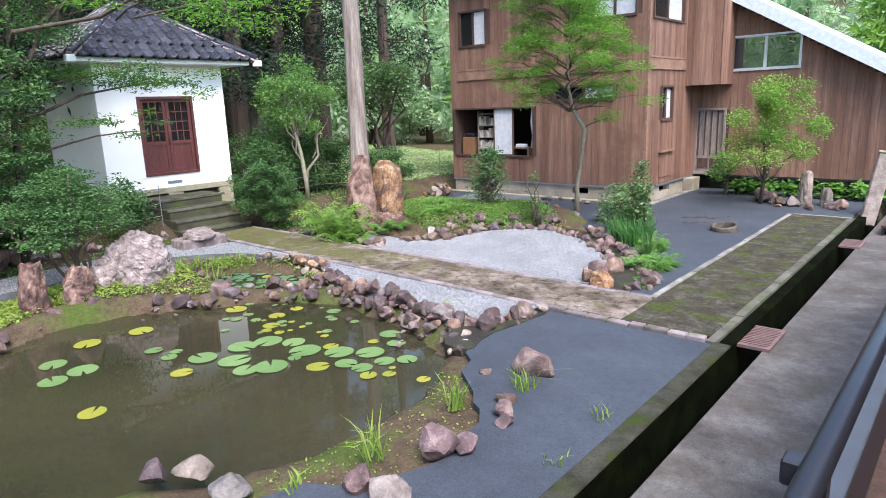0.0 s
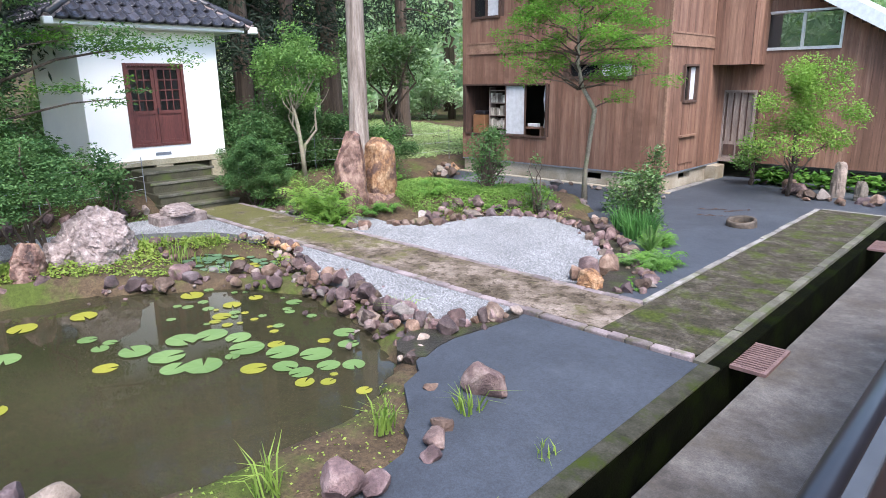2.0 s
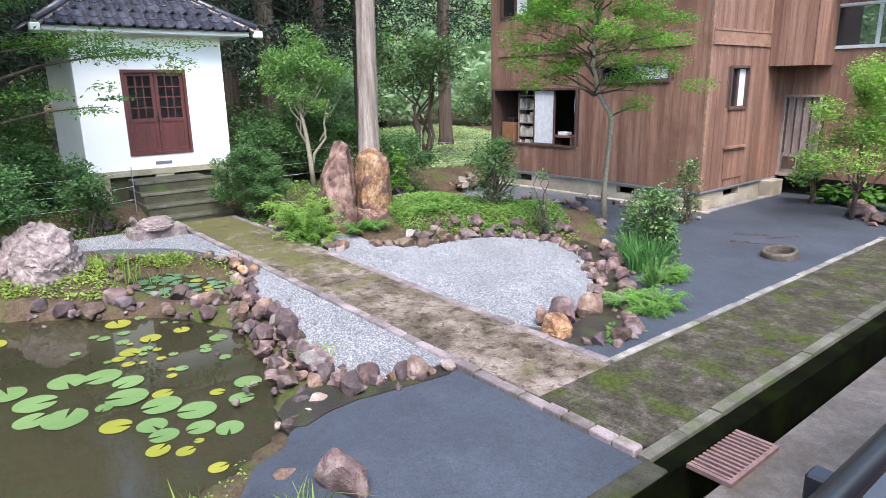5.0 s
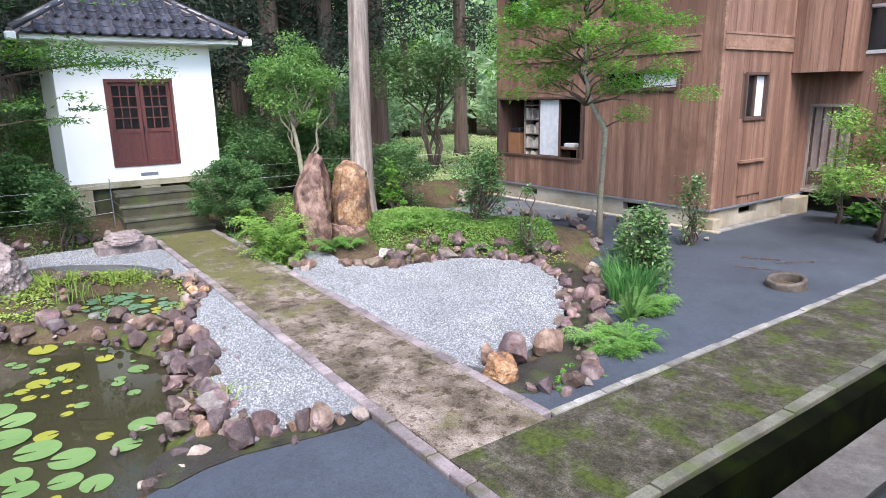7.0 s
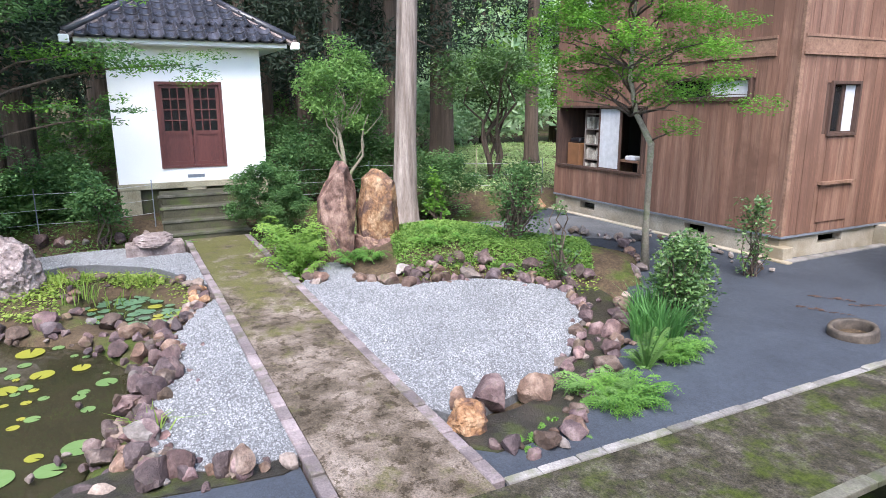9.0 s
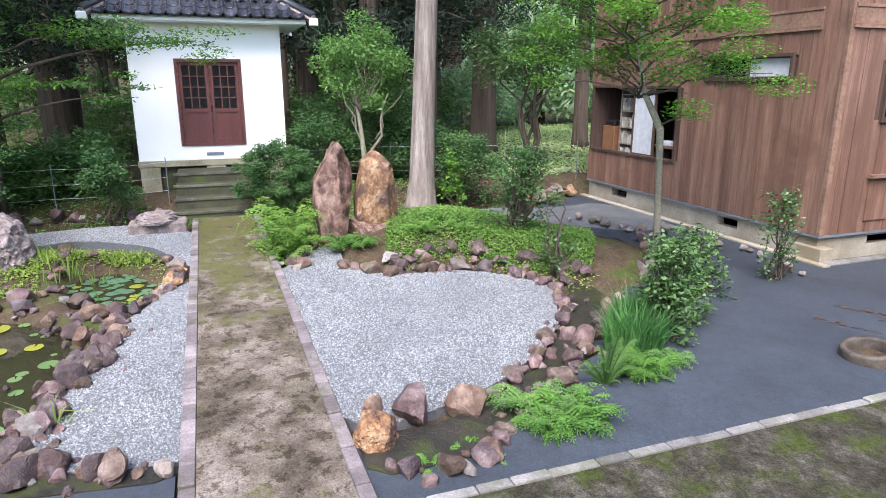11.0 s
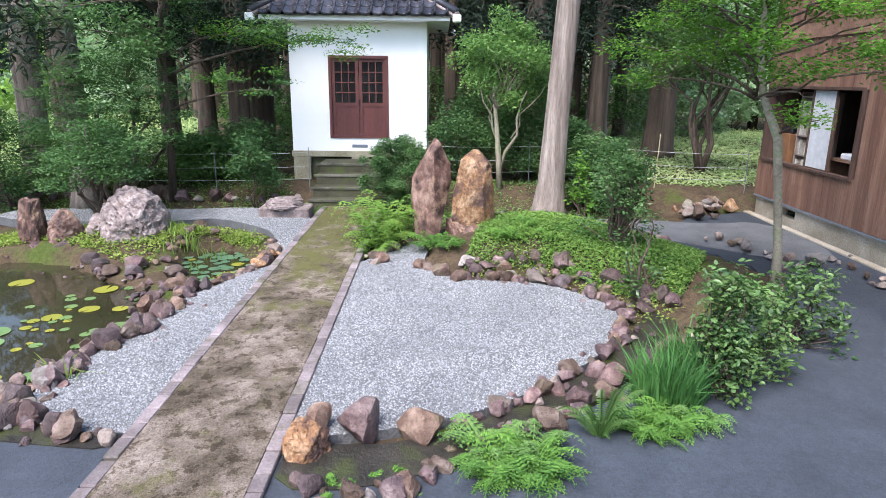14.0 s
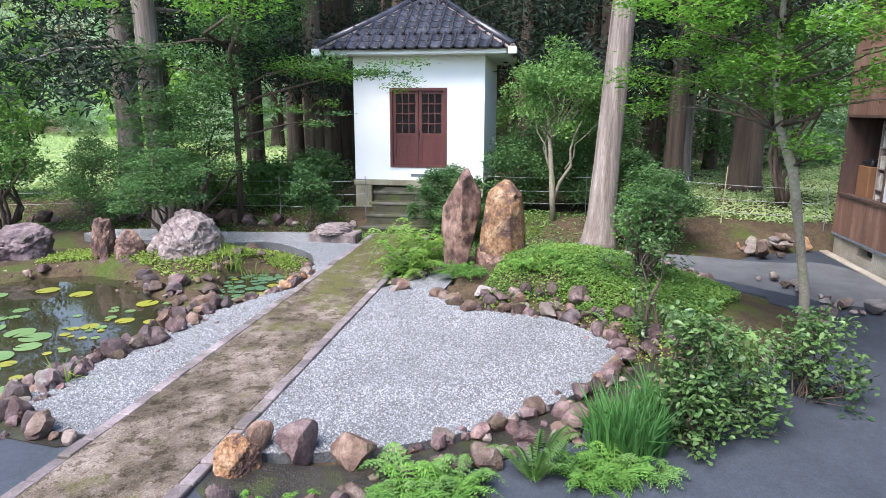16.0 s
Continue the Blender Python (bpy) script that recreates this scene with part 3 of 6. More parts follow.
    part("lower_ledge", boxed(-0.07, 0.03, -3.4, 9.0, 0.50, 0.53, bevel=0.004), M_LEDGE, e, "grey steel ledge")
    part("kick_board", boxed(-0.03, 0.0, -3.4, 9.0, 0.0, 0.498, bevel=0.004), M_BLACK, e)
    for k in range(4):
        y = -1.5 + k * 3.12
        part("post", boxed(0.002, 0.028, y - 0.03, y + 0.03, 0.532, 0.735, bevel=0.004), M_BLACK, e)
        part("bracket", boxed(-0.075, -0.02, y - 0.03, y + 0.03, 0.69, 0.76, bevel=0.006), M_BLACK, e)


railing()


def grate(x0, x1, y0, y1, z):
    e = empty("drain_grate", pose((x0 + x1) / 2, (y0 + y1) / 2, z), "rust-red iron grate over the drain", "grate")
    w, h = (x1 - x0) / 2, (y1 - y0) / 2
    bm = boxed(-w, -w + 0.035, -h, h, 0, 0.035)
    box(bm, w - 0.035, w, -h, h, 0, 0.035)
    box(bm, -w + 0.035, w - 0.035, -h, -h + 0.035, 0, 0.035)
    box(bm, -w + 0.035, w - 0.035, h - 0.035, h, 0, 0.035)
    part("grate_frame", bm, M_RUST, e)
    n = 12
    for k in range(n):
        y = -h + 0.035 + (2 * h - 0.07) * (k + 0.5) / n
        part("bar", boxed(-w + 0.034, w - 0.034, y - 0.012, y + 0.012, 0.002, 0.032), M_RUST, e)


grate(-2.1, -1.62, 7.3, 8.05, -0.1)
grate(-2.1, -1.62, 13.3, 14.0, -0.1)


# ---- house ----
def wall_pieces(bm, u0, u1, z0, z1, openings, put):
    """Fills a wall with boxes round its openings (u0, u1, z0, z1)."""
    us = sorted({u0, u1, *(o[0] for o in openings), *(o[1] for o in openings)})
    zs = sorted({z0, z1, *(o[2] for o in openings), *(o[3] for o in openings)})
    for a, b in zip(us, us[1:]):
        for c, d in zip(zs, zs[1:]):
            if not any(o[0] < b - 1e-6 and o[1] > a + 1e-6 and o[2] < d - 1e-6 and o[3] > c + 1e-6 for o in openings):
                put(bm, a, b, c, d)
    bmesh.ops.remove_doubles(bm, verts=bm.verts[:], dist=1e-4)
    seen = {}
    for f in bm.faces:
        seen.setdefault(tuple(round(x, 4) for x in f.calc_center_median()), []).append(f)
    bmesh.ops.delete(bm, geom=[f for fs in seen.values() if len(fs) > 1 for f in fs], context="FACES_ONLY")
    return bm


board_mesh = None


def boards(parent, along_x, plane, out, u0, u1, z0, z1, openings, width=0.19, seed=1):
    """Upright weatherboards on a wall, cut round its openings; each one a piece."""
    global board_mesh
    if board_mesh is None:
        bm = bmesh.new()
        bmesh.ops.create_cube(bm, size=1)
        bmesh.ops.bevel(bm, geom=[e for e in bm.edges if abs(e.verts[0].co.z - e.verts[1].co.z) > 0.5], offset=0.06, segments=1, affect="EDGES")
        board_mesh = bpy.data.meshes.new("board")
        bm.to_mesh(board_mesh)
        bm.free()
        board_mesh.materials.append(M_BOARD)
    rng = random.Random(seed)
    u = u0
    while u < u1 - 0.03:
        w = min(width * rng.uniform(0.85, 1.15), u1 - u)
        z = z0
        cuts = sorted((o for o in openings if o[0] < u + w - 0.02 and o[1] > u + 0.02), key=lambda o: o[2])
        spans = []
        for o in cuts:
            if o[2] > z + 0.02:
                spans.append((z, o[2]))
            z = max(z, o[3])
        if z < z1:
            spans.append((z, z1))
        for a, b in spans:
            d = rng.uniform(0.018, 0.026)
            ob = new("board", board_mesh)
            ob.parent = parent
            c = (u + w / 2, plane + out * d / 2, (a + b) / 2) if along_x else (plane + out * d / 2, u + w / 2, (a + b) / 2)
            size = (w - 0.006, d, b - a) if along_x else (d, w - 0.006, b - a)
            ob.matrix_local = Matrix.Translation(c) @ Matrix.Diagonal((*size, 1))
        u += w


HX0, HX1, HY0, HY1 = -13.3, -6.87, 16.1, 19.72
HTOP = 6.4
WING_X1 = 1.5


def frame_box(bm, along_x, plane, out, u0, u1, z0, z1, w, d):
    for a, b, c, e in ((u0, u1, z0, z0 + w), (u0, u1, z1 - w, z1), (u0, u0 + w, z0 + w, z1 - w), (u1 - w, u1, z0 + w, z1 - w)):
        p0, p1 = sorted((plane, plane + out * d))
        box(bm, a, b, p0, p1, c, e) if along_x else box(bm, p0, p1, a, b, c, e)
    return bm


def slab(bm, along_x, plane, out, u0, u1, z0, z1, d0, d1):
    p0, p1 = sorted((plane + out * d0, plane + out * d1))
    return box(bm, u0, u1, p0, p1, z0, z1) if along_x else box(bm, p0, p1, u0, u1, z0, z1)


def house():
    e = empty("house", pose(0, 0, 0), "two-storey house clad in weathered red-brown upright boards", "house")
    fo = [(-13.16, -10.24, 1.13, 2.54), (-9.56, -7.74, 2.70, 3.06), (-12.9, -11.9, 4.4, 5.4), (-8.4, -7.2, 4.75, 5.9)]
    so = [(16.98, 17.74, 2.10, 2.96), (16.3, 18.3, 4.66, 5.9)]
    bm = wall_pieces(bmesh.new(), HX0, HX1, 0.36, HTOP, fo, lambda b, a, c, z0, z1: box(b, a, c, HY0, HY0 + 0.14, z0, z1))
    front = part("front_wall", bm, M_DARKWOOD, e)
    bm = wall_pieces(bmesh.new(), HY0 + 0.14, HY1, 0.36, HTOP, so, lambda b, a, c, z0, z1: box(b, HX1 - 0.14, HX1, a, c, z0, z1))
    side = part("side_wall", bm, M_DARKWOOD, e)
    bm = boxed(HX0, HX0 + 0.14, HY0 + 0.14, 24, 0.0, HTOP)
    box(bm, HX0 + 0.14, HX1, 23.86, 24, 0.0, HTOP)
    box(bm, HX1 - 0.14, HX1, HY1, 23.86, 0.36, HTOP)
    part("rear_wall", bm, M_DARKWOOD, e)
    part("floor_slab", boxed(HX0 + 0.14, HX1 - 0.14, HY0 + 0.14, 23.86, 0.36, 0.46), M_DARKWOOD, e)
    part("upper_floor", boxed(HX0 + 0.14, HX1 - 0.14, HY0 + 0.14, 23.86, 3.5, 3.62), M_DARKWOOD, e)
    part("partition", boxed(HX0 + 0.14, HX1 - 0.14, 18.4, 18.48, 0.46, 3.5), M_DARK, e)
    # foundation
    vents = [(-12.3, -11.75, 0.12, 0.28), (-9.0, -8.5, 0.12, 0.28)]
    bm = wall_pieces(bmesh.new(), HX0 + 0.03, HX1 - 0.03, -0.2, 0.36, vents, lambda b, a, c, z0, z1: box(b, a, c, HY0 + 0.03, HY0 + 0.2, z0, z1))
    part("foundation", bm, M_FOUND, e, "pale stained concrete foundation")
    bm = wall_pieces(bmesh.new(), HY0 + 0.2, HY1, -0.2, 0.36, [(17.2, 17.9, 0.14, 0.29)], lambda b, a, c, z0, z1: box(b, HX1 - 0.2, HX1 - 0.03, a, c, z0, z1))
    part("foundation", bm, M_FOUND, e, "pale stained concrete foundation")
    part("foundation_block", boxed(-7.25, -6.72, 16.02, 16.28, -0.1, 0.2, bevel=0.01), M_FOUND, e)
    part("foundation_block", boxed(-6.9, -6.6, 18.9, 19.5, -0.1, 0.34, bevel=0.01), M_FOUND, e)
    part("footing", boxed(-13.3, -6.55, 15.9, 16.05, -0.1, 0.0, bevel=0.01), M_FOUND, e)
    part("footing", boxed(-6.75, -6.6, 16.05, 19.4, -0.1, 0.0, bevel=0.01), M_KERB_GREY, e)
    part("flashing", boxed(HX0, HX1 + 0.03, HY0 - 0.03, HY0 + 0.03, 0.34, 0.375), M_STEEL, e, "thin blue-grey metal strip")
    part("flashing", boxed(HX1 - 0.03, HX1 + 0.03, HY0 + 0.03, HY1, 0.34, 0.375), M_STEEL, e)
    boards(front, True, HY0, -1, HX0, HX1, 0.38, HTOP, fo, seed=3)
    boards(side, False, HX1, 1, HY0, HY1, 0.38, HTOP, so, seed=4)
    part("corner_board", boxed(HX1 - 0.02, HX1 + 0.035, HY0 - 0.035, HY0 + 0.06, 0.38, HTOP), M_BROWNTRIM, e)
    # belt rails between the storeys
    for z in (3.68, 3.40):
        part("belt_rail", boxed(HX0 + 0.3, HX1 - 0.42, HY0 - 0.055, HY0 - 0.027, z, z + 0.045), M_BROWNTRIM, e)
        part("belt_rail", boxed(HX1 + 0.027, HX1 + 0.055, HY0 + 0.02, 18.62, z, z + 0.045), M_BROWNTRIM, e)
    part("belt_board", boxed(HX1 + 0.027, HX1 + 0.042, HY0 + 0.02, 18.62, 3.45, 3.675), M_BROWNTRIM, e)
    part("belt_board", boxed(HX0 + 0.3, HX1 - 0.42, HY0 - 0.042, HY0 - 0.027, 3.45, 3.675), M_BROWNTRIM, e)
    # hatch on the side wall
    part("hatch", boxed(HX1 + 0.027, HX1 + 0.045, 16.95, 17.82, 0.56, 1.22), M_BOARD, e, "low boarded hatch")
    part("hatch_ledge", boxed(HX1 + 0.027, HX1 + 0.11, 16.9, 17.87, 1.23, 1.28), M_BROWNTRIM, e)

    def window(parent, along_x, plane, out, u0, u1, z0, z1, mat, panes, drop=0.07):
        w = part("window", frame_box(bmesh.new(), along_x, plane, out, u0 - 0.03, u1 + 0.03, z0 - 0.035, z1 + 0.03, 0.05, 0.06), mat, parent)
        n = len(panes)
        for k, kind in enumerate(panes):
            a, b = u0 + (u1 - u0) * k / n, u0 + (u1 - u0) * (k + 1) / n
            if kind == "open":
                continue
            part("sash", frame_box(bmesh.new(), along_x, plane, -out, a + 0.004, b - 0.004, z0 + 0.004, z1 - 0.004, 0.035, 0.05), mat if kind != "alu" else M_ALU, w)
            pane = part("pane", slab(bmesh.new(), along_x, plane, -out, a + 0.036, b - 0.036, z0 + 0.036, z1 - 0.036, 0.02, 0.03), M_FROST if kind == "white" else M_GLASS, w)
            if kind != "white":
                pane.visible_shadow = False
        return w

    window(e, True, HY0, -1, *fo[0], M_DARKWOOD, ["open", "open", "white", "open"])
    window(e, True, HY0, -1, *fo[1], M_DARKWOOD, ["glass", "white"])
    window(e, True, HY0, -1, *fo[2], M_DARKWOOD, ["glass", "white"])
    window(e, True, HY0, -1, *fo[3], M_DARKWOOD, ["white", "white"])
    window(e, False, HX1, 1, *so[0], M_DARKWOOD, ["glass", "white"])
    window(e, False, HX1, 1, *so[1], M_DARKWOOD, ["glass", "white"])
    # bay over the door
    bay = part("bay", boxed(HX1 + 0.002, -5.9, 18.67, HY1 + 0.3, 2.98, HTOP), M_DARKWOOD, e)
    boards(bay, True, 18.67, -1, HX1 + 0.03, -5.9, 2.98, HTOP, [], seed=8)
    boards(bay, False, -5.9, 1, 18.65, HY1, 2.98, HTOP, [], seed=9)
    # lean-to wing with a falling roof
    wo = [(-6.82, -6.06, 0.5, 2.27), (-5.95, -4.2, 3.36, 4.25), (-1.95, -0.2, 1.85, 2.6)]
    bm = wall_pieces(bmesh.new(), HX1, WING_X1, 0.42, 5.9, wo, lambda b, a, c, z0, z1: box(b, a, c, HY1, HY1 + 0.14, z0, z1))
    slope = -0.575
    for v in bm.verts:
        v.co.z = min(v.co.z, 5.12 + slope * (v.co.x + 5.8)) if v.co.z > 4.3 or v.co.z > 2.7 and v.co.x > -4 else v.co.z
        v.co.z = max(v.co.z, 0.42)
    wing = part("wing_wall", bm, M_DARKWOOD, e)
    u, k = HX1 + 0.002, 0
    while u < WING_X1:
        w = 0.19
        top = 5.12 + slope * (u + w + 5.8)
        boards(wing, True, HY1, -1, u, u + w, 0.4, max(0.6, top), wo, width=0.3, seed=20 + k)
        u, k = u + w, k + 1
    window(e, True, HY1, -1, *wo[1], M_ALU, ["alu", "alu"])
    window(e, True, HY1, -1, *wo[2], M_DARKWOOD, ["glass", "glass"])
    door = part("door", slab(bmesh.new(), True, HY1, 1, -6.82, -6.06, 0.5, 2.27, 0.05, 0.09), M_GREYWOOD, e, "old grey-brown slatted wooden door")
    part("door_frame", frame_box(bmesh.new(), True, HY1, -1, -6.87, -6.0, 0.44, 2.33, 0.06, 0.05), M_GREYWOOD, door)
    for k in range(5):
        x = -6.80 + k * 0.18
        part("stile", slab(bmesh.new(), True, HY1, 1, x, x + 0.03, 0.95, 2.25, 0.03, 0.05), M_DARKWOOD, door)
    for x in (-6.78, -6.43):
        part("lower_panel", slab(bmesh.new(), True, HY1, 1, x, x + 0.3, 0.56, 0.86, 0.035, 0.05), M_DARKWOOD, door)
    part("threshold", boxed(-6.87, -6.0, HY1 - 0.12, HY1 - 0.03, 0.40, 0.46), M_GREYWOOD, door)
    bm = bmesh.new()
    a, b = (-6.0, 5.12 + slope * -0.2), (WING_X1 + 0.6, 5.12 + slope * (WING_X1 + 0.6 + 5.8))
    vs = [bm.verts.new((x, y, z + dz)) for y in (HY1 - 0.5, 24.0) for (x, z), dz in ((a, 0.0), (b, 0.0), (b, 0.34), (a, 0.34))]
    for f in ((0, 1, 2, 3), (7, 6, 5, 4), (0, 4, 5, 1), (1, 5, 6, 2), (2, 6, 7, 3), (3, 7, 4, 0)):
        bm.faces.new([vs[i] for i in f])
    part("wing_roof", bm, M_FASCIA, e, "pale grey painted sloping roof edge")
    part("wing_rear", boxed(HX1, WING_X1, 23.8, 23.95, 0.6, 3.0), M_DARKWOOD, e)
    bm = boxed(HX0 - 0.6, HX1 + 0.6, HY0 - 0.6, 24.6, HTOP, HTOP + 0.18)
    part("soffit", bm, M_DARKWOOD, e)
    bm = bmesh.new()
    vs = [bm.verts.new(p) for p in ((HX0 - 0.7, HY0 - 0.7, HTOP + 0.18), (HX1 + 0.7, HY0 - 0.7, HTOP + 0.18), (HX1 + 0.7, 24.7, HTOP + 0.18), (HX0 - 0.7, 24.7, HTOP + 0.18), (-10.1, HY0 - 0.7, 8.2), (-10.1, 24.7, 8.2))]
    for f in ((0, 1, 4), (1, 2, 5, 4), (2, 3, 5), (3, 0, 4, 5), (3, 2, 1, 0)):
        bm.faces.new([vs[i] for i in f])
    part("roof", bm, M_TILE, e)
    return e


house()


# things seen through the open window
def bookshelf():
    e = empty("bookshelf", pose(-12.05, 16.48, 0.46), "pale shelf crowded with books behind the window", "bookshelf")
    part("frame", boxed(-0.42, -0.39, -0.15, 0.15, 0, 2.0), M_GREYWOOD, e)
    part("frame", boxed(0.39, 0.42, -0.15, 0.15, 0, 2.0), M_GREYWOOD, e)
    rng = random.Random(5)
    for k in range(6):
        z = 0.1 + k * 0.36
        part("shelf", boxed(-0.39, 0.39, -0.15, 0.15, z, z + 0.025), M_GREYWOOD, e)
        x = -0.37
        while x < 0.3 and k < 5:
            w = rng.uniform(0.03, 0.09)
            part("book", boxed(x, x + w, -0.13, 0.1, z + 0.027, z + rng.uniform(0.2, 0.3)), M_BOOK, e)
            x += w + (0.004 if rng.random() < 0.8 else 0.12)
    return e


bookshelf()
cab = empty("cabinet", pose(-12.85, 16.48, 0.46), "orange-brown wooden cabinet inside the window", "cabinet")
part("body", boxed(-0.2, 0.25, -0.2, 0.2, 0, 1.2, bevel=0.01), M_BOX, cab)
part("top_tray", boxed(-0.17, 0.22, -0.17, 0.17, 1.2, 1.32, bevel=0.03), M_BLACK, cab)
desk = empty("desk", pose(-10.95, 16.6, 0.46), "brown wooden desk inside the window", "desk")
part("desktop", boxed(-0.4, 0.35, -0.28, 0.28, 0.86, 0.9), M_BROWNTRIM, desk)
part("side", boxed(-0.4, -0.36, -0.25, 0.25, 0, 0.86), M_BROWNTRIM, desk)
part("side", boxed(0.31, 0.35, -0.25, 0.25, 0, 0.86), M_BROWNTRIM, desk)
bm = boxed(-0.16, 0.16, -0.1, 0.1, 0, 0.1, bevel=0.02)
tel = ob_of("telephone", bm, M_WHITE)
tel.matrix_world = pose(-10.92, 16.47, 1.36)
tagged(tel, "white desk telephone on the brown desk", "telephone")
bm = bmesh.new()
tube(bm, [(0, 0, 0), (0.02, 0.01, 0.35), (-0.03, 0, 0.75), (0.05, 0, 1.15)], [0.07, 0.05, 0.06, 0.09], 10)
cur = ob_of("curtain", bm, M_WHITE, smooth=True)
cur.matrix_world = pose(-10.42, 16.33, 1.36)
tagged(cur, "white curtain gathered at the window side", "curtain")


# ---- shrine ----
SX, SY = -16.65, 7.6


def shrine():
    e = empty("shrine_hall", pose(0, 0, 0), "small white plastered hall with a dark tiled pyramid roof", "shrine")
    d0, d1, dz0, dz1 = 6.92, 8.28, 1.28, 3.12
    y0, y1, x1, x0 = 6.04, 9.15, -15.1, -18.2
    bm = wall_pieces(bmesh.new(), y0, y1, 0.98, 3.9, [(d0, d1, dz0, dz1)], lambda b, a, c, z0, z1: box(b, x1 - 0.2, x1, a, c, z0, z1))
    part("front_wall", bm, M_PLASTER, e)
    part("side_wall", boxed(x0, x1 - 0.2, y0, y0 + 0.2, 0.98, 3.9), M_PLASTER, e)
    part("side_wall", boxed(x0, x1 - 0.2, y1 - 0.2, y1, 0.98, 3.9), M_PLASTER, e)
    part("rear_wall", boxed(x0, x0 + 0.2, y0 + 0.2, y1 - 0.2, 0.98, 3.9), M_PLASTER, e)
    part("floor", boxed(x0 + 0.2, x1 - 0.2, y0 + 0.2, y1 - 0.2, 0.98, 1.1), M_DARKWOOD, e)
    part("plinth", boxed(x0 - 0.03, x1 + 0.03, y0 - 0.03, y1 + 0.03, 0.84, 0.98, bevel=0.01), M_PLINTH, e, "yellowish stone plinth")
    for x in (x1 - 0.15, x0 + 0.15):
        for y in (y0 + 0.2, (y0 + y1) / 2, y1 - 0.2):
            part("pier", boxed(x - 0.17, x + 0.17, y - 0.2, y + 0.2, 0.2, 0.84, bevel=0.01), M_PLINTH, e)
    part("base_wall", boxed(x0 + 0.1, x1 - 0.1, y0 + 0.12, y1 - 0.12, 0.1, 0.838), M_STEP, e, "dark mossy base wall set back under the plinth")
    part("vent", boxed(x1, x1 + 0.012, 7.42, 7.78, 1.06, 1.13), M_STEEL, e)
    fr = part("door_frame", frame_box(bmesh.new(), False, x1 - 0.06, 1, d0, d1, dz0, dz1, 0.06, 0.085), M_MAROON, e)
    for a, b in ((d0 + 0.062, 7.6 - 0.004), (7.6 + 0.004, d1 - 0.062)):
        leaf = part("door_leaf", frame_box(bmesh.new(), False, x1 - 0.08, 1, a, b, dz0 + 0.062, dz1 - 0.062, 0.075, 0.05), M_MAROON, e, "maroon wooden door leaf with a glazed grid")
        part("lower_panel", boxed(x1 - 0.07, x1 - 0.05, a + 0.074, b - 0.074, dz0 + 0.136, dz0 + 0.72), M_MAROON, leaf)
        part("mid_rail", boxed(x1 - 0.08, x1 - 0.03, a + 0.074, b - 0.074, dz0 + 0.72, dz0 + 0.80), M_MAROON, leaf)
        ga, gb, g0, g1 = a + 0.075, b - 0.075, dz0 + 0.80, dz1 - 0.137
        for k in (1, 2):
            y = ga + (gb - ga) * k / 3
            part("muntin", boxed(x1 - 0.075, x1 - 0.035, y - 0.012, y + 0.012, g0, g1), M_MAROON, leaf)
        for k in (1, 2, 3):
            z = g0 + (g1 - g0) * k / 4
            part("muntin", boxed(x1 - 0.073, x1 - 0.037, ga, gb, z - 0.012, z + 0.012), M_MAROON, leaf)
        pane = part("pane", boxed(x1 - 0.062, x1 - 0.056, ga, gb, g0, g1), M_GLASS, leaf)
        pane.visible_shadow = False
    part("door_handle", boxed(x1 - 0.03, x1 + 0.0, 7.59, 7.62, 2.0, 2.14, bevel=0.004), M_BLACK, e)
    # eaves: white boxed soffit, then the tiled pyramid
    half = 2.16
    bm = boxed(SX - half + 0.1, SX + half - 0.1, SY - half + 0.1, SY + half - 0.1, 3.84, 3.93)
    part("soffit", bm, M_PLASTER, e, "white plastered eaves")
    ez, az = 3.93, 5.42
    bm = bmesh.new()
    cs = [bm.verts.new((SX + sx * half, SY + sy * half, ez)) for sx, sy in ((-1, -1), (1, -1), (1, 1), (-1, 1))]
    top = bm.verts.new((SX, SY, az))
    for k in range(4):
        bm.faces.new((cs[k], cs[(k + 1) % 4], top))
    bm.faces.new(cs[::-1])
    roof = part("roof", bm, M_TILE, e)
    # one pan tile, with a rolled edge and a lip
    rows, wid = 9, 0.27
    run = half / rows
    pitch = math.atan2(az - ez, half)
    length = run / math.cos(pitch)
    bm = bmesh.new()
    prof = [(-0.5, 0.0), (-0.3, -0.028), (0.0, -0.036), (0.22, -0.02), (0.34, 0.03), (0.44, 0.035), (0.5, 0.0)]
    grid = []
    for t, lift in ((0.0, 0.042), (0.04, 0.045), (1.12, 0.02)):
        grid.append([bm.verts.new((u * wid, t * length, h + lift + 0.035)) for u, h in prof])
    low = [bm.verts.new((u * wid, 0, h + 0.02)) for u, h in prof]
    for g0, g1 in zip([low] + grid, grid):
        for k in range(len(prof) - 1):
            bm.faces.new((g0[k], g0[k + 1], g1[k + 1], g1[k]))
    tile = bpy.data.meshes.new("roof_tile")
    bm.to_mesh(tile)
    bm.free()
    tile.materials.append(M_TILE)
    tile.shade_smooth()
    spare = []
    for side in range(4):
        turn = pose(SX, SY, 0, 0, 0, 90 * side + 90)
        for r in range(rows):
            reach = half - r * run
            n = int((reach * 2 - 0.1) / wid)
            for k in range(n):
                u = (k - (n - 1) / 2) * wid
                m = turn @ Matrix.Translation((u, -half + r * run, ez + r * (az - ez) / rows)) @ Matrix.Rotation(pitch, 4, "X")
                if side == 2:
                    spare.append(m)
                    continue
                ob = new("roof_tile", tile)
                ob.parent = roof
                ob.matrix_local = m
    bm = bmesh.new()
    for m in spare:
        bm.from_mesh(tile)
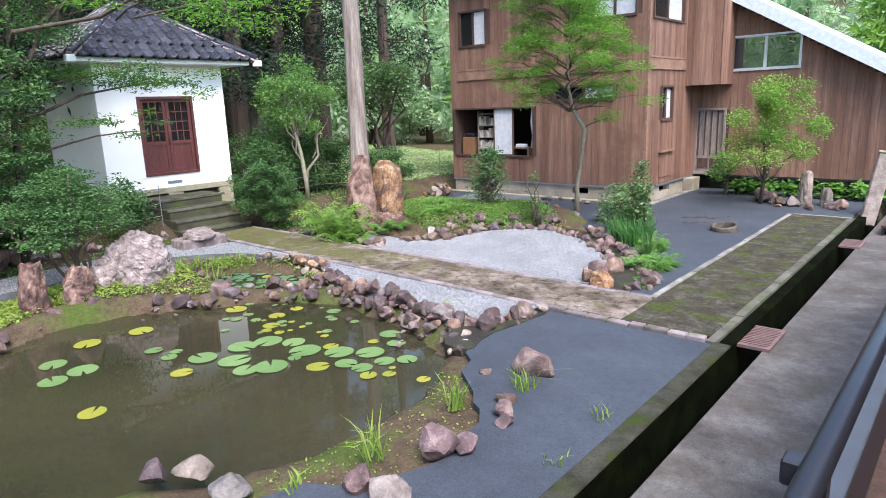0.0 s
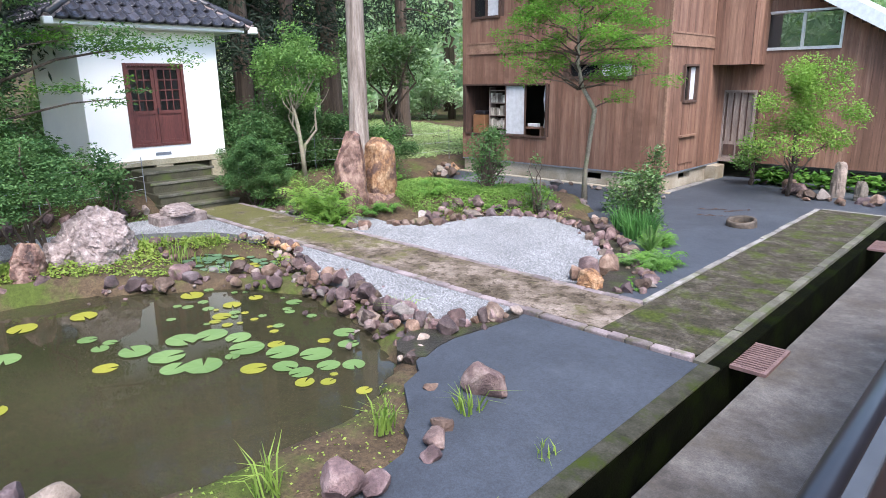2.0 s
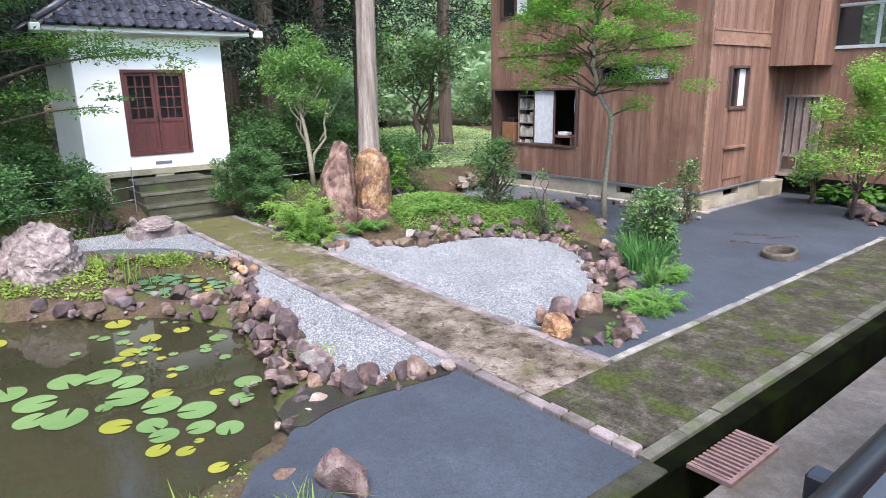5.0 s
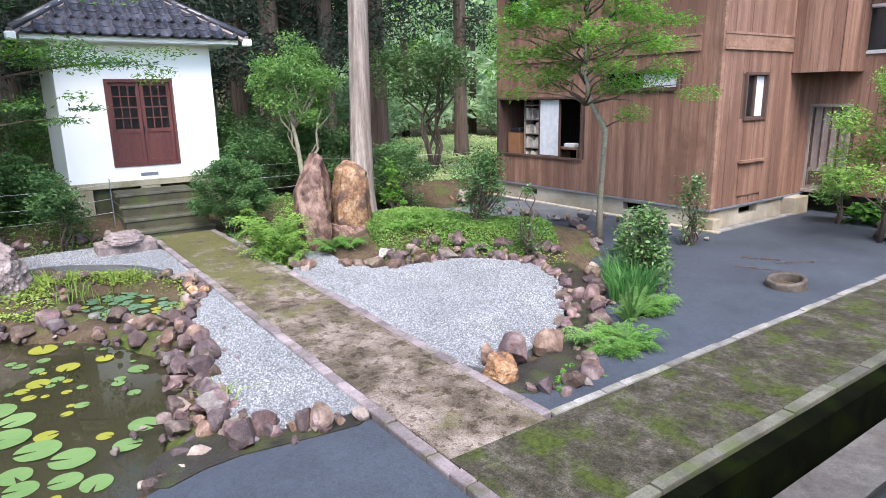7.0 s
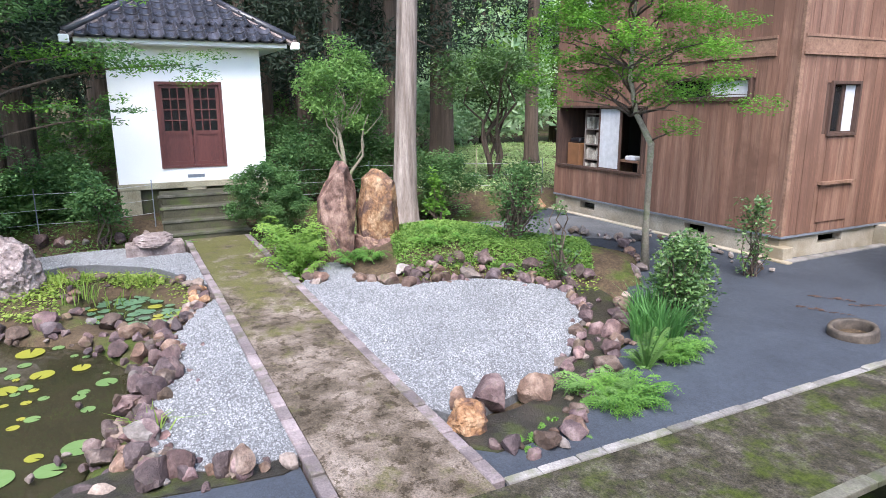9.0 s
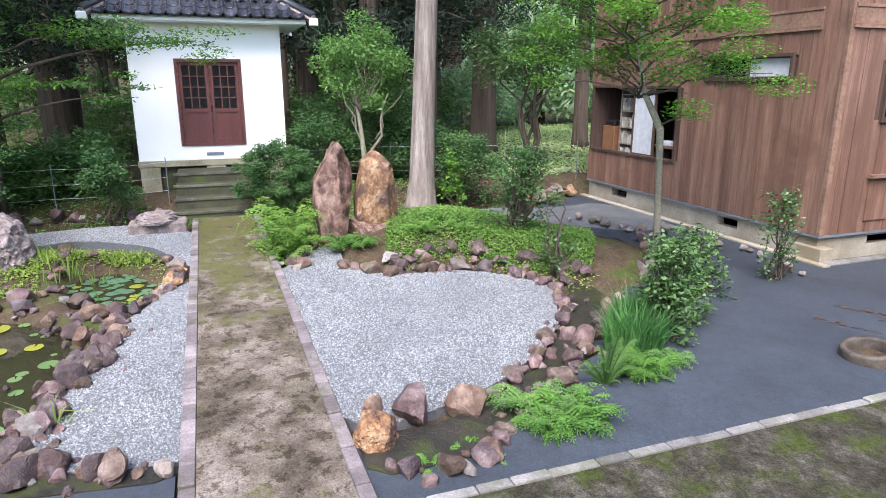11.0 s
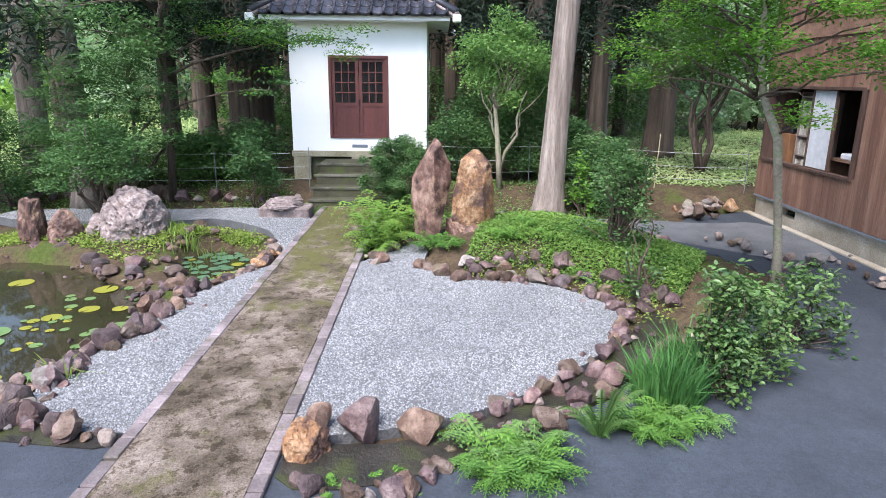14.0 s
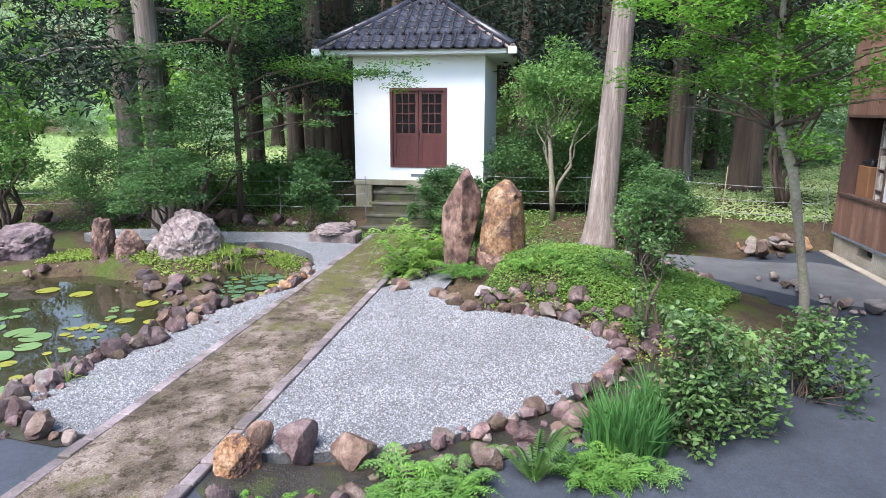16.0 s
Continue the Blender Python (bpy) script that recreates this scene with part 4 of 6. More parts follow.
        bmesh.ops.transform(bm, matrix=m, verts=bm.verts[-len(tile.vertices):])
    tagged(part("rear_tiles", bm, M_TILE, roof), kind="stuff")
    for k in range(4):
        a = Vector((SX, SY, az + 0.05))
        b = Vector((SX + half * (1 if k in (0, 3) else -1) * 1.02, SY + half * (1 if k < 2 else -1) * 1.02, ez + 0.07))
        ridge = part("hip_ridge", tube(bmesh.new(), [a, a.lerp(b, 0.5) - Vector((0, 0, 0.03)), b], [0.085, 0.085, 0.09], 8), M_TILE, e, smooth=True)
        part("ridge_mortar", tube(bmesh.new(), [a - Vector((0, 0, 0.07)), b - Vector((0, 0, 0.07))], [0.088, 0.092], 6), M_ROCK_G, ridge)
        part("corner_cap", boxed(b.x - 0.09, b.x + 0.09, b.y - 0.09, b.y + 0.09, ez - 0.13, ez + 0.02, bevel=0.02), M_PLASTER, e)
    bm = bmesh.new()
    bmesh.ops.create_uvsphere(bm, u_segments=12, v_segments=8, radius=0.2, matrix=Matrix.Translation((SX, SY, az + 0.2)))
    part("finial", bm, M_TILE, e, smooth=True)


shrine()


def steps():
    e = empty("shrine_steps", pose(-13.9, 7.55, 0), "mossy grey-green stone steps before the hall", "steps")
    for k, (x, z) in enumerate(((-13.2, 0.17), (-13.55, 0.38), (-13.9, 0.60), (-14.25, 0.80))):
        part("step", boxed(-15.05 + 13.9, x + 13.9, -0.82 + 0.02 * k, 0.82 - 0.02 * k, z - 0.25 if k else -0.1, z, bevel=0.02), M_STEP, e)
        part("nosing", boxed(x + 13.9 - 0.02, x + 13.9 + 0.02, -0.83, 0.83, z - 0.055, z + 0.006, bevel=0.008), M_KERB_MOSS, e)
    return e


steps()
sb = empty("stone_basin", pose(-12.2, 6.5, -0.06), "grey stone block with a flat rock lid beside the path", "basin")
part("block", boxed(-0.26, 0.26, -0.48, 0.48, 0, 0.3, bevel=0.025), M_ROCK_G, sb)


# ---- kerbs ----
def piece_mesh(name, mat, bevel=0.06):
    bm = bmesh.new()
    bmesh.ops.create_cube(bm, size=1)
    bmesh.ops.bevel(bm, geom=bm.edges[:], offset=bevel, segments=1, affect="EDGES")
    me = bpy.data.meshes.new(name)
    bm.to_mesh(me)
    bm.free()
    me.materials.append(mat)
    return me


BRICK, BLOCK, EDGE = piece_mesh("brick", M_KERB), piece_mesh("kerb_block", M_KERB_GREY, 0.04), piece_mesh("edge_block", M_KERB_MOSS, 0.04)
KERB = structure(new("kerb"), "purplish brick and grey stone kerb round the path")


def kerb_run(mesh, a, b, width, length, zf, seed):
    rng = random.Random(seed)
    a, b = Vector(a), Vector(b)
    run, yaw = (b - a).length, math.atan2(b.y - a.y, b.x - a.x)
    s = 0.0
    while s < run - 0.04:
        L = min(length * rng.uniform(0.75, 1.25), run - s)
        p = a.lerp(b, (s + L / 2) / run)
        ob = new(mesh.name, mesh)
        ob.parent = KERB
        ob.matrix_world = Matrix.Translation((p.x, p.y, zf(p.x) - 0.095 + rng.uniform(-0.008, 0.008))) @ Matrix.Rotation(yaw + rng.uniform(-0.012, 0.012), 4, "Z") @ Matrix.Diagonal((L - 0.008, width, 0.2, 1))
        s += L


kerb_run(BRICK, (-2.24, 7.11), (-12.95, 7.11), 0.115, 0.26, path_z, 1)
kerb_run(BRICK, (-3.36, 8.24), (-12.95, 8.24), 0.115, 0.26, path_z, 2)
kerb_run(BLOCK, (-3.36, 8.3), (-3.36, 15.98), 0.085, 0.34, lambda x: -0.004, 3)
kerb_run(EDGE, (-2.17, 7.06), (-2.17, 15.98), 0.11, 0.62, lambda x: -0.004, 4)
kerb_run(BLOCK, (-3.3, 16.04), (-2.16, 16.04), 0.09, 0.4, lambda x: -0.004, 5)


# ---- rocks ----
def rock_mesh(name, seed, mat, flat=1.0, cuts=13, detail=3, rough=0.11):
    rng = random.Random(seed)
    bm = bmesh.new()
    bmesh.ops.create_icosphere(bm, subdivisions=detail, radius=0.5)
    planes = [(Vector((rng.gauss(0, 1), rng.gauss(0, 1), rng.gauss(0, 1))).normalized(), rng.uniform(0.25, 0.4)) for _ in range(cuts)]
    off = Vector((rng.uniform(-50, 50),) * 3)
    for v in bm.verts:
        v.co *= 1 + rough * 2 * noise.noise(v.co * 2.2 + off)
        for n, d in planes:
            over = v.co.dot(n) - d
            if over > 0:
                v.co -= n * over * 0.92
        v.co += v.co.normalized() * rough * (0.4 * noise.noise(v.co * 5 + off) + 0.25 * noise.noise(v.co * 13 + off))
        v.co.z *= flat
    lo = min(v.co.z for v in bm.verts)
    for v in bm.verts:
        v.co.z -= lo
    me = bpy.data.meshes.new(name)
    bm.to_mesh(me)
    bm.free()
    me.materials.append(mat)
    me.shade_smooth()
    me.set_sharp_from_angle(angle=radians(30))
    return me


ROCKS = {k: [rock_mesh("border_stone", 11 * i + j, m, 0.8) for j in range(9)] for i, (k, m) in enumerate((("p", M_ROCK_P), ("b", M_ROCK_B), ("w", M_ROCK_W), ("o", M_ROCK_O)))}
LABEL = {"p": "purple-brown angular border stone", "b": "rust-brown angular border stone", "w": "pale whitish border stone", "o": "orange-brown broken border stone"}
rock_rng = random.Random(77)
RETAINING = structure(new("wall_retaining"), "low retaining wall of rounded field stones")
fillers = []


def stone(x, y, size, kind="p", z=None, tall=1.0, group="border stones", label="", yaw=None, sink=0.12):
    me = rock_rng.choice(ROCKS[kind])
    ob = new("border_stone", me)
    sx, sy = size * rock_rng.uniform(0.9, 1.25), size * rock_rng.uniform(0.75, 1.0)
    low = gz(x, y) if z is None else max(z, gravel_z(x) - 0.03) if z > -0.09 else z
    base = low - sink * size
    ob.matrix_world = Matrix.Translation((x, y, base)) @ Euler((rock_rng.uniform(-0.2, 0.2), rock_rng.uniform(-0.2, 0.2), rock_rng.uniform(0, 6.3) if yaw is None else yaw)).to_matrix().to_4x4() @ Matrix.Diagonal((sx, sy, size * tall * rock_rng.uniform(0.85, 1.15), 1))
    if group == "retaining":
        ob.name = "wall_stone"
        ob.parent = RETAINING
        return ob
    if group == "filler" or group in (PILE, RING) and (x < -8.3 or size < 0.16):
        fillers.append((kind, ob))
        return ob
    return tagged(ob, label or LABEL[kind], "stone", group)


def kind_of(mixture):
    return rock_rng.choices("pbwo", mixture)[0]


def stone_row(pts, size, spacing, mixture=(6, 3, 1, 0), jitter=0.06, z=None, group="border stones", tall=1.0, fill=True):
    size, spacing = size * {"retaining": 1.0, RING: 0.72, PILE: 0.66}.get(group, 0.84), spacing * {"retaining": 1.0, RING: 0.66, PILE: 0.56}.get(group, 0.7)
    for (x0, y0), (x1, y1) in zip(pts, pts[1:]):
        n = max(1, round(math.hypot(x1 - x0, y1 - y0) / spacing))
        for k in range(n):
            t = (k + rock_rng.uniform(0.2, 0.8)) / n
            s = size * rock_rng.choice((0.55, 0.75, 0.9, 1.0, 1.15, 1.45))
            stone(x0 + (x1 - x0) * t + rock_rng.gauss(0, jitter), y0 + (y1 - y0) * t + rock_rng.gauss(0, jitter), s, kind_of(mixture), z, tall, group)
            if fill and k % 2:
                stone(x0 + (x1 - x0) * t + rock_rng.gauss(0, jitter * 2.5), y0 + (y1 - y0) * t + rock_rng.gauss(0, jitter * 2.5), size * 0.5, kind_of(mixture), z, 1.0, "filler")


PILE, RING = "stones along the pond", "stones round the gravel bed"
# between pond and gravel
stone_row([(-4.32, 7.0), (-4.45, 6.5), (-4.62, 6.0)], 0.30, 0.2, (7, 3, 1, 0), 0.05, -0.07, PILE, 1.2)
stone_row([(-4.62, 6.0), (-5.1, 5.92), (-5.9, 6.05), (-6.7, 6.25), (-7.5, 6.25), (-8.1, 6.4)], 0.34, 0.22, (8, 1.5, 0.5, 0), 0.07, -0.08, PILE, 1.2)
stone_row([(-4.5, 5.45), (-5.1, 5.7), (-5.9, 5.9), (-6.8, 6.08), (-7.7, 6.05)], 0.30, 0.2, (7, 2, 1.2, 0), 0.09, -0.16, PILE)
stone_row([(-4.6, 5.65), (-5.4, 5.85), (-6.2, 6.0), (-7.2, 6.12), (-8.0, 6.1)], 0.26, 0.2, (7, 2, 1.5, 0), 0.09, -0.1, PILE, 1.1)
stone_row([(-4.35, 5.2), (-4.6, 5.8)], 0.26, 0.22, (3, 2, 4, 0), 0.05, -0.1, PILE)
stone_row([(-7.7, 5.98), (-8.2, 5.75), (-8.5, 5.3)], 0.42, 0.26, (9, 1, 0.5, 0), 0.08, -0.14, PILE)
stone_row([(-8.0, 6.15), (-8.4, 5.85), (-8.7, 5.6)], 0.36, 0.24, (8, 2, 1, 0), 0.08, -0.1, PILE)
stone_row([(-4.5, 6.2), (-5.2, 6.0), (-6.0, 6.12), (-6.9, 6.28), (-7.7, 6.35)], 0.26, 0.22, (7, 2, 1, 0), 0.07, -0.05, PILE)
# rim of the small lily pool
stone_row([(-8.1, 6.55), (-8.8, 6.85), (-9.5, 6.95), (-10.2, 6.7)], 0.26, 0.15, (1, 3, 6, 1.5), 0.05, -0.06, PILE)
stone_row([(-8.2, 6.4), (-8.8, 6.72), (-9.4, 6.8)], 0.24, 0.18, (2, 4, 5, 1), 0.05, -0.12, PILE)
stone_row([(-10.2, 6.7), (-10.8, 6.1), (-10.5, 5.3), (-9.6, 5.2), (-8.9, 5.3)], 0.26, 0.34, (4, 3, 1, 0), 0.08, None, PILE)
# west and south banks
for x, y, s, k in ((-8.85, 4.75, 0.34, "b"), (-9.1, 4.45, 0.36, "p"), (-9.35, 4.2, 0.3, "p"), (-9.75, 3.9, 0.3, "p"), (-9.9, 3.45, 0.42, "p"), (-9.95, 3.0, 0.34, "p"), (-9.5, 2.2, 0.3, "p"), (-9.0, 5.05, 0.4, "p"), (-8.75, 5.1, 0.34, "p"), (-9.6, 4.75, 0.3, "b"), (-9.95, 5.0, 0.26, "b"), (-10.1, 2.55, 0.3, "b")):
    stone(x, y, s, k, -0.12, 0.9, PILE)
stone_row([(-9.85, 3.6), (-9.85, 2.5), (-9.2, 1.7), (-8.8, 0.9)], 0.2, 0.17, (4, 4, 2, 0), 0.1, -0.14, PILE)
stone_row([(-8.6, 5.0), (-9.3, 4.1), (-9.85, 3.6)], 0.18, 0.16, (4, 4, 2, 0), 0.1, -0.14, PILE)
YARD = "loose stones in the yard"
stone(-3.32, 5.2, 0.37, "p", -0.05, 1.2, YARD, "squat pyramid-shaped purple stone with green algae")
stone(-3.75, 4.95, 0.2, "b", -0.05, 0.4, YARD, "flat reddish pebble on the grit")
for x, y, s, k in ((-3.05, 4.3, 0.26, "p"), (-3.18, 4.5, 0.24, "b"), (-2.95, 4.15, 0.2, "p"), (-3.1, 3.42, 0.36, "p"), (-2.93, 3.62, 0.26, "p"), (-2.98, 2.8, 0.36, "w"), (-3.25, 2.72, 0.3, "p"), (-3.98, 2.1, 0.36, "w"), (-4.42, 2.06, 0.32, "w"), (-4.62, 1.88, 0.3, "p")):
    stone(x, y, s, k, -0.07, 0.95, YARD)
# ring round the large gravel bed
stone(-4.5, 8.55, 0.3, "b", -0.05, 1.1, RING)
stone(-4.5, 8.85, 0.46, "p", -0.05, 1.05, RING)
stone(-4.45, 9.3, 0.46, "b", -0.05, 1.0, RING)
stone_row([(-4.55, 9.55), (-4.9, 10.1), (-5.5, 10.75)], 0.3, 0.17, (6, 2, 1.5, 0), 0.04, -0.06, RING)
stone_row([(-5.5, 10.75), (-6.2, 11.35), (-6.9, 11.65)], 0.3, 0.17, (6, 3, 1, 0), 0.05, -0.05, RING)
stone_row([(-6.9, 11.65), (-7.5, 11.5), (-8.15, 10.9), (-8.3, 10.2), (-8.35, 9.65), (-8.9, 9.25)], 0.3, 0.19, (7, 3, 0.6, 0), 0.04, -0.05, RING)
stone_row([(-7.1, 12.2), (-7.9, 11.8), (-8.55, 11.1), (-8.75, 10.3), (-8.85, 9.7)], 0.32, 0.2, (7, 3, 0.7, 0), 0.05, None, RING, 1.15)
stone_row([(-8.75, 9.1), (-9.0, 9.25)], 0.26, 0.15, (0, 1, 6, 1), 0.04, -0.06, RING)
stone_row([(-8.9, 8.42), (-9.6, 8.6), (-10.3, 8.95)], 0.28, 0.2, (3, 3, 2, 0), 0.05, -0.06, RING)
stone_row([(-10.9, 8.6), (-11.9, 8.6)], 0.26, 0.2, (3, 4, 1, 0), 0.06, None, RING)
stone_row([(-7.2, 11.95), (-7.8, 11.6), (-8.4, 11.0), (-8.55, 10.3), (-8.6, 9.7)], 0.28, 0.22, (6, 4, 0.8, 0), 0.05, None, RING, 1.1)
# outer side of the dry stream
stone_row([(-3.9, 8.42), (-3.65, 8.62), (-3.62, 9.0), (-3.8, 9.3)], 0.25, 0.2, (4, 4, 1, 0), 0.06, -0.06, RING)
stone_row([(-3.85, 9.35), (-4.2, 9.6), (-4.5, 10.2), (-4.95, 10.8)], 0.28, 0.19, (6, 3, 1.5, 0), 0.06, -0.06, RING)
stone_row([(-5.0, 10.8), (-5.7, 11.6), (-6.4, 12.1)], 0.3, 0.2, (5, 4, 0.6, 0), 0.05, -0.06, RING)
stone_row([(-7.1, 12.9), (-7.9, 13.9), (-9.0, 14.5)], 0.26, 0.26, (3, 5, 1, 0), 0.06, -0.06, RING)
for shift in (0.0, 0.35):
    stone_row([(-11.9 + shift, 10.2), (-11.7 + shift, 11.4), (-11.1 + shift, 12.5), (-10.4 + shift, 13.1)], 0.36, 0.26, (1, 1, 8, 0), 0.1, None, RING)
stone_row([(-9.0, 14.9), (-9.8, 14.6), (-10.8, 14.3)], 0.3, 0.26, (1, 1, 5, 0), 0.12, -0.06, RING)
stone_row([(-6.2, 15.2), (-7.4, 15.5), (-8.8, 15.6), (-9.6, 15.4)], 0.2, 0.4, (1, 1, 5, 0), 0.12, -0.06, RING)
stone_row([(-12.3, 14.4), (-13.1, 14.6), (-13.3, 15.6)], 0.5, 0.34, (0, 3, 5, 1), 0.1, 0.0, RING)
stone_row([(-12.7, 14.5), (-13.1, 15.2)], 0.42, 0.34, (0, 3, 5, 0), 0.1, 0.2, RING)
# by the far end of the walkway
stone_row([(-2.5, 17.4), (-3.2, 17.1), (-4.3, 17.6), (-4.6, 18.4)], 0.42, 0.3, (2, 4, 2, 0), 0.08, -0.06, "stones at the walkway end")
# low retaining wall left of the steps
WALL_ST = "retaining"
stone_row([(-13.5, 6.6), (-13.6, 5.0), (-13.7, 3.0), (-13.6, 0.5)], 0.32, 0.27, (3, 2, 3, 0), 0.02, 0.0, WALL_ST, 1.2, False)
stone_row([(-13.3, -0.5), (-12.9, -3.0)], 0.3, 0.3, (3, 3, 1, 0), 0.05, 0.0, WALL_ST, 1.0, False)


for kind, mat in (("p", M_SMALL_P), ("b", M_SMALL_B), ("w", M_SMALL_W), ("o", M_SMALL_O)):
    verts, tris, base = [], [], 0
    for ob in (o for k, o in fillers if k == kind):
        me = ob.data
        co = np.empty(len(me.vertices) * 3, np.float32)
        me.vertices.foreach_get("co", co)
        m = np.array(ob.matrix_basis)
        verts.append(co.reshape(-1, 3) @ m[:3, :3].T + m[:3, 3])
        ids = np.empty(len(me.loops), np.int32)
        me.loops.foreach_get("vertex_index", ids)
        tris.append(ids.reshape(-1, 3) + base)
        base += len(me.vertices)
        bpy.data.objects.remove(ob)
    if not verts:
        continue
    heap = mesh_np("small_stones", np.concatenate(verts), np.concatenate(tris), mat, None, True)
    heap.data.set_sharp_from_angle(angle=radians(30))
    tagged(heap, "small " + LABEL[kind].split(" ")[0] + " stones wedged along the beds and banks", "stones", "", "stuff")


def big_rock(name, label, x, y, z, w, d, h, seed, mat, yaw, lean=(0, 0), cuts=10, taper=0.0):
    rng = random.Random(seed)
    bm = bmesh.new()
    bmesh.ops.create_icosphere(bm, subdivisions=5, radius=0.5)
    planes = [(Vector((rng.gauss(0, 1), rng.gauss(0, 1), abs(rng.gauss(0, 0.45)))).normalized(), rng.uniform(0.37, 0.48)) for _ in range(cuts)]
    off = Vector((seed * 3.1, seed * 1.7, 0))
    for v in bm.verts:
        flat_r = math.hypot(v.co.x, v.co.y)
        grow = 0.5 / max(flat_r, 0.17)
        grow = 1 + (min(grow, 2.2) - 1) * (0.9 if v.co.z < 0 else 0.45)
        v.co.x, v.co.y = v.co.x * grow, v.co.y * grow
        v.co.z = max(-0.5, min(0.5, v.co.z * 1.2))
        for n, dd in planes:
            over = v.co.dot(n) - dd
            if over > 0:
                v.co -= n * over * 0.92
        k = 1 - taper * (v.co.z + 0.5)
        v.co.x, v.co.y = v.co.x * k, v.co.y * k
        v.co += v.co.normalized() * (0.09 * noise.noise(Vector((v.co.x * 3, v.co.y * 3, v.co.z * 1.3)) + off) + 0.05 * noise.noise(v.co * 8 + off) + 0.03 * noise.noise(v.co * 19 + off))
        v.co = Vector((v.co.x * w, v.co.y * d, (v.co.z + 0.46) * h))
        v.co.x += lean[0] * v.co.z
        v.co.y += lean[1] * v.co.z
    ob = ob_of(name, bm, mat, None, "", True)
    ob.data.set_sharp_from_angle(angle=radians(22))
    ob.matrix_world = pose(x, y, z, 0, 0, yaw)
    return tagged(ob, label, "rock")


def hewn_stone(name, label, x, y, z, w, d, h, yaw, planes, mat, seed, rough=0.016):
    """A broken block: a box cut by planes (normal, point in shares of the box), then worn."""
    bm = boxed(-w / 2, w / 2, -d / 2, d / 2, 0, h)
    for n, q in planes:
        cut = bmesh.ops.bisect_plane(bm, geom=bm.verts[:] + bm.edges[:] + bm.faces[:], plane_co=(q[0] * w, q[1] * d, q[2] * h), plane_no=n, clear_outer=True)
        rim = [g for g in cut["geom_cut"] if isinstance(g, bmesh.types.BMEdge)]
        if rim:
            bmesh.ops.contextual_create(bm, geom=rim)
    bmesh.ops.bevel(bm, geom=bm.edges[:], offset=0.012 * max(w, d), segments=1, affect="EDGES")
    bmesh.ops.triangulate(bm, faces=bm.faces[:])
    step = max(w, d, h) / 28
    for _ in range(5):
        long = [e for e in bm.edges if e.calc_length() > step]
        if not long:
            break
        bmesh.ops.subdivide_edges(bm, edges=long, cuts=1)
        bmesh.ops.triangulate(bm, faces=bm.faces[:])
    bmesh.ops.recalc_face_normals(bm, faces=bm.faces[:])
    bm.normal_update()
    off = Vector((seed * 2.3, seed * 4.1, seed))
    size = max(w, d, h)
    moves = []
    for v in bm.verts:
        q = v.co / size
        band = noise.noise(Vector((q.x * 5, q.y * 5 + q.z * 4, q.z * 3)) + off)
        deep = -0.5 * max(0.0, 1 - abs(band) / 0.07)
        moves.append(v.normal * rough * size * (noise.noise(q * 3.2 + off) + 0.5 * noise.noise(q * 9 + off) + 0.3 * noise.noise(q * 21 + off) + deep))
    for v, m in zip(bm.verts, moves):
        v.co += m
    ob = ob_of(name, bm, mat, None, "", True)
    ob.data.set_sharp_from_angle(angle=radians(20))
    ob.matrix_world = pose(x, y, z, 0, 0, yaw)
    return tagged(ob, label, "rock")


hewn_stone("standing_stone", "tall pointed reddish standing stone", -10.2, 9.32, 0.0, 0.5, 0.62, 1.7, 4, [((0, -0.86, 0.51), (0, -0.3, 0.76)), ((0, 0.88, 0.47), (0, 0.40, 0.84)), ((0, -0.995, -0.1), (0, -0.5, 0.45)), ((0, 0.97, -0.25), (0, 0.44, 0.5)), ((0.72, -0.69, 0.1), (0.38, -0.05, 0.5)), ((0.78, 0.61, 0.12), (0.4, 0.14, 0.5)), ((0.62, -0.1, 0.78), (0.2, 0.2, 0.93)), ((0.5, -0.8, 0.33), (0.3, -0.3, 0.62))], M_ROCK_R, 5)
hewn_stone("standing_stone", "blunt orange and brown standing stone", -10.15, 10.0, 0.38, 0.52, 0.68, 1.16, -4, [((0, -0.62, 0.78), (0, -0.3, 0.88)), ((0, 0.76, 0.65), (0, 0.28, 0.88)), ((0.7, 0.05, 0.71), (0.3, 0, 0.86)), ((0.82, -0.57, 0.05), (0.42, -0.26, 0.5)), ((0.72, 0.69, 0.05), (0.42, 0.27, 0.5)), ((0, -0.98, 0.18), (0, -0.47, 0.4)), ((0, 0.98, 0.12), (0, 0.47, 0.4)), ((0.97, 0.0, 0.22), (0.46, 0, 0.6))], M_ROCK_O, 9)
hewn_stone("border_stone", "broken bright orange-brown block by the path", -4.22, 8.47, -0.05, 0.34, 0.33, 0.25, 25, [((0.5, -0.3, 0.8), (0.2, 0, 0.8)), ((-0.4, 0.6, 0.7), (-0.2, 0.2, 0.85)), ((0.85, 0.5, 0.2), (0.35, 0.2, 0.5)), ((-0.6, -0.7, 0.35), (-0.3, -0.3, 0.5)), ((0.7, -0.65, 0.3), (0.3, -0.35, 0.4))], M_ROCK_O, 14, 0.06)
hewn_stone("base_stone", "dark red-brown block under the standing stone", -10.05, 10.0, -0.02, 0.74, 0.68, 0.46, 20, [((0.7, -0.3, 0.65), (0.3, 0, 0.8)), ((0.6, 0.7, 0.4), (0.3, 0.3, 0.5)), ((0.5, -0.8, 0.3), (0.3, -0.35, 0.4))], M_ROCK_R, 12, 0.03)
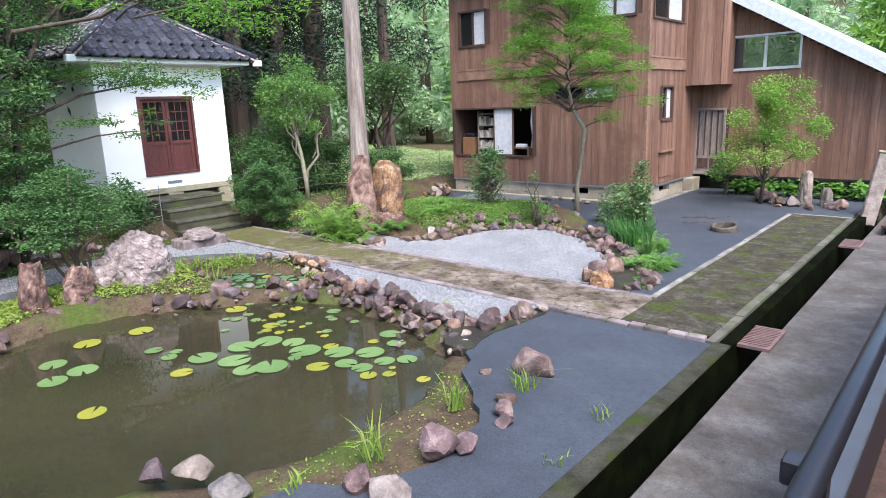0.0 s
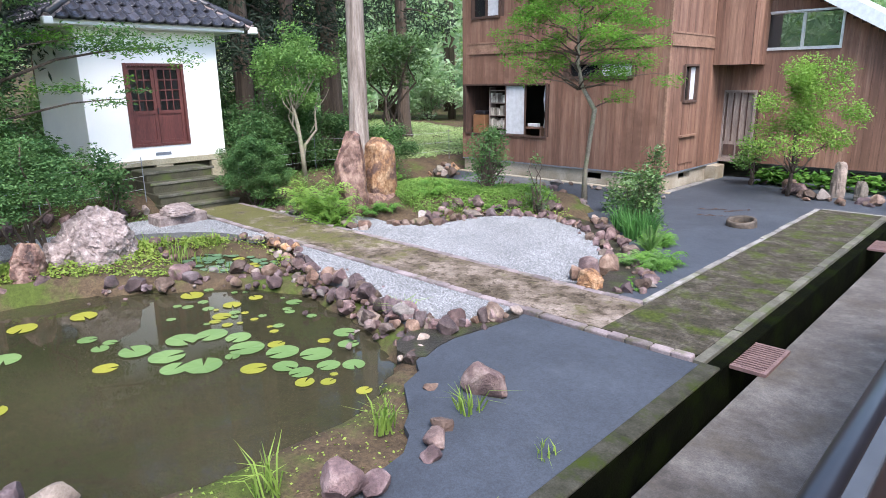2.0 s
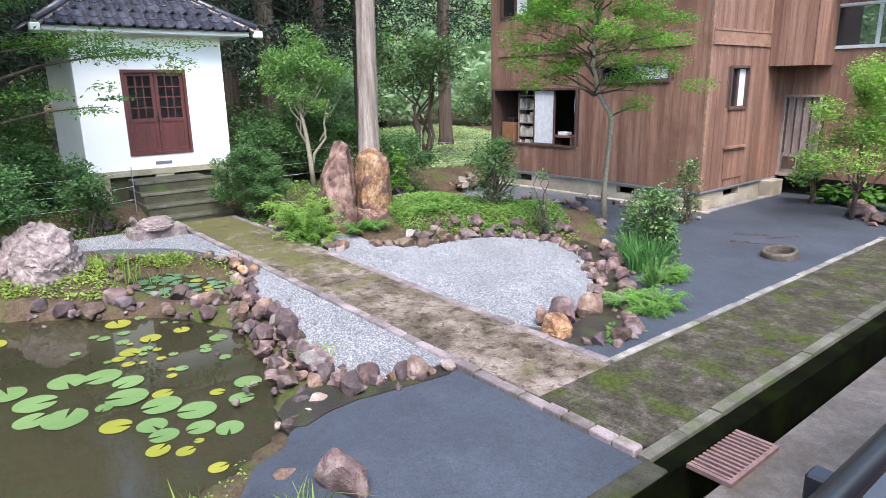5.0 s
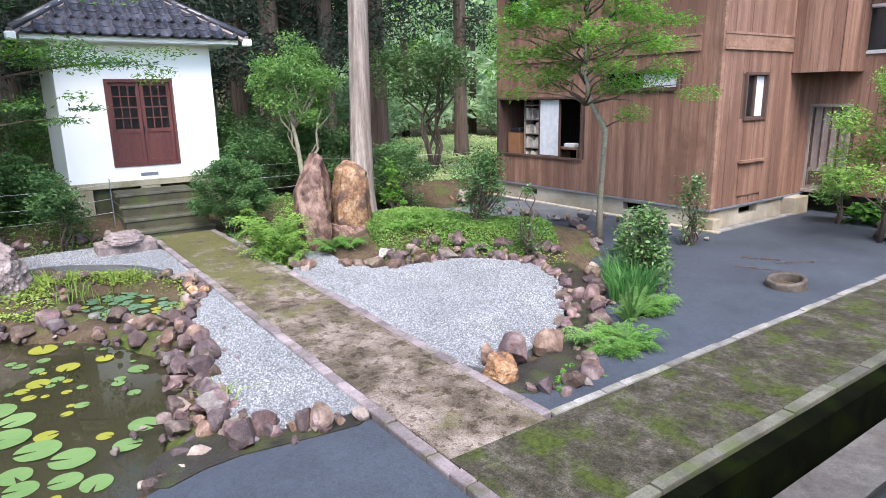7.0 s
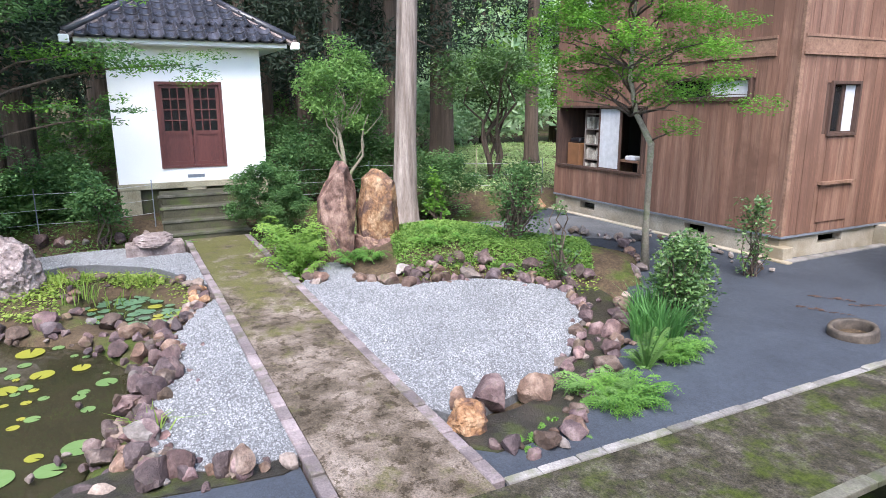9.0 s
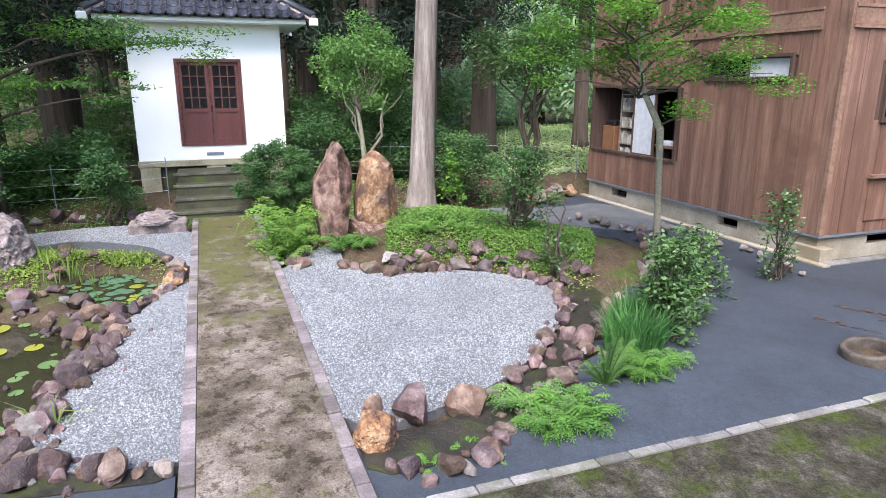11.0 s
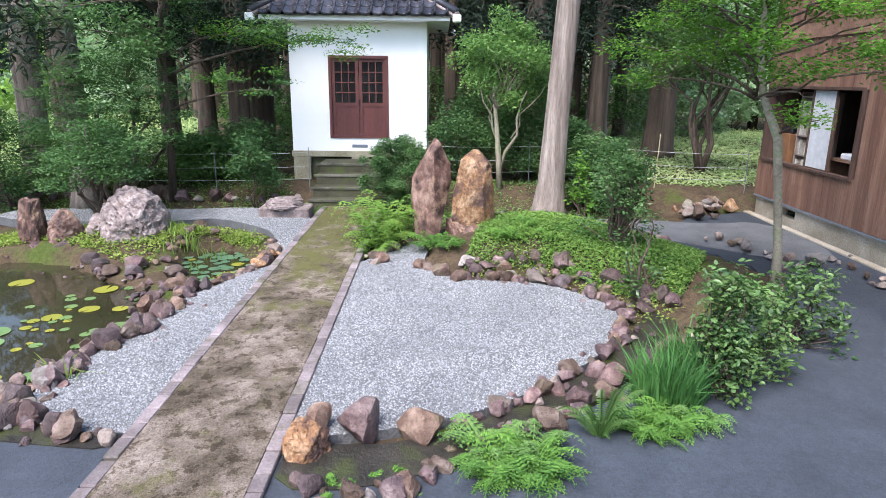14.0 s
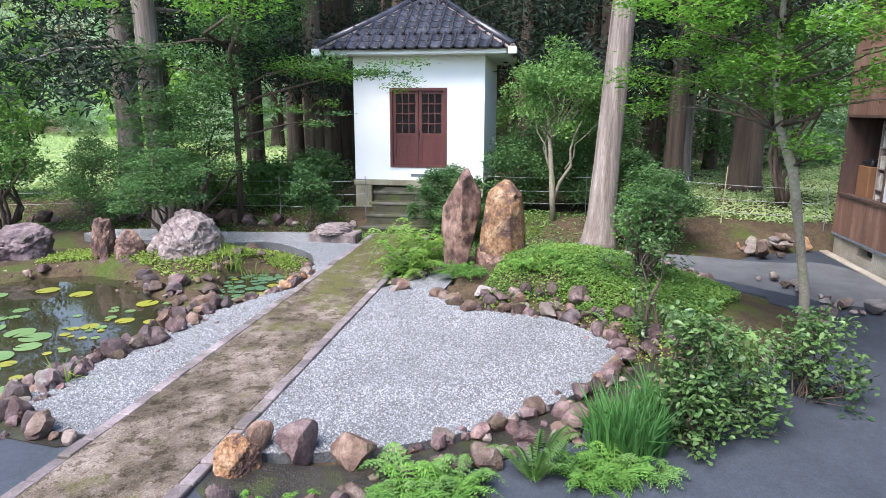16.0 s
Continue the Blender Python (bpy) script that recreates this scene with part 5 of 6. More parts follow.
hewn_stone("boulder", "pale purplish pitted boulder on the pond bank", -10.3, 4.45, 0.02, 0.85, 1.02, 0.92, 12, [((0, -0.86, 0.5), (0, -0.4, 0.6)), ((0, 0.62, 0.78), (0, 0.2, 0.86)), ((0, -0.3, 0.95), (0, -0.1, 0.95)), ((0.75, -0.1, 0.66), (0.3, 0, 0.65)), ((0.7, 0.7, 0.2), (0.35, 0.3, 0.4)), ((0, 0.95, 0.3), (0, 0.45, 0.4)), ((0.75, -0.65, 0.15), (0.35, -0.32, 0.4)), ((-0.8, 0, 0.6), (-0.3, 0, 0.7))], M_ROCK_G, 21, 0.07)
big_rock("stone_post", "upright brown stone post on the pond bank", -10.2, 2.85, 0.05, 0.36, 0.42, 0.66, 23, M_ROCK_R, 15, (0, 0), 8, 0.0)
big_rock("stone_post", "short rounded brown stone beside the post", -10.15, 3.42, 0.05, 0.42, 0.58, 0.5, 25, M_ROCK_R, 40, (0, 0), 8, 0.2)
big_rock("boulder", "small dark boulder beside the pitted rock", -10.35, 3.9, 0.05, 0.5, 0.5, 0.4, 27, M_ROCK_G, 40)
big_rock("boulder", "large rounded purple-brown boulder by the pond", -10.3, 1.1, -0.05, 0.8, 1.0, 0.62, 31, M_ROCK_P, 10)
big_rock("boulder", "low dark boulder by the gravel path", -9.9, 0.9, -0.1, 0.5, 0.6, 0.3, 33, M_ROCK_P, 60)
lid = big_rock("lid", "flat grey-green rock lid", 0.05, -0.02, 0.29, 0.6, 0.7, 0.17, 35, M_ROCK_G, 20)
lid.parent = sb
stone(-11.2, 5.2, 0.4, "b", -0.06, 0.8, "stones in the gravel", "brown rounded stone on the gravel path")
big_rock("stone_pillar", "square grey stone pillar among rocks", -3.45, 17.95, -0.08, 0.3, 0.3, 0.85, 41, M_ROCK_W, 5, (0, 0), 3)
big_rock("stone_pillar", "short grey stone pillar among rocks", -2.95, 17.75, -0.08, 0.26, 0.26, 0.5, 43, M_ROCK_W, 15, (0, 0), 3)

# clay ring and twigs on the grit
ring = empty("clay_ring", pose(-4.02, 13.52, -0.05, 7, -4, 20), "round brown clay well ring set in the grit", "well ring")
bm = bmesh.new()
prof = [(0.2, 0.0), (0.2, 0.13), (0.215, 0.15), (0.25, 0.15), (0.265, 0.12), (0.27, 0.0)]
rings = [[bm.verts.new((r * math.cos(a), r * math.sin(a), z)) for r, z in prof] for a in (2 * math.pi * k / 28 for k in range(28))]
for k in range(28):
    for j in range(len(prof) - 1):
        bm.faces.new((rings[k][j], rings[k][j + 1], rings[(k + 1) % 28][j + 1], rings[(k + 1) % 28][j]))
bmesh.ops.recalc_face_normals(bm, faces=bm.faces[:])
part("rim", bm, M_CERAMIC, ring, smooth=True)
bm = bmesh.new()
bmesh.ops.create_circle(bm, cap_ends=True, segments=24, radius=0.21, matrix=Matrix.Translation((0, 0, 0.02)))
part("soil_fill", bm, M_SOIL, ring)
for x, y, a in ((-4.75, 14.1, 25), (-5.0, 14.75, 35), (-4.55, 14.9, 60)):
    bm = bmesh.new()
    rng = random.Random(int(a))
    for k in range(16):
        p = Vector((rng.uniform(-0.35, 0.3), rng.uniform(-0.04, 0.04), 0.02))
        tube(bm, [p, p + Vector((rng.uniform(0.02, 0.05), rng.uniform(-0.03, 0.03), 0.012)), p + Vector((rng.uniform(0.06, 0.12), rng.uniform(-0.05, 0.05), 0.0))], [0.006, 0.005, 0.002], 5)
    tw = ob_of("dead_branch", bm, M_DARKWOOD)
    tw.matrix_world = pose(x, y, -0.045, 0, 0, a)
    tagged(tw, "thin dead branch lying on the grit", "branch")


# ---- gravel chips ----
def chips(poly, per_m2, size, z, rng, label):
    a = np.array(poly)
    lo, hi = a.min(0), a.max(0)
    n = int((hi[0] - lo[0]) * (hi[1] - lo[1]) * per_m2)
    p = rng.uniform(lo, hi, (n, 2))
    p = p[inside(p[:, 0], p[:, 1], poly) & ~((p[:, 1] > 7.05) & (p[:, 1] < 8.3))]
    n = len(p)
    s = size * rng.uniform(0.6, 1.3, (n, 1))
    c = np.column_stack([p, z + 0.85 * 0.09 * np.maximum(0, (-3.3 - p[:, 0]) / 9.65)])
    base = np.array([(1, 0, 0), (-0.5, 0.87, 0), (-0.5, -0.87, 0), (0, 0, 0.9)])
    ang = rng.uniform(0, 6.28, n)
    jig = base[None] + rng.normal(0, 0.18, (n, 4, 3))
    ca, sa = np.cos(ang)[:, None], np.sin(ang)[:, None]
    v = np.stack([jig[:, :, 0] * ca - jig[:, :, 1] * sa, jig[:, :, 0] * sa + jig[:, :, 1] * ca, jig[:, :, 2]], -1) * s[:, :, None] + c[:, None]
    i = np.arange(n)[:, None] * 4
    ob = mesh_np("gravel", v.reshape(-1, 3), np.concatenate([i + [0, 1, 3], i + [1, 2, 3], i + [2, 0, 3]], 1).reshape(-1, 3), M_CHIP)
    return tagged(ob, label, "gravel", "", "stuff")


chips(GRAVEL_A, 4600, 0.012, -0.018, np.random.default_rng(3), "pale grey crushed gravel chips beside the pond")
chips(GRAVEL_B, 4600, 0.012, -0.018, np.random.default_rng(4), "pale grey crushed gravel chips in the stone ring")


# ---- plants ----
def along_tube(bm, pts, r0, r1, segs=7):
    n = len(pts)
    return tube(bm, pts, [r0 + (r1 - r0) * k / (n - 1) for k in range(n)], segs)


def bent(a, b, sag, rng, n=5, wob=0.05):
    a, b = Vector(a), Vector(b)
    L = (b - a).length
    return [a.lerp(b, k / n) + Vector((rng.gauss(0, wob * L), rng.gauss(0, wob * L), sag * L * math.sin(math.pi * k / n))) if 0 < k < n else (a if k == 0 else b) for k in range(n + 1)]


def shrub(name, label, x, y, clumps, count, leaf, mat, seed, stems=5, category="shrub", z=None, flat=0.55, stem_r=0.02, bark=None, oval=False):
    """A bush: bent stems and a crown of many small leaves; clumps are relative to its foot."""
    rng = np.random.default_rng(seed)
    pr = random.Random(seed)
    e = empty(name, pose(x, y, gz(x, y) if z is None else z), label, category)
    bm = bmesh.new()
    for k in range(stems):
        c = clumps[k % len(clumps)]
        tip = (c[0] + pr.gauss(0, c[3] * 0.4), c[1] + pr.gauss(0, c[4] * 0.4), c[2] + c[5] * pr.uniform(-0.2, 0.5))
        along_tube(bm, bent((pr.gauss(0, 0.05), pr.gauss(0, 0.05), -0.05), tip, 0.06, pr), stem_r, stem_r * 0.3, 6)
    part("stem", bm, bark or M_BARK_D, e, smooth=True)
    leaves("foliage", cloud(rng, clumps, count), leaf[0], leaf[1], mat, e, rng, flat, 0.15, oval=oval)
    return e


def lumps(cx, cy, cz, rx, ry, rz, n, size, seed):
    """Small clumps spread over an ellipsoid's shell, so that its outline is uneven."""
    r = random.Random(seed)
    out = [(cx, cy, cz, rx * 0.7, ry * 0.7, rz * 0.7)]
    for _ in range(n):
        v = Vector((r.gauss(0, 1), r.gauss(0, 1), r.gauss(0, 1) + 0.2)).normalized() * r.uniform(0.6, 1.0)
        s = size * r.uniform(0.7, 1.3)
        out.append((cx + v.x * rx, cy + v.y * ry, cz + v.z * rz, s, s, s * 0.75))
    return out


def sprigs(spread, h, n, seed, size=0.13):
    r = random.Random(seed)
    out = []
    for k in range(n):
        a, t = r.uniform(0, 6.28), r.uniform(0.12, 1.0)
        d = spread * r.uniform(0.2, 1.0) * (1.15 - 0.5 * t)
        out.append((d * math.cos(a), d * math.sin(a), h * t, size * r.uniform(0.7, 1.3), size * r.uniform(0.7, 1.3), size * r.uniform(0.8, 1.6)))
    return out


def fern(x, y, size, fronds, seed, mat=None, z=None, label="fresh green fern with arching fronds", rise=1.0):
    rng = random.Random(seed)
    e = empty("fern", pose(x, y, (gz(x, y) if z is None else z) - 0.02), label, "fern", "ferns")
    for k in range(fronds):
        verts, tris = [], []
        a = 2 * math.pi * (k + rng.uniform(-0.3, 0.3)) / fronds
        L, up = size * rng.uniform(0.55, 1.15), rng.uniform(0.35, 1.0) * rise
        n = 34
        d = Vector((math.cos(a), math.sin(a), 0))
        s = Vector((-math.sin(a), math.cos(a), 0))
        spine = [Vector((d.x * L * t, d.y * L * t, L * up * math.sin(t * 2.1) * 0.75)) for t in (i / n for i in range(n + 1))]
        verts += spine
        for i in range(n):
            t = (i + 0.5) / n
            w = L * 0.17 * (math.sin(math.pi * min(1, t * 0.95 + 0.1))) ** 0.8
            for sg in (-1, 1):
                tip = spine[i].lerp(spine[i + 1], 0.5) + (s * sg + d * 0.5) * w * rng.uniform(0.85, 1.1) + Vector((0, 0, -w * rng.uniform(0.1, 0.4)))
                tris.append((i, i + 1, len(verts)))
                verts.append(tip)
        mesh_np("frond", np.array([tuple(v) for v in verts]), np.array(tris), mat or L_FERN, e)
    return e


def feather_fern(x, y, size, fronds, seed, mat=None, z=None, label="fresh green fern with finely divided fronds", rise=0.8, fan=(0, 6.28)):
    """A fern whose fronds carry leafy side branches."""
    rng = random.Random(seed)
    e = empty("fern", pose(x, y, (gz(x, y) if z is None else z) - 0.02), label, "fern", "ferns")
    for k in range(fronds):
        verts, tris = [], []
        a = fan[0] + (fan[1] - fan[0]) * (k + rng.uniform(-0.4, 0.4)) / fronds
        L, up = size * rng.uniform(0.6, 1.1), rng.uniform(0.35, 1.1) * rise
        d = Vector((math.cos(a), math.sin(a), 0))
        s = Vector((-math.sin(a), math.cos(a), 0))
        n, tilt = 11, rng.uniform(-0.9, 0.9)
        spine = [d * (L * t) + Vector((0, 0, L * up * math.sin(t * 2.5) * 0.75)) + s * (0.12 * L * tilt * t * t) for t in (i / n for i in range(n + 1))]
        for p in spine:
            verts += [p - s * 0.003, p + s * 0.003]
        for i in range(n):
            tris += [(2 * i, 2 * i + 1, 2 * i + 3), (2 * i, 2 * i + 3, 2 * i + 2)]
        for i in range(2, n + 1):
            t = i / n
            w = L * rng.uniform(0.27, 0.42) * (1 - t) ** 0.75 * min(1, t * 4) + 0.015
            for sg in (-1, 1):
                axis_ = (s * sg + d * 0.55 + Vector((0, 0, tilt * sg * 0.5 - 0.25))).normalized()
                side_ = (d - axis_ * d.dot(axis_)).normalized()
                m = 4
                for j in range(m):
                    u0, u1 = j / m, (j + 1) / m
                    drop = Vector((0, 0, -0.25 * w * u1 * u1))
                    r0, r1 = spine[i] + axis_ * (w * u0), spine[i] + axis_ * (w * u1)
                    half = (w * 0.34 + 0.009) * (1.05 - u0)
                    for q in (-1, 1):
                        b = len(verts)
                        verts += [r0 + drop, r1 + drop, r0.lerp(r1, 0.75) + side_ * (q * half * rng.uniform(0.45, 1.35)) + axis_ * (w * rng.uniform(-0.08, 0.1)) + drop + Vector((0, 0, rng.uniform(-0.012, 0.012)))]
                        tris.append((b, b + 1, b + 2))
        mesh_np("frond", np.array([tuple(v) for v in verts]), np.array(tris), mat or L_FERN, e)
    return e


def blades(name, label, x, y, rx, ry, count, height, width, mat, seed, lean=0.35, z=None, category="grass"):
    rng = np.random.default_rng(seed)
    e = empty(name, pose(x, y, (gz(x, y) if z is None else z) - 0.02), label, category)
    r, a = np.sqrt(rng.uniform(0, 1, count)), rng.uniform(0, 6.28, count)
    p = np.column_stack([rx * r * np.cos(a), ry * r * np.sin(a), np.zeros(count)])
    d = np.column_stack([rng.normal(0, lean, count) + 0.25 * np.cos(a) * r, rng.normal(0, lean, count) + 0.25 * np.sin(a) * r, np.zeros(count)])
    h = height * rng.uniform(0.55, 1.1, (count, 1))
    s = unit(np.column_stack([rng.normal(size=(count, 2)), np.zeros(count)])) * width * 0.5
    up = np.array([0, 0, 1.0])
    q1, q2 = p + d * h * 0.25 + up * h * 0.55, p + d * h * 0.95 + up * h * (1 - 0.35 * np.linalg.norm(d, axis=1, keepdims=True))
    v = np.stack([p - s, p + s, q1 - s * 0.9, q1 + s * 0.9, q2], 1).reshape(-1, 3)
    fans = 10 if category == "iris" else 1
    order = np.argsort(a) if fans > 1 else np.arange(count)
    v = v.reshape(count, 5, 3)
    for share in np.array_split(order, fans):
        i = np.arange(len(share))[:, None] * 5
        mesh_np("leaf_fan" if fans > 1 else "blade", v[share].reshape(-1, 3), np.concatenate([i + [0, 1, 3], i + [0, 3, 2], i + [2, 3, 4]], 1).reshape(-1, 3), mat, e)
    return e


def tree(name, label, path, radii, limbs, clumps, count, leaf, mat, bark, seed, flat=0.7, category="tree", segs=12, limb_bark=None):
    rng = np.random.default_rng(seed)
    e = empty(name, pose(*path[0]), label, category)
    o = Vector(path[0])
    part("trunk", tube(bmesh.new(), [Vector(p) - o for p in path], radii, segs), bark, e, smooth=True)
    pr = random.Random(seed)
    for a, b, r in limbs:
        part("limb", along_tube(bmesh.new(), bent(Vector(a) - o, Vector(b) - o, 0.06, pr), r, r * 0.25), limb_bark or bark, e, smooth=True)
    if count:
        pts = cloud(rng, clumps, count) - np.array(o)
        leaves("crown", pts, leaf[0], leaf[1], mat, e, rng, flat)
    return e


# maple beside the house
MAPLE = [(-7.45, 13.6, gz(-7.45, 13.6) - 0.1), (-7.4, 13.5, 0.7), (-7.2, 13.3, 1.4), (-7.0, 13.1, 2.05), (-7.25, 13.0, 2.5), (-7.35, 12.95, 3.0), (-7.35, 12.95, 3.8), (-7.25, 12.9, 4.7)]
mr = random.Random(12)
mc, ml = [], []
for k in range(46):
    a, t = k * 2.4 + mr.uniform(-0.5, 0.5), k / 46
    zc = 2.6 + 2.9 * t + mr.gauss(0, 0.1)
    reach = (2.15 - 1.35 * abs(t - 0.25)) * mr.uniform(0.55, 1.0)
    ca, sa = math.cos(a), math.sin(a)
    for share, wide in ((0.42, 0.3), (0.7, 0.4), (0.95, 0.34)):
        mc.append((-7.35 + reach * share * ca, 12.95 + reach * share * sa, zc + 0.32 * math.sin(share * 3) - 0.12 * share + mr.gauss(0, 0.08), wide * mr.uniform(0.6, 1.1), wide * mr.uniform(0.6, 1.1), mr.uniform(0.08, 0.16)))
    ml.append(((-7.33, 12.96, max(2.45, zc - 0.55)), (-7.35 + reach * 0.9 * ca, 12.95 + reach * 0.9 * sa, zc), 0.017))
mc += [(-6.55, 13.15, 2.25, 0.3, 0.22, 0.07)]
ml += [((-7.0, 13.1, 2.1), (-6.45, 13.2, 2.28), 0.016)]
tree("maple_tree", "young maple with layered bright green leaves", MAPLE, [0.085, 0.05, 0.045, 0.05, 0.04, 0.036, 0.027, 0.01], ml, mc, 36000, (0.065, 0.032), L_MAPLE, M_BARK_P, 12, 0.7, limb_bark=M_BARK_D)

# bright bushy tree by the wing
br = random.Random(5)
bc = [(-4.25 + br.gauss(0, 0.52) * (1.25 - 0.6 * h), 17.4 + br.gauss(0, 0.45) * (1.25 - 0.6 * h), 1.15 + 1.75 * h, 0.28, 0.28, 0.24) for h in (k / 33 for k in range(34))]
tree("maple_tree", "small bushy tree with fresh light green leaves", [(-4.35, 17.4, -0.1), (-4.3, 17.4, 0.8), (-4.35, 17.35, 1.6)], [0.05, 0.04, 0.02], [((-4.3, 17.4, 0.5), c[:3], 0.018) for c in bc[:12]], bc, 11000, (0.08, 0.034), L_LIGHT, M_BARK_D, 6, 0.5)
shrub("camellia_bush", "small dark leafy bush by the door", -5.6, 18.6, lumps(0, 0, 0.9, 0.4, 0.4, 0.5, 6, 0.2, 3), 900, (0.1, 0.05), L_MID, 31)
for k, x in enumerate((-5.3, -4.7, -3.9, -3.1, -2.4, -1.6, -0.6, 0.4)):
    shrub("butterbur_clump", "low clump of broad bright leaves under the wing", x, 19.0, [(0, 0, 0.25, 0.42, 0.25, 0.2)], 130, (0.2, 0.17), L_FERN, 60 + k, 3, "plant", -0.08, 0.7)

# pale-stemmed tree behind the standing stones
st = random.Random(8)
sc = lumps(-14.5, 10.9, 2.95, 1.05, 1.25, 1.0, 34, 0.3, 8)
tree("camellia_tree", "small tree with pale forked stems and glossy leaves", [(-14.1, 10.8, 0.2), (-14.1, 10.75, 0.9), (-14.15, 10.7, 1.6), (-14.3, 10.6, 2.5)], [0.07, 0.06, 0.05, 0.03], [((-14.1, 10.78, 0.7), (-14.0, 11.3, 2.4), 0.045), ((-14.12, 10.72, 1.3), (-14.3, 10.3, 2.6), 0.03), ((-14.1, 10.8, 0.9), (-14.2, 10.45, 2.3), 0.03), ((-14.05, 11.0, 1.4), (-14.1, 11.7, 2.5), 0.022)] + [((-14.2, 10.7, 2.0), c[:3], 0.02) for c in sc[1:9]], sc, 9000, (0.09, 0.042), L_MID, M_BARK_P, 9, 0.4)

# round clipped azalea beside the steps, and other bushes
shrub("azalea_bush", "dense round clipped bush beside the steps", -12.95, 8.66, lumps(0, 0, 0.9, 0.8, 0.82, 0.74, 80, 0.13, 4), 30000, (0.05, 0.026), L_DARK, 41, 7, flat=0.65)
shrub("rhododendron_bush", "loose grey-green bush on the island", -8.95, 12.0, sprigs(0.55, 1.3, 56, 5, 0.15), 3000, (0.07, 0.036), L_DARK, 42, 40)
shrub("yew_bush", "dark dense rounded bush beside the cedar trunk", -13.1, 12.75, lumps(0, 0, 0.85, 0.75, 0.75, 0.85, 44, 0.22, 6), 9500, (0.08, 0.035), L_DARK, 43, 5, flat=0.65)
shrub("laurel_bush", "slender shoots of bright yellow-green leaves", -12.45, 12.3, sprigs(0.25, 1.15, 16, 7, 0.12), 420, (0.1, 0.05), L_MAPLE, 44, 10, oval=True)
for k, (x, y, h, w) in enumerate(((-15.2, 9.9, 1.6, 0.9), (-15.3, 11.2, 1.9, 1.0), (-15.2, 12.2, 1.5, 0.8), (-16.5, 11.8, 2.4, 1.2))):
    shrub("yew_bush", "dark dense evergreen bush along the fence", x, y, lumps(0, 0, h * 0.55, w, w, h * 0.55, 18, 0.35, 70 + k), 6000, (0.1, 0.04), L_DARK, 70 + k, 4)
shrub("camellia_bush", "small camellia with upright twigs by the house", -7.5, 11.95, sprigs(0.32, 1.15, 16, 9, 0.09), 340, (0.07, 0.036), L_GLOSSY, 45, 14)
shrub("camellia_bush", "glossy camellia bush at the edge of the grit", -5.2, 11.93, sprigs(0.3, 1.15, 62, 10, 0.12), 2200, (0.066, 0.036), L_GLOSSY, 46, 36, oval=True, stem_r=0.012)
shrub("camellia_bush", "low glossy camellia bush behind the irises", -5.65, 12.4, sprigs(0.45, 0.85, 44, 17, 0.12), 1500, (0.066, 0.036), L_GLOSSY, 49, 20, oval=True, stem_r=0.012)
shrub("camellia_bush", "spreading glossy camellia bush on the grit", -6.3, 13.2, sprigs(0.48, 0.85, 44, 11, 0.12), 1250, (0.068, 0.037), L_GLOSSY, 47, 26, oval=True, stem_r=0.012)
shrub("camellia_bush", "young upright camellia near the house corner", -6.4, 14.75, sprigs(0.3, 1.3, 26, 12, 0.12), 700, (0.068, 0.037), L_GLOSSY, 48, 18, oval=True, stem_r=0.012)
blades("iris_clump", "tall dense clump of green iris blades", -5.02, 11.42, 0.26, 0.3, 330, 0.66, 0.022, L_IRIS, 51, 0.2, category="iris")
blades("iris_clump", "clump of green iris blades by the stream", -5.45, 11.8, 0.24, 0.26, 240, 0.66, 0.022, L_IRIS, 52, 0.2, category="iris")

# ferns
for k, (x, y, r, n) in enumerate(((-9.9, 8.46, 0.58, 20), (-10.35, 8.6, 0.68, 20), (-10.85, 8.72, 0.68, 18), (-9.6, 8.45, 0.45, 12), (-9.75, 9.3, 0.4, 12), (-9.55, 9.6, 0.42, 12), (-9.15, 8.95, 0.24, 9), (-9.2, 10.5, 0.42, 12), (-9.5, 10.9, 0.36, 11), (-9.1, 11.1, 0.3, 10), (-10.9, 11.4, 0.4, 11))):
    feather_fern(x, y, r * (1.2 if k < 3 else 1.0), n, 100 + k, L_LIGHT if k < 4 else None, rise=1.45 if k < 3 else 0.8)
for k, (x, y, r, n) in enumerate(((-4.2, 9.85, 0.42, 26), (-3.98, 10.1, 0.42, 26), (-3.95, 9.85, 0.34, 20), (-4.25, 10.15, 0.36, 18), (-4.62, 11.3, 0.36, 22), (-4.48, 11.1, 0.32, 18), (-4.65, 11.6, 0.3, 11), (-3.75, 8.75, 0.16, 8), (-3.95, 9.1, 0.14, 7), (-3.7, 9.25, 0.14, 7))):
    feather_fern(x, y, r, n, 120 + k, L_FERN if k % 3 else L_MID, -0.05)
fern(-4.45, 10.7, 0.36, 15, 140, L_MID, -0.05, "upright dark green sword fern by the stream", 1.7)
fern(-4.6, 10.85, 0.28, 11, 144, L_MID, -0.05, "small dark green sword fern by the stream", 1.2)
fern(-12.75, 6.95, 0.35, 7, 141, None, 0.0)
fern(-7.9, 11.55, 0.3, 8, 142, L_MID)
fern(-8.3, 11.3, 0.3, 8, 143)

# grass tufts in the yard and on the banks
for k, (x, y, n, h) in enumerate(((-3.2, 4.85, 26, 0.36), (-3.55, 4.2, 30, 0.42), (-3.5, 3.1, 22, 0.42), (-2.35, 4.75, 16, 0.18), (-2.3, 3.9, 12, 0.15), (-5.3, 6.05, 22, 0.34), (-3.65, 2.45, 18, 0.2), (-9.0, 5.7, 16, 0.3), (-9.9, 5.3, 40, 0.35), (-10.5, 6.1, 40, 0.3), (-10.1, 5.75, 14, 0.3), (-10.4, 5.2, 50, 0.3), (-7.2, 10.2, 14, 0.06))):
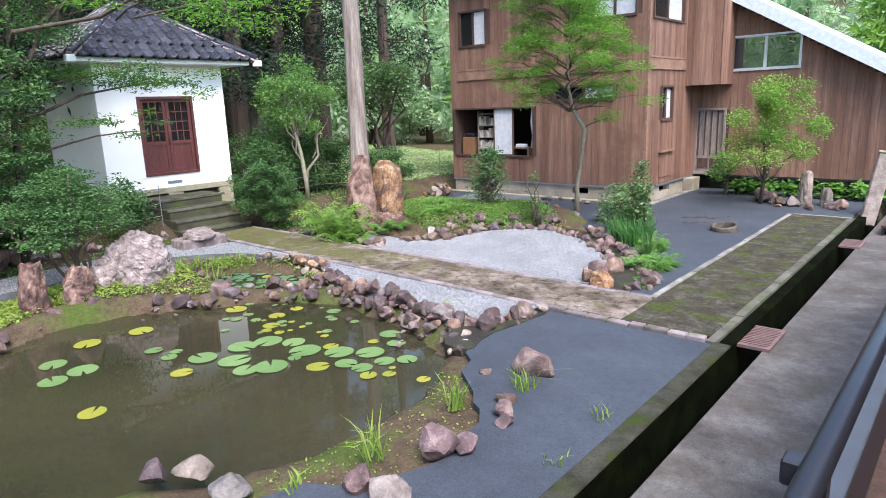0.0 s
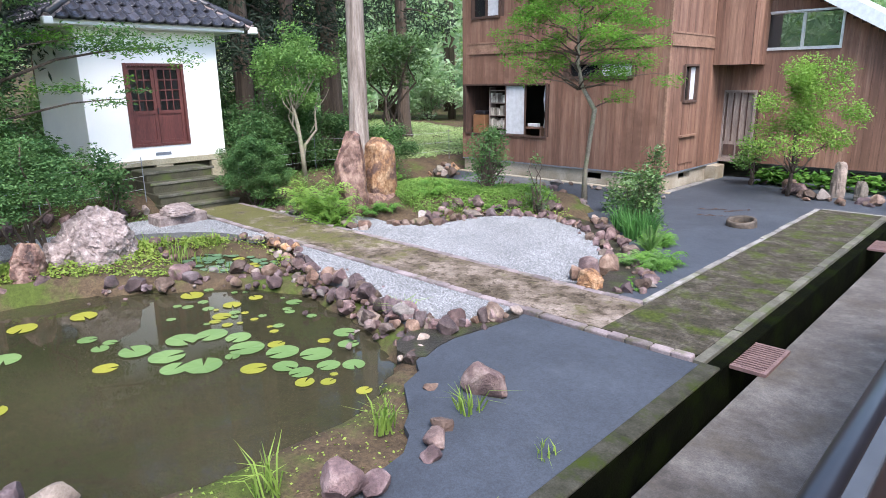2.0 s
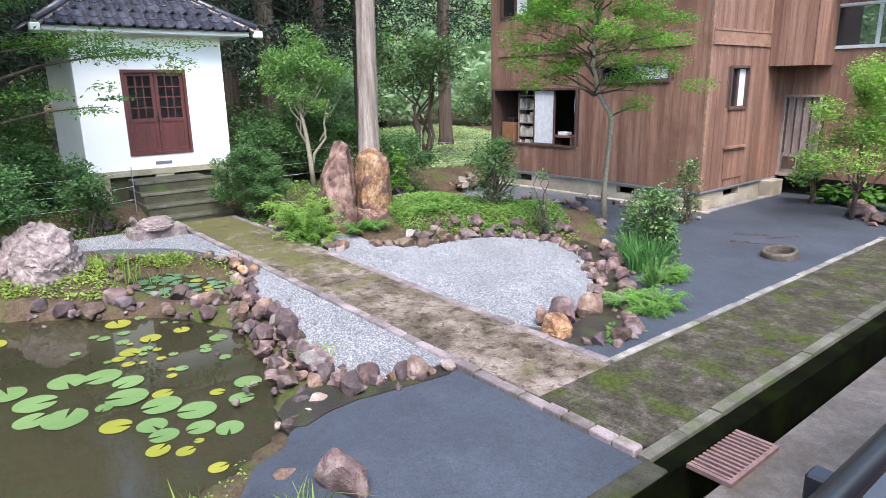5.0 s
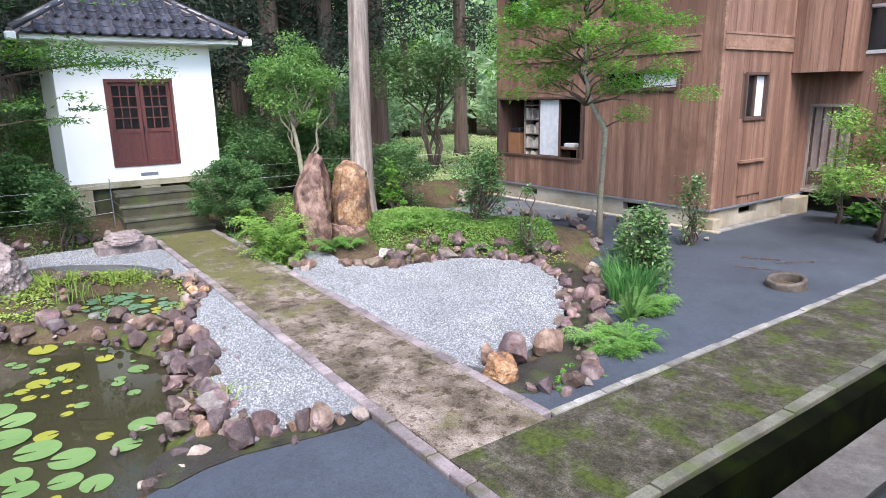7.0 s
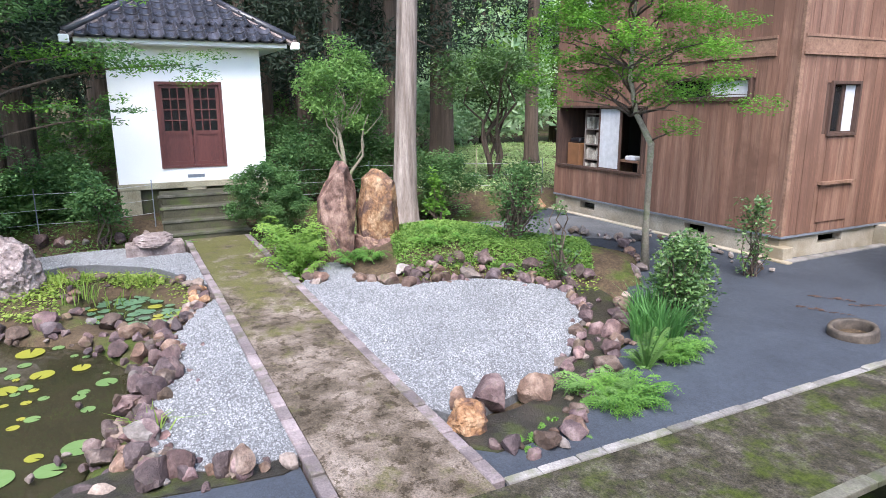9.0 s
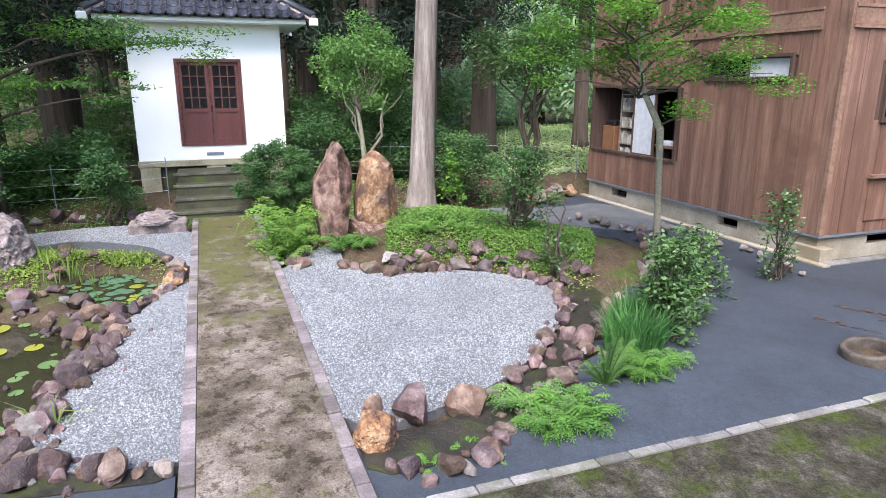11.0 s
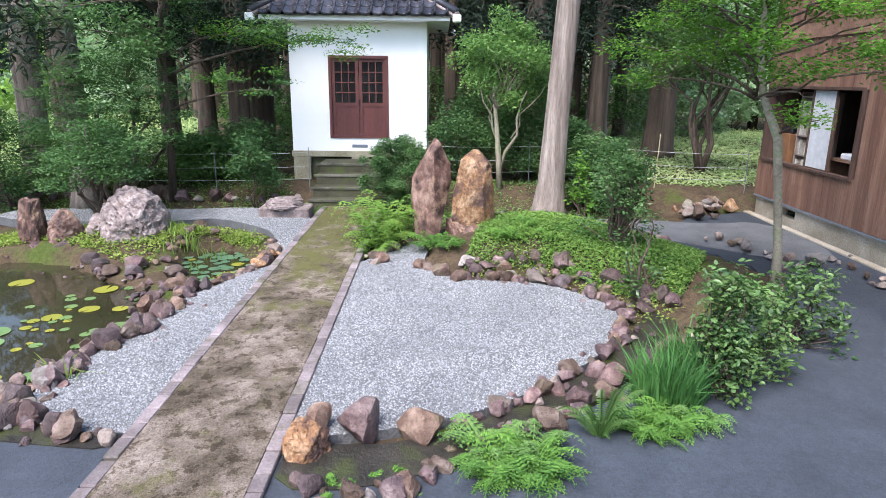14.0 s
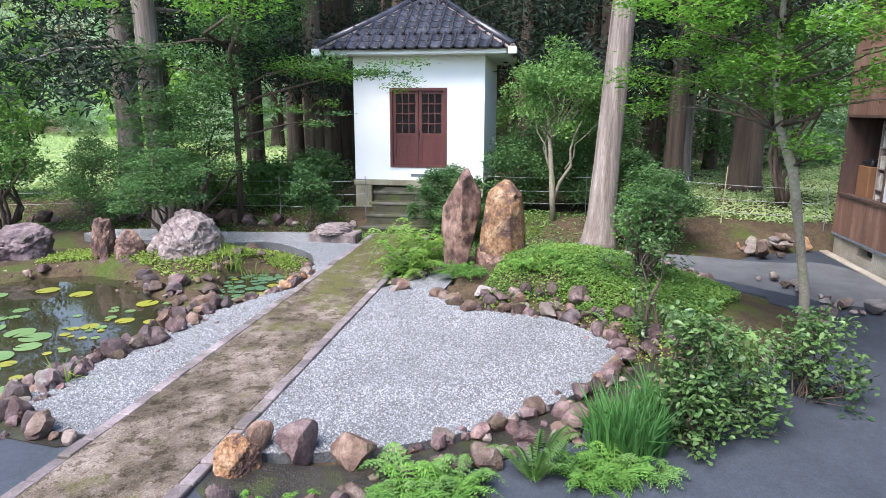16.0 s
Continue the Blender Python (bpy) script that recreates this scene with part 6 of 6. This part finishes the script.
    blades("grass_tuft", "thin arching green grass tuft", x, y, 0.1 if k < 7 else 0.3, 0.1 if k < 7 else 0.3, n, h, 0.016, L_GRASS, 150 + k, 0.45, max(gz(x, y), -0.2) if k > 6 else -0.05)


def cover(name, label, poly, per_m2, leaf, mat, seed, thick=0.08, avoid=()):
    rng = np.random.default_rng(seed)
    a = np.array(poly)
    lo, hi = a.min(0), a.max(0)
    p = rng.uniform(lo, hi, (int(np.prod(hi - lo) * per_m2), 2))
    keep = inside(p[:, 0], p[:, 1], poly)
    for q in avoid:
        keep &= ~inside(p[:, 0], p[:, 1], q)
    p = p[keep]
    patch = np.array([noise.noise(Vector((x * 1.3, y * 1.3, seed))) for x, y in p])
    p = p[patch > rng.uniform(-0.75, 0.1, len(p))]
    c = np.column_stack([p, ground_z(p[:, 0], p[:, 1]) + rng.uniform(0, thick, len(p))])
    return tagged(leaves(name, c, leaf[0], leaf[1], mat, None, rng, 0.6), label, "ground cover", "", "stuff")


ISLE_TOP = [(-8.7, 9.8), (-8.5, 11.0), (-7.4, 12.0), (-7.2, 12.3), (-7.9, 12.8), (-8.9, 13.3), (-10.0, 13.2), (-11.0, 11.8), (-10.6, 10.4), (-9.6, 10.0)]
cover("ground_cover", "bright green low ground cover on the island", ISLE_TOP, 6000, (0.045, 0.026), L_ISLE, 201, 0.13)
BANK = [(-8.9, 5.2), (-9.6, 4.1), (-10.1, 3.0), (-9.7, 1.8), (-10.8, 1.6), (-11.3, 3.2), (-11.4, 4.6), (-11.2, 5.9), (-10.7, 6.5), (-10.2, 6.5), (-10.6, 5.6), (-10.1, 5.1)]
cover("ground_cover", "yellow-green creeping ground cover on the pond bank", BANK, 2200, (0.05, 0.038), L_COVER, 202, 0.07, (LILY_POND, POND))
cover("ground_cover", "patchy grass and weeds before the fence", [(-12.7, 0), (-13.0, 6.4), (-15.0, 6.0), (-16, 2), (-16, -5), (-12, -5)], 330, (0.09, 0.03), L_MID, 203, 0.12)
cover("ground_cover", "patchy weeds among the stones and bushes", [(-11.2, 8.5), (-12.9, 8.4), (-14.6, 9.6), (-14.6, 13), (-12.2, 12.6), (-11.2, 11.5)], 420, (0.08, 0.03), L_MID, 204, 0.1)
# both lawns use the brightened grass, which makes up for the cedars' shadow
cover("lawn", "green grass beyond the fence, brightened with painted daylight", [(-15.5, 12), (-14.2, 15.5), (-14.2, 23), (-30, 28), (-30, 11)], 220, (0.15, 0.04), L_FIELD_LIT, 205, 0.1)
cover("lawn", "green grass in the clearing, brightened with painted daylight", [(-15, 3), (-15, -12), (-34, -30), (-60, -30), (-60, -14), (-24, 1)], 120, (0.26, 0.08), L_FIELD_LIT, 206, 0.12)
cover("ground_cover", "thin weeds on the muddy pond edge", [(-4.4, 4.9), (-3.7, 4.7), (-3.1, 4.0), (-3.0, 3.4), (-3.7, 2.3), (-4.1, 2.3), (-4.0, 3.3), (-3.95, 4.2)], 260, (0.03, 0.02), L_COVER, 207, 0.02)
for p_, s_ in (([(-7.0, 12.3), (-7.7, 11.7), (-8.5, 10.9), (-8.7, 9.8), (-8.4, 9.7), (-8.2, 10.7), (-7.2, 11.6), (-6.6, 11.8)], 208), ([(-8.3, 6.5), (-9.6, 6.9), (-10.6, 6.4), (-10.8, 5.4), (-10.2, 5.2), (-9.9, 6.2), (-8.6, 6.2)], 209)):
    cover("ground_cover", "mossy weeds between the border stones", p_, 900, (0.045, 0.028), L_COVER, s_, 0.14, (LILY_POND, GRAVEL_A, GRAVEL_B))


# ---- water lilies ----
def pad_mesh(seed, mat):
    rng = random.Random(seed)
    bm = bmesh.new()
    c = bm.verts.new((0, 0, 0.0))
    n = 22
    gap = 0.16
    rim = [bm.verts.new((0.5 * math.cos(a), 0.5 * math.sin(a) * 0.95, 0.012 + 0.018 * noise.noise(Vector((math.cos(a) * 2, math.sin(a) * 2, seed))))) for a in (gap + (2 * math.pi - 2 * gap) * k / n for k in range(n + 1))]
    for k in range(n):
        bm.faces.new((c, rim[k], rim[k + 1]))
    me = bpy.data.meshes.new("lily_pad")
    bm.to_mesh(me)
    bm.free()
    me.materials.append(mat)
    return me


PADS = [pad_mesh(k, L_PAD) for k in range(4)]
PADS_D = [pad_mesh(k + 20, L_PADD) for k in range(3)]
PADS_Y = [pad_mesh(k + 9, L_PADY) for k in range(2)]
pad_rng = random.Random(21)
placed = []


def pad(x, y, d, yellow=False, dark=False):
    if any(math.hypot(x - a, y - b) < (d + e) * 0.4 for a, b, e in placed):
        return
    placed.append((x, y, d))
    ob = new("lily_pad", pad_rng.choice(PADS_Y if yellow else PADS_D if dark else PADS))
    ob.matrix_world = Matrix.Translation((x, y, WATER_Z + 0.006 + pad_rng.uniform(0, 0.006))) @ Matrix.Rotation(pad_rng.uniform(0, 6.28), 4, "Z") @ Matrix.Diagonal((d, d, d, 1))
    tagged(ob, "yellowing lily pad floating on the pond" if yellow else "round green lily pad floating on the pond", "lily pad", "lily pads")


for x, y, d in [(-6.07, 3.92, 0.4), (-6.58, 3.76, 0.38), (-6.98, 3.58, 0.35), (-6.91, 4.08, 0.37), (-6.81, 4.39, 0.37), (-7.03, 3.88, 0.33), (-6.14, 4.46, 0.39), (-5.75, 4.67, 0.36), (-5.42, 4.49, 0.27), (-5.44, 4.89, 0.35), (-5.11, 4.81, 0.25), (-4.93, 5.0, 0.25), (-5.18, 4.52, 0.25), (-5.4, 5.3, 0.24), (-6.5, 4.56, 0.3), (-7.73, 3.34, 0.22), (-7.36, 3.35, 0.2), (-8.3, 2.38, 0.32), (-8.06, 2.33, 0.32), (-7.81, 2.53, 0.35), (-7.75, 2.19, 0.32), (-5.7, 5.49, 0.28), (-7.07, 5.7, 0.22), (-6.22, 3.68, 0.3)]:
    pad(x, y, d)
for x, y, d in [(-5.62, 4.24, 0.27), (-4.96, 4.41, 0.2), (-6.6, 4.42, 0.22), (-6.77, 3.2, 0.25), (-6.55, 2.14, 0.28), (-8.71, 2.93, 0.34), (-8.62, 3.59, 0.33), (-8.36, 4.9, 0.32), (-7.59, 5.08, 0.25), (-7.3, 4.78, 0.24), (-7.62, 5.45, 0.2), (-6.0, 4.75, 0.2), (-4.4, 4.7, 0.16), (-5.9, 3.95, 0.2)]:
    pad(x, y, d, True)
for k in range(46):
    x, y = -7.0 + pad_rng.gauss(0, 1.0), 5.0 + pad_rng.gauss(0, 0.5)
    if inside([x], [y], POND)[0]:
        pad(x, y, pad_rng.uniform(0.07, 0.18), pad_rng.random() < 0.35)
for k in range(420):
    x, y = -9.5 + pad_rng.gauss(0, 0.7), 6.05 + pad_rng.gauss(0, 0.35)
    if inside([x], [y], LILY_POND)[0]:
        pad(x, y, pad_rng.uniform(0.12, 0.22), pad_rng.random() < 0.08, True)


# ---- fence ----
def wire_fence(posts, heights, label):
    e = empty("wire_fence", pose(posts[0][0], posts[0][1], 0), label, "fence")
    o = Vector((posts[0][0], posts[0][1], 0))
    for x, y in posts:
        z = gz(x, y)
        part("post", tube(bmesh.new(), [Vector((x, y, z - 0.1)) - o, Vector((x, y, z + 0.95)) - o], [0.009, 0.009], 8), M_STEEL, e)
    for h in heights:
        bm = bmesh.new()
        pts = []
        for (x0, y0), (x1, y1) in zip(posts, posts[1:]):
            for k in range(5):
                t = k / 5
                x, y = x0 + (x1 - x0) * t, y0 + (y1 - y0) * t
                pts.append(Vector((x, y, gz(x0, y0) * (1 - t) + gz(x1, y1) * t + h - 0.03 * math.sin(math.pi * t))) - o)
        x, y = posts[-1]
        pts.append(Vector((x, y, gz(x, y) + h)) - o)
        part("wire", tube(bm, pts, [0.004] * len(pts), 6), M_WIRE, e)


wire_fence([(-13.95, 6.62), (-13.9, 4.6), (-13.9, 2.2), (-13.8, -0.5), (-13.5, -4.0)], (0.28, 0.55, 0.85), "thin wire fence on steel posts before the wood")
wire_fence([(-14.6, 9.2), (-14.6, 11.5), (-14.4, 13.6), (-14.0, 16.2)], (0.28, 0.55, 0.85), "thin wire fence on steel posts beside the house")
part_pole = ob_of("bamboo_stake", tube(bmesh.new(), [(0, 0, 0), (0.02, 0.03, 1.3)], [0.014, 0.01], 7), M_BAMBOO)
part_pole.matrix_world = pose(-14.3, 14.3, gz(-14.3, 14.3) - 0.1)
tagged(part_pole, "thin pale bamboo stake by the fence", "stake")

# ---- trees of the garden edge ----
tree("cedar_tree", "tall straight cedar with pale peeling bark", [(-12.95, 11.7, -0.15), (-12.95, 11.7, 0.12), (-12.97, 11.73, 0.6), (-13.05, 11.8, 2.0), (-13.2, 11.95, 4.5), (-13.4, 12.1, 8.0), (-13.6, 12.3, 15.0)], [0.46, 0.34, 0.275, 0.24, 0.225, 0.2, 0.12],
     [((-13.4, 12.1, 7.5 + k * 0.6), (-13.4 + 2.2 * math.cos(k * 2.4), 12.1 + 2.2 * math.sin(k * 2.4), 7.6 + k * 0.6), 0.05) for k in range(10)],
     [(-13.4 + 1.8 * math.cos(k * 2.4), 12.1 + 1.8 * math.sin(k * 2.4), 7.6 + k * 0.5, 0.9, 0.9, 0.4) for k in range(14)], 4500, (0.3, 0.06), L_DARK, M_BARK, 301, 0.3, segs=16)

lt = random.Random(31)
lc = [(-13.3 + lt.gauss(0, 0.9), 3.9 + lt.gauss(0, 1.3), 3.6 + lt.uniform(-0.5, 2.6), 0.55, 0.55, 0.2) for _ in range(34)]
lc += [(-13.5, 5.6, 3.35, 0.35, 0.6, 0.07), (-13.6, 6.5, 3.4, 0.35, 0.55, 0.06), (-13.65, 7.3, 3.35, 0.28, 0.5, 0.06), (-13.2, 5.2, 2.6, 0.4, 0.5, 0.07), (-13.1, 5.9, 2.35, 0.3, 0.35, 0.06), (-13.0, 6.3, 2.55, 0.25, 0.35, 0.05)]
ls = [(-13.45 + lt.gauss(0, 0.2), 4.8 + 3.1 * k / 15, 3.45 - 0.1 * k / 15 + lt.gauss(0, 0.12), 0.32, 0.36, 0.12) for k in range(16)]
ls += [(-13.1 + lt.gauss(0, 0.2), 4.6 + 1.9 * k / 5, 2.5 + lt.gauss(0, 0.15), 0.24, 0.28, 0.09) for k in range(5)]
ls += [(-11.8 + lt.gauss(0, 0.7), 4.6 + lt.gauss(0, 1.4), 5.2 + lt.uniform(-0.3, 1.0), 0.55, 0.55, 0.16) for _ in range(18)]
ls += [(-8.9 + lt.gauss(0, 0.75), 5.5 + lt.gauss(0, 0.95), 4.3 + lt.gauss(0, 0.16), 0.38, 0.38, 0.1) for _ in range(22)]
zel = tree("zelkova_tree", "spreading tree with drooping light green leaf sprays", [(-13.6, 3.75, 0.1), (-13.5, 3.85, 1.2), (-13.4, 3.9, 2.4), (-13.3, 3.95, 3.4), (-13.2, 4.1, 5.0)], [0.085, 0.07, 0.06, 0.045, 0.02],
     [((-13.45, 3.9, 2.6), (-13.65, 7.4, 3.4), 0.035), ((-13.5, 3.85, 1.9), (-13.1, 6.2, 2.4), 0.028), ((-13.3, 3.95, 3.3), (-11.6, 5.4, 5.4), 0.05), ((-13.3, 4.0, 3.8), (-8.3, 5.6, 4.35), 0.045), ((-11.0, 4.9, 4.2), (-8.6, 4.3, 4.3), 0.02), ((-10.6, 5.0, 4.2), (-9.0, 6.9, 4.3), 0.02)] + [((-13.3, 3.95, 2.8 + 0.1 * k), c[:3], 0.025) for k, c in enumerate(lc[:14])], lc, 14000, (0.1, 0.04), L_DARK, M_BARK_D, 302, 0.6)
zr = np.random.default_rng(309)
leaves("leaf_spray", cloud(zr, ls, 7000) - np.array((-13.6, 3.75, 0.1)), 0.1, 0.036, L_MAPLE, zel, zr, 0.65)

pads = [(0.1, -0.1, 1.05, 0.7, 0.75, 0.13), (0.0, 0.25, 1.4, 0.55, 0.6, 0.13), (-0.3, -0.5, 1.25, 0.55, 0.5, 0.12), (0.2, 0.4, 0.95, 0.5, 0.5, 0.12), (-0.1, 0, 1.72, 0.4, 0.42, 0.12), (0.3, -0.45, 0.8, 0.5, 0.45, 0.12), (-0.1, -0.2, 1.55, 0.5, 0.5, 0.1), (0.15, 0.1, 1.22, 0.65, 0.65, 0.1)]
shrub("cloud_pruned_tree", "small tree with layered fresh green leaves", -10.85, 3.7, pads, 9500, (0.062, 0.03), L_DARK, 303, 6, "tree", None, 0.7, 0.035)
shrub("cloud_pruned_tree", "tall dark evergreen with layered boughs by the fence", -13.0, 2.9, [(1.15 * math.cos(k * 2.4) * (1 - k / 30), 1.15 * math.sin(k * 2.4) * (1 - k / 30), 1.3 + 0.11 * k, 0.75, 0.75, 0.14) for k in range(17)], 15000, (0.085, 0.036), L_DARK, 310, 10, "tree", None, 0.7, 0.06)
shrub("clipped_bush", "rounded brownish-green clipped bush by the fence", -13.1, 0.7, lumps(0, 0, 1.15, 0.9, 0.9, 1.0, 50, 0.22, 27), 13000, (0.07, 0.03), L_DARK, 311, 6, flat=0.6)
shrub("broadleaf_tree", "leaning young tree with fresh broad leaves", -12.2, -1.1, [(0.5 * math.cos(k * 2.4), 0.7 * math.sin(k * 2.4), 1.2 + 0.2 * k, 0.6, 0.65, 0.2) for k in range(16)], 9000, (0.1, 0.055), L_MID, 312, 9, "tree", None, 0.6, 0.05)
shrub("holly_bush", "small bluish-green upright bush by the fence", -13.2, 5.6, lumps(0, 0, 1.0, 0.4, 0.4, 0.6, 10, 0.22, 15), 1900, (0.09, 0.045), L_DARK, 304, 4, bark=M_BARK_D)
for k, (x, y, h, w) in enumerate(((-14.9, 1.5, 1.2, 0.8), (-14.6, -3.6, 1.8, 1.0), (-15.2, 5.0, 1.2, 0.7), (-14.8, 4.0, 0.8, 0.6), (-13.6, -5.6, 2.4, 1.4))):
    shrub("evergreen_bush", "dense dark green bush before the wood", x, y, lumps(0, 0, h * 0.55, w, w, h * 0.5, 20, 0.42, 80 + k), 6500, (0.12, 0.05), L_DARK if k % 3 else L_MID, 80 + k, 5)
shrub("azalea_bush", "low bushy azalea with fine leaves", -14.6, 2.9, lumps(0, 0, 0.55, 0.7, 0.8, 0.45, 14, 0.25, 17), 2600, (0.07, 0.03), L_MID, 305, 5)
shrub("dogwood_tree", "wide small tree with grey-green leaves by the fence", -16.5, 16.2, lumps(0, 0, 3.0, 1.7, 1.9, 0.9, 22, 0.5, 19), 7000, (0.13, 0.06), L_GLOSSY, 306, 8, "tree", None, 0.5, 0.06)

# ---- the wood ----
def cedar(x, y, r, h, seed, low=5.0, bark=None, dense=3200):
    rng = random.Random(seed)
    z = gz(x, y)
    n = 16
    clumps, limbs = [], []
    for k in range(n):
        t = k / (n - 1)
        a, zc = k * 2.4 + rng.uniform(-0.4, 0.4), low + (h - low) * t
        reach = (2.9 - 1.9 * t) * rng.uniform(0.6, 1.0)
        clumps.append((x + reach * 0.75 * math.cos(a), y + reach * 0.75 * math.sin(a), z + zc - 0.3, reach * 0.6, reach * 0.6, 0.75))
        if k < 7:
            limbs.append(((x, y, z + zc + 0.2), (x + reach * math.cos(a), y + reach * math.sin(a), z + zc - 0.25), 0.05))
    return tree("cedar_tree", "tall cedar with a straight trunk and drooping boughs, canopy shade painted in", [(x, y, z - 0.1), (x, y, z + 0.3), (x + rng.gauss(0, 0.05), y, z + 1.2), (x + rng.gauss(0, 0.1), y + rng.gauss(0, 0.1), z + h * 0.5), (x, y, z + h)], [r * 1.5, r * 1.15, r, r * 0.8, r * 0.15], limbs, clumps, dense * 2, (0.24, 0.055), L_CEDAR_SHADED, bark or M_BARK, seed, 0.25, segs=14)


for k, (x, y, r) in enumerate(((-22.2, 14.8, 0.36), (-20.2, 16.3, 0.42), (-20.3, 20.2, 0.26), (-23.9, 11.0, 0.36), (-15.1, 0.1, 0.3), (-13.35, 2.05, 0.25), (-17.6, -0.6, 0.28), (-18.4, 1.9, 0.26), (-17.6, 4.1, 0.28), (-19.6, 3.9, 0.3), (-19.2, 12.2, 0.3))):
    tagged(cedar(x, y, r, 17, 400 + k, 3.7 if k > 3 else 5.0, M_BARK if k in (0, 4, 5) else M_BARK_D, 4200), group="cedars of the wood")
wr = random.Random(99)
count = 0
spots = []
while count < 44:
    x, y = wr.uniform(-44, -19.5), wr.uniform(-12, 21)
    yaw = math.degrees(math.atan2(-x, y - 5))
    if yaw < 63 and x > -40 or y < 1.8 + (x + 20) * 0.45:
        continue
    if any(math.hypot(x - a, y - b) < 2.0 for a, b in spots) or math.hypot(x + 16.6, y - 7.6) < 3.5:
        continue
    spots.append((x, y))
    tagged(cedar(x, y, wr.uniform(0.2, 0.36), wr.uniform(14, 20), 500 + count, wr.uniform(3.0, 5.5), M_BARK_D, 2600), group="cedars of the wood")
    count += 1
for k in range(16):
    x, y = wr.uniform(-27, -19.5), -7 + 26 * k / 15
    if math.hypot(x + 16.6, y - 7.6) < 3.4:
        continue
    h, w = wr.uniform(1.6, 3.2), wr.uniform(1.2, 1.9)
    if y < 2.4 + (x + 20) * 0.45 or math.degrees(math.atan2(-x, y - 5)) < 63:
        continue
    shrub("undergrowth_bush", "shaded bush under the cedars", x, y, lumps(0, 0, h * 0.5, w, w, h * 0.5, 14, 0.5, 600 + k), 3000, (0.16, 0.07), L_MID if k % 2 else L_DARK, 600 + k, 4)


for k, (x, y, h) in enumerate(((-27.0, 18.5, 3.2), (-29.0, 21.0, 4.0), (-31.0, 23.5, 3.4), (-30.0, 26.5, 4.2), (-28.0, 29.5, 3.6), (-26.0, 33.0, 4.5), (-38.0, -10.0, 3.5), (-40.0, -14.5, 4.2), (-41.0, -19.0, 3.6), (-42.0, -24.0, 4.4), (-38.0, -28.5, 4.0))):
    # the pale leaf colour carries the haze over the field
    shrub("hedge_tree", "grey-green leafy bush at the edge of the field, paled for haze", x, y, lumps(0, 0, h * 0.5, 1.7, 1.9, h * 0.5, 26, 0.6, 640 + k), 5200, (0.22, 0.1), L_HILL_HAZED, 640 + k, 6)


def hill_tree(x, y, h, w, seed, mat):
    rng = random.Random(seed)
    z = gz(x, y)
    clumps = []
    for k in range(16):
        t = k / 15
        a, reach = k * 2.4, w * (1.05 - t) * rng.uniform(0.5, 1.0)
        clumps.append((x + reach * math.cos(a), y + reach * math.sin(a), z + h * (0.1 + 0.9 * t), w * 0.45 * (1.1 - 0.7 * t), w * 0.45 * (1.1 - 0.7 * t), h * 0.06))
    return tagged(tree("hillside_tree", "light or dark green conical far tree, haze and shade put into most leaves", [(x, y, z - 0.2), (x, y, z + h * 0.9)], [0.25, 0.05], [], clumps, 1500, (0.75, 0.22), mat, M_BARK_D, seed, 0.2, segs=6), group="hillside trees")


n = 0
for ring, (rad, step) in enumerate(((38, 4.2), (47, 4.6), (58, 5.5), (72, 6.5), (100, 8.0), (130, 9.0), (160, 11.0))):
    yaw = 8.0
    while yaw < 165:
        if not (62 < yaw < 108 and ring < 2):
            a = radians(yaw + wr.uniform(-1, 1))
            rr = rad * wr.uniform(0.95, 1.06)
            x, y = -rr * math.sin(a), 5 + rr * math.cos(a)
            if yaw > 117 and ring < 2:
                yaw += step / rad * 57.3
                continue
            tall = 9.0 if yaw > 117 and ring < 4 else wr.uniform(11, 18) + ring * 1.5
            # trees behind the wood get the shade-dark needles, most others the hazed leaves
            hill_tree(x, y, tall, wr.uniform(2.6, 3.8) * (1 if ring < 4 else 1.9), 700 + n, L_CEDAR_SHADED if 66 < yaw < 106 and ring < 4 else L_HILL_HAZED if (n * 7) % 5 else L_LIGHT)
            n += 1
        yaw += step / rad * 57.3
# unseen dark trees added behind the camera, not part of the hillside
for k in range(10):
    a = radians(-160 + k * 16)
    x, y = -34 * math.sin(a), 5 + 34 * math.cos(a)
    hill_tree(x, y, 9, 4, 900 + k, L_CEDAR_SHADED)


# terrace steps and the leaning pillar past the drain
ts = empty("terrace_steps", pose(-1.5, 15.2, -0.1), "dark stained wooden steps up from the terrace", "steps")
for k in range(4):
    part("tread", boxed(0.3 * k, 0.3 * k + 0.34, -0.4, 0.45, 0.16 + 0.2 * k, 0.2 + 0.2 * k, bevel=0.006), M_DARKWOOD, ts)
    part("riser", boxed(0.3 * k + 0.02, 0.3 * k + 0.05, -0.38, 0.43, 0.2 * k, 0.16 + 0.2 * k), M_BLACK, ts)
lp = empty("leaning_pillar", pose(-1.95, 16.7, -0.1, -4, 9, 10), "leaning grey stone pillar with a thin pipe on top", "pillar")
part("shaft", boxed(-0.15, 0.15, -0.13, 0.13, -0.15, 1.45, bevel=0.03), M_ROCK_W, lp)
part("cap", boxed(-0.17, 0.17, -0.15, 0.15, 1.45, 1.5, bevel=0.012), M_PLINTH, lp)
part("pipe", tube(bmesh.new(), [(0.03, 0, 1.5), (0.06, 0, 2.2)], [0.025, 0.025], 10), M_WIRE, lp, smooth=True)
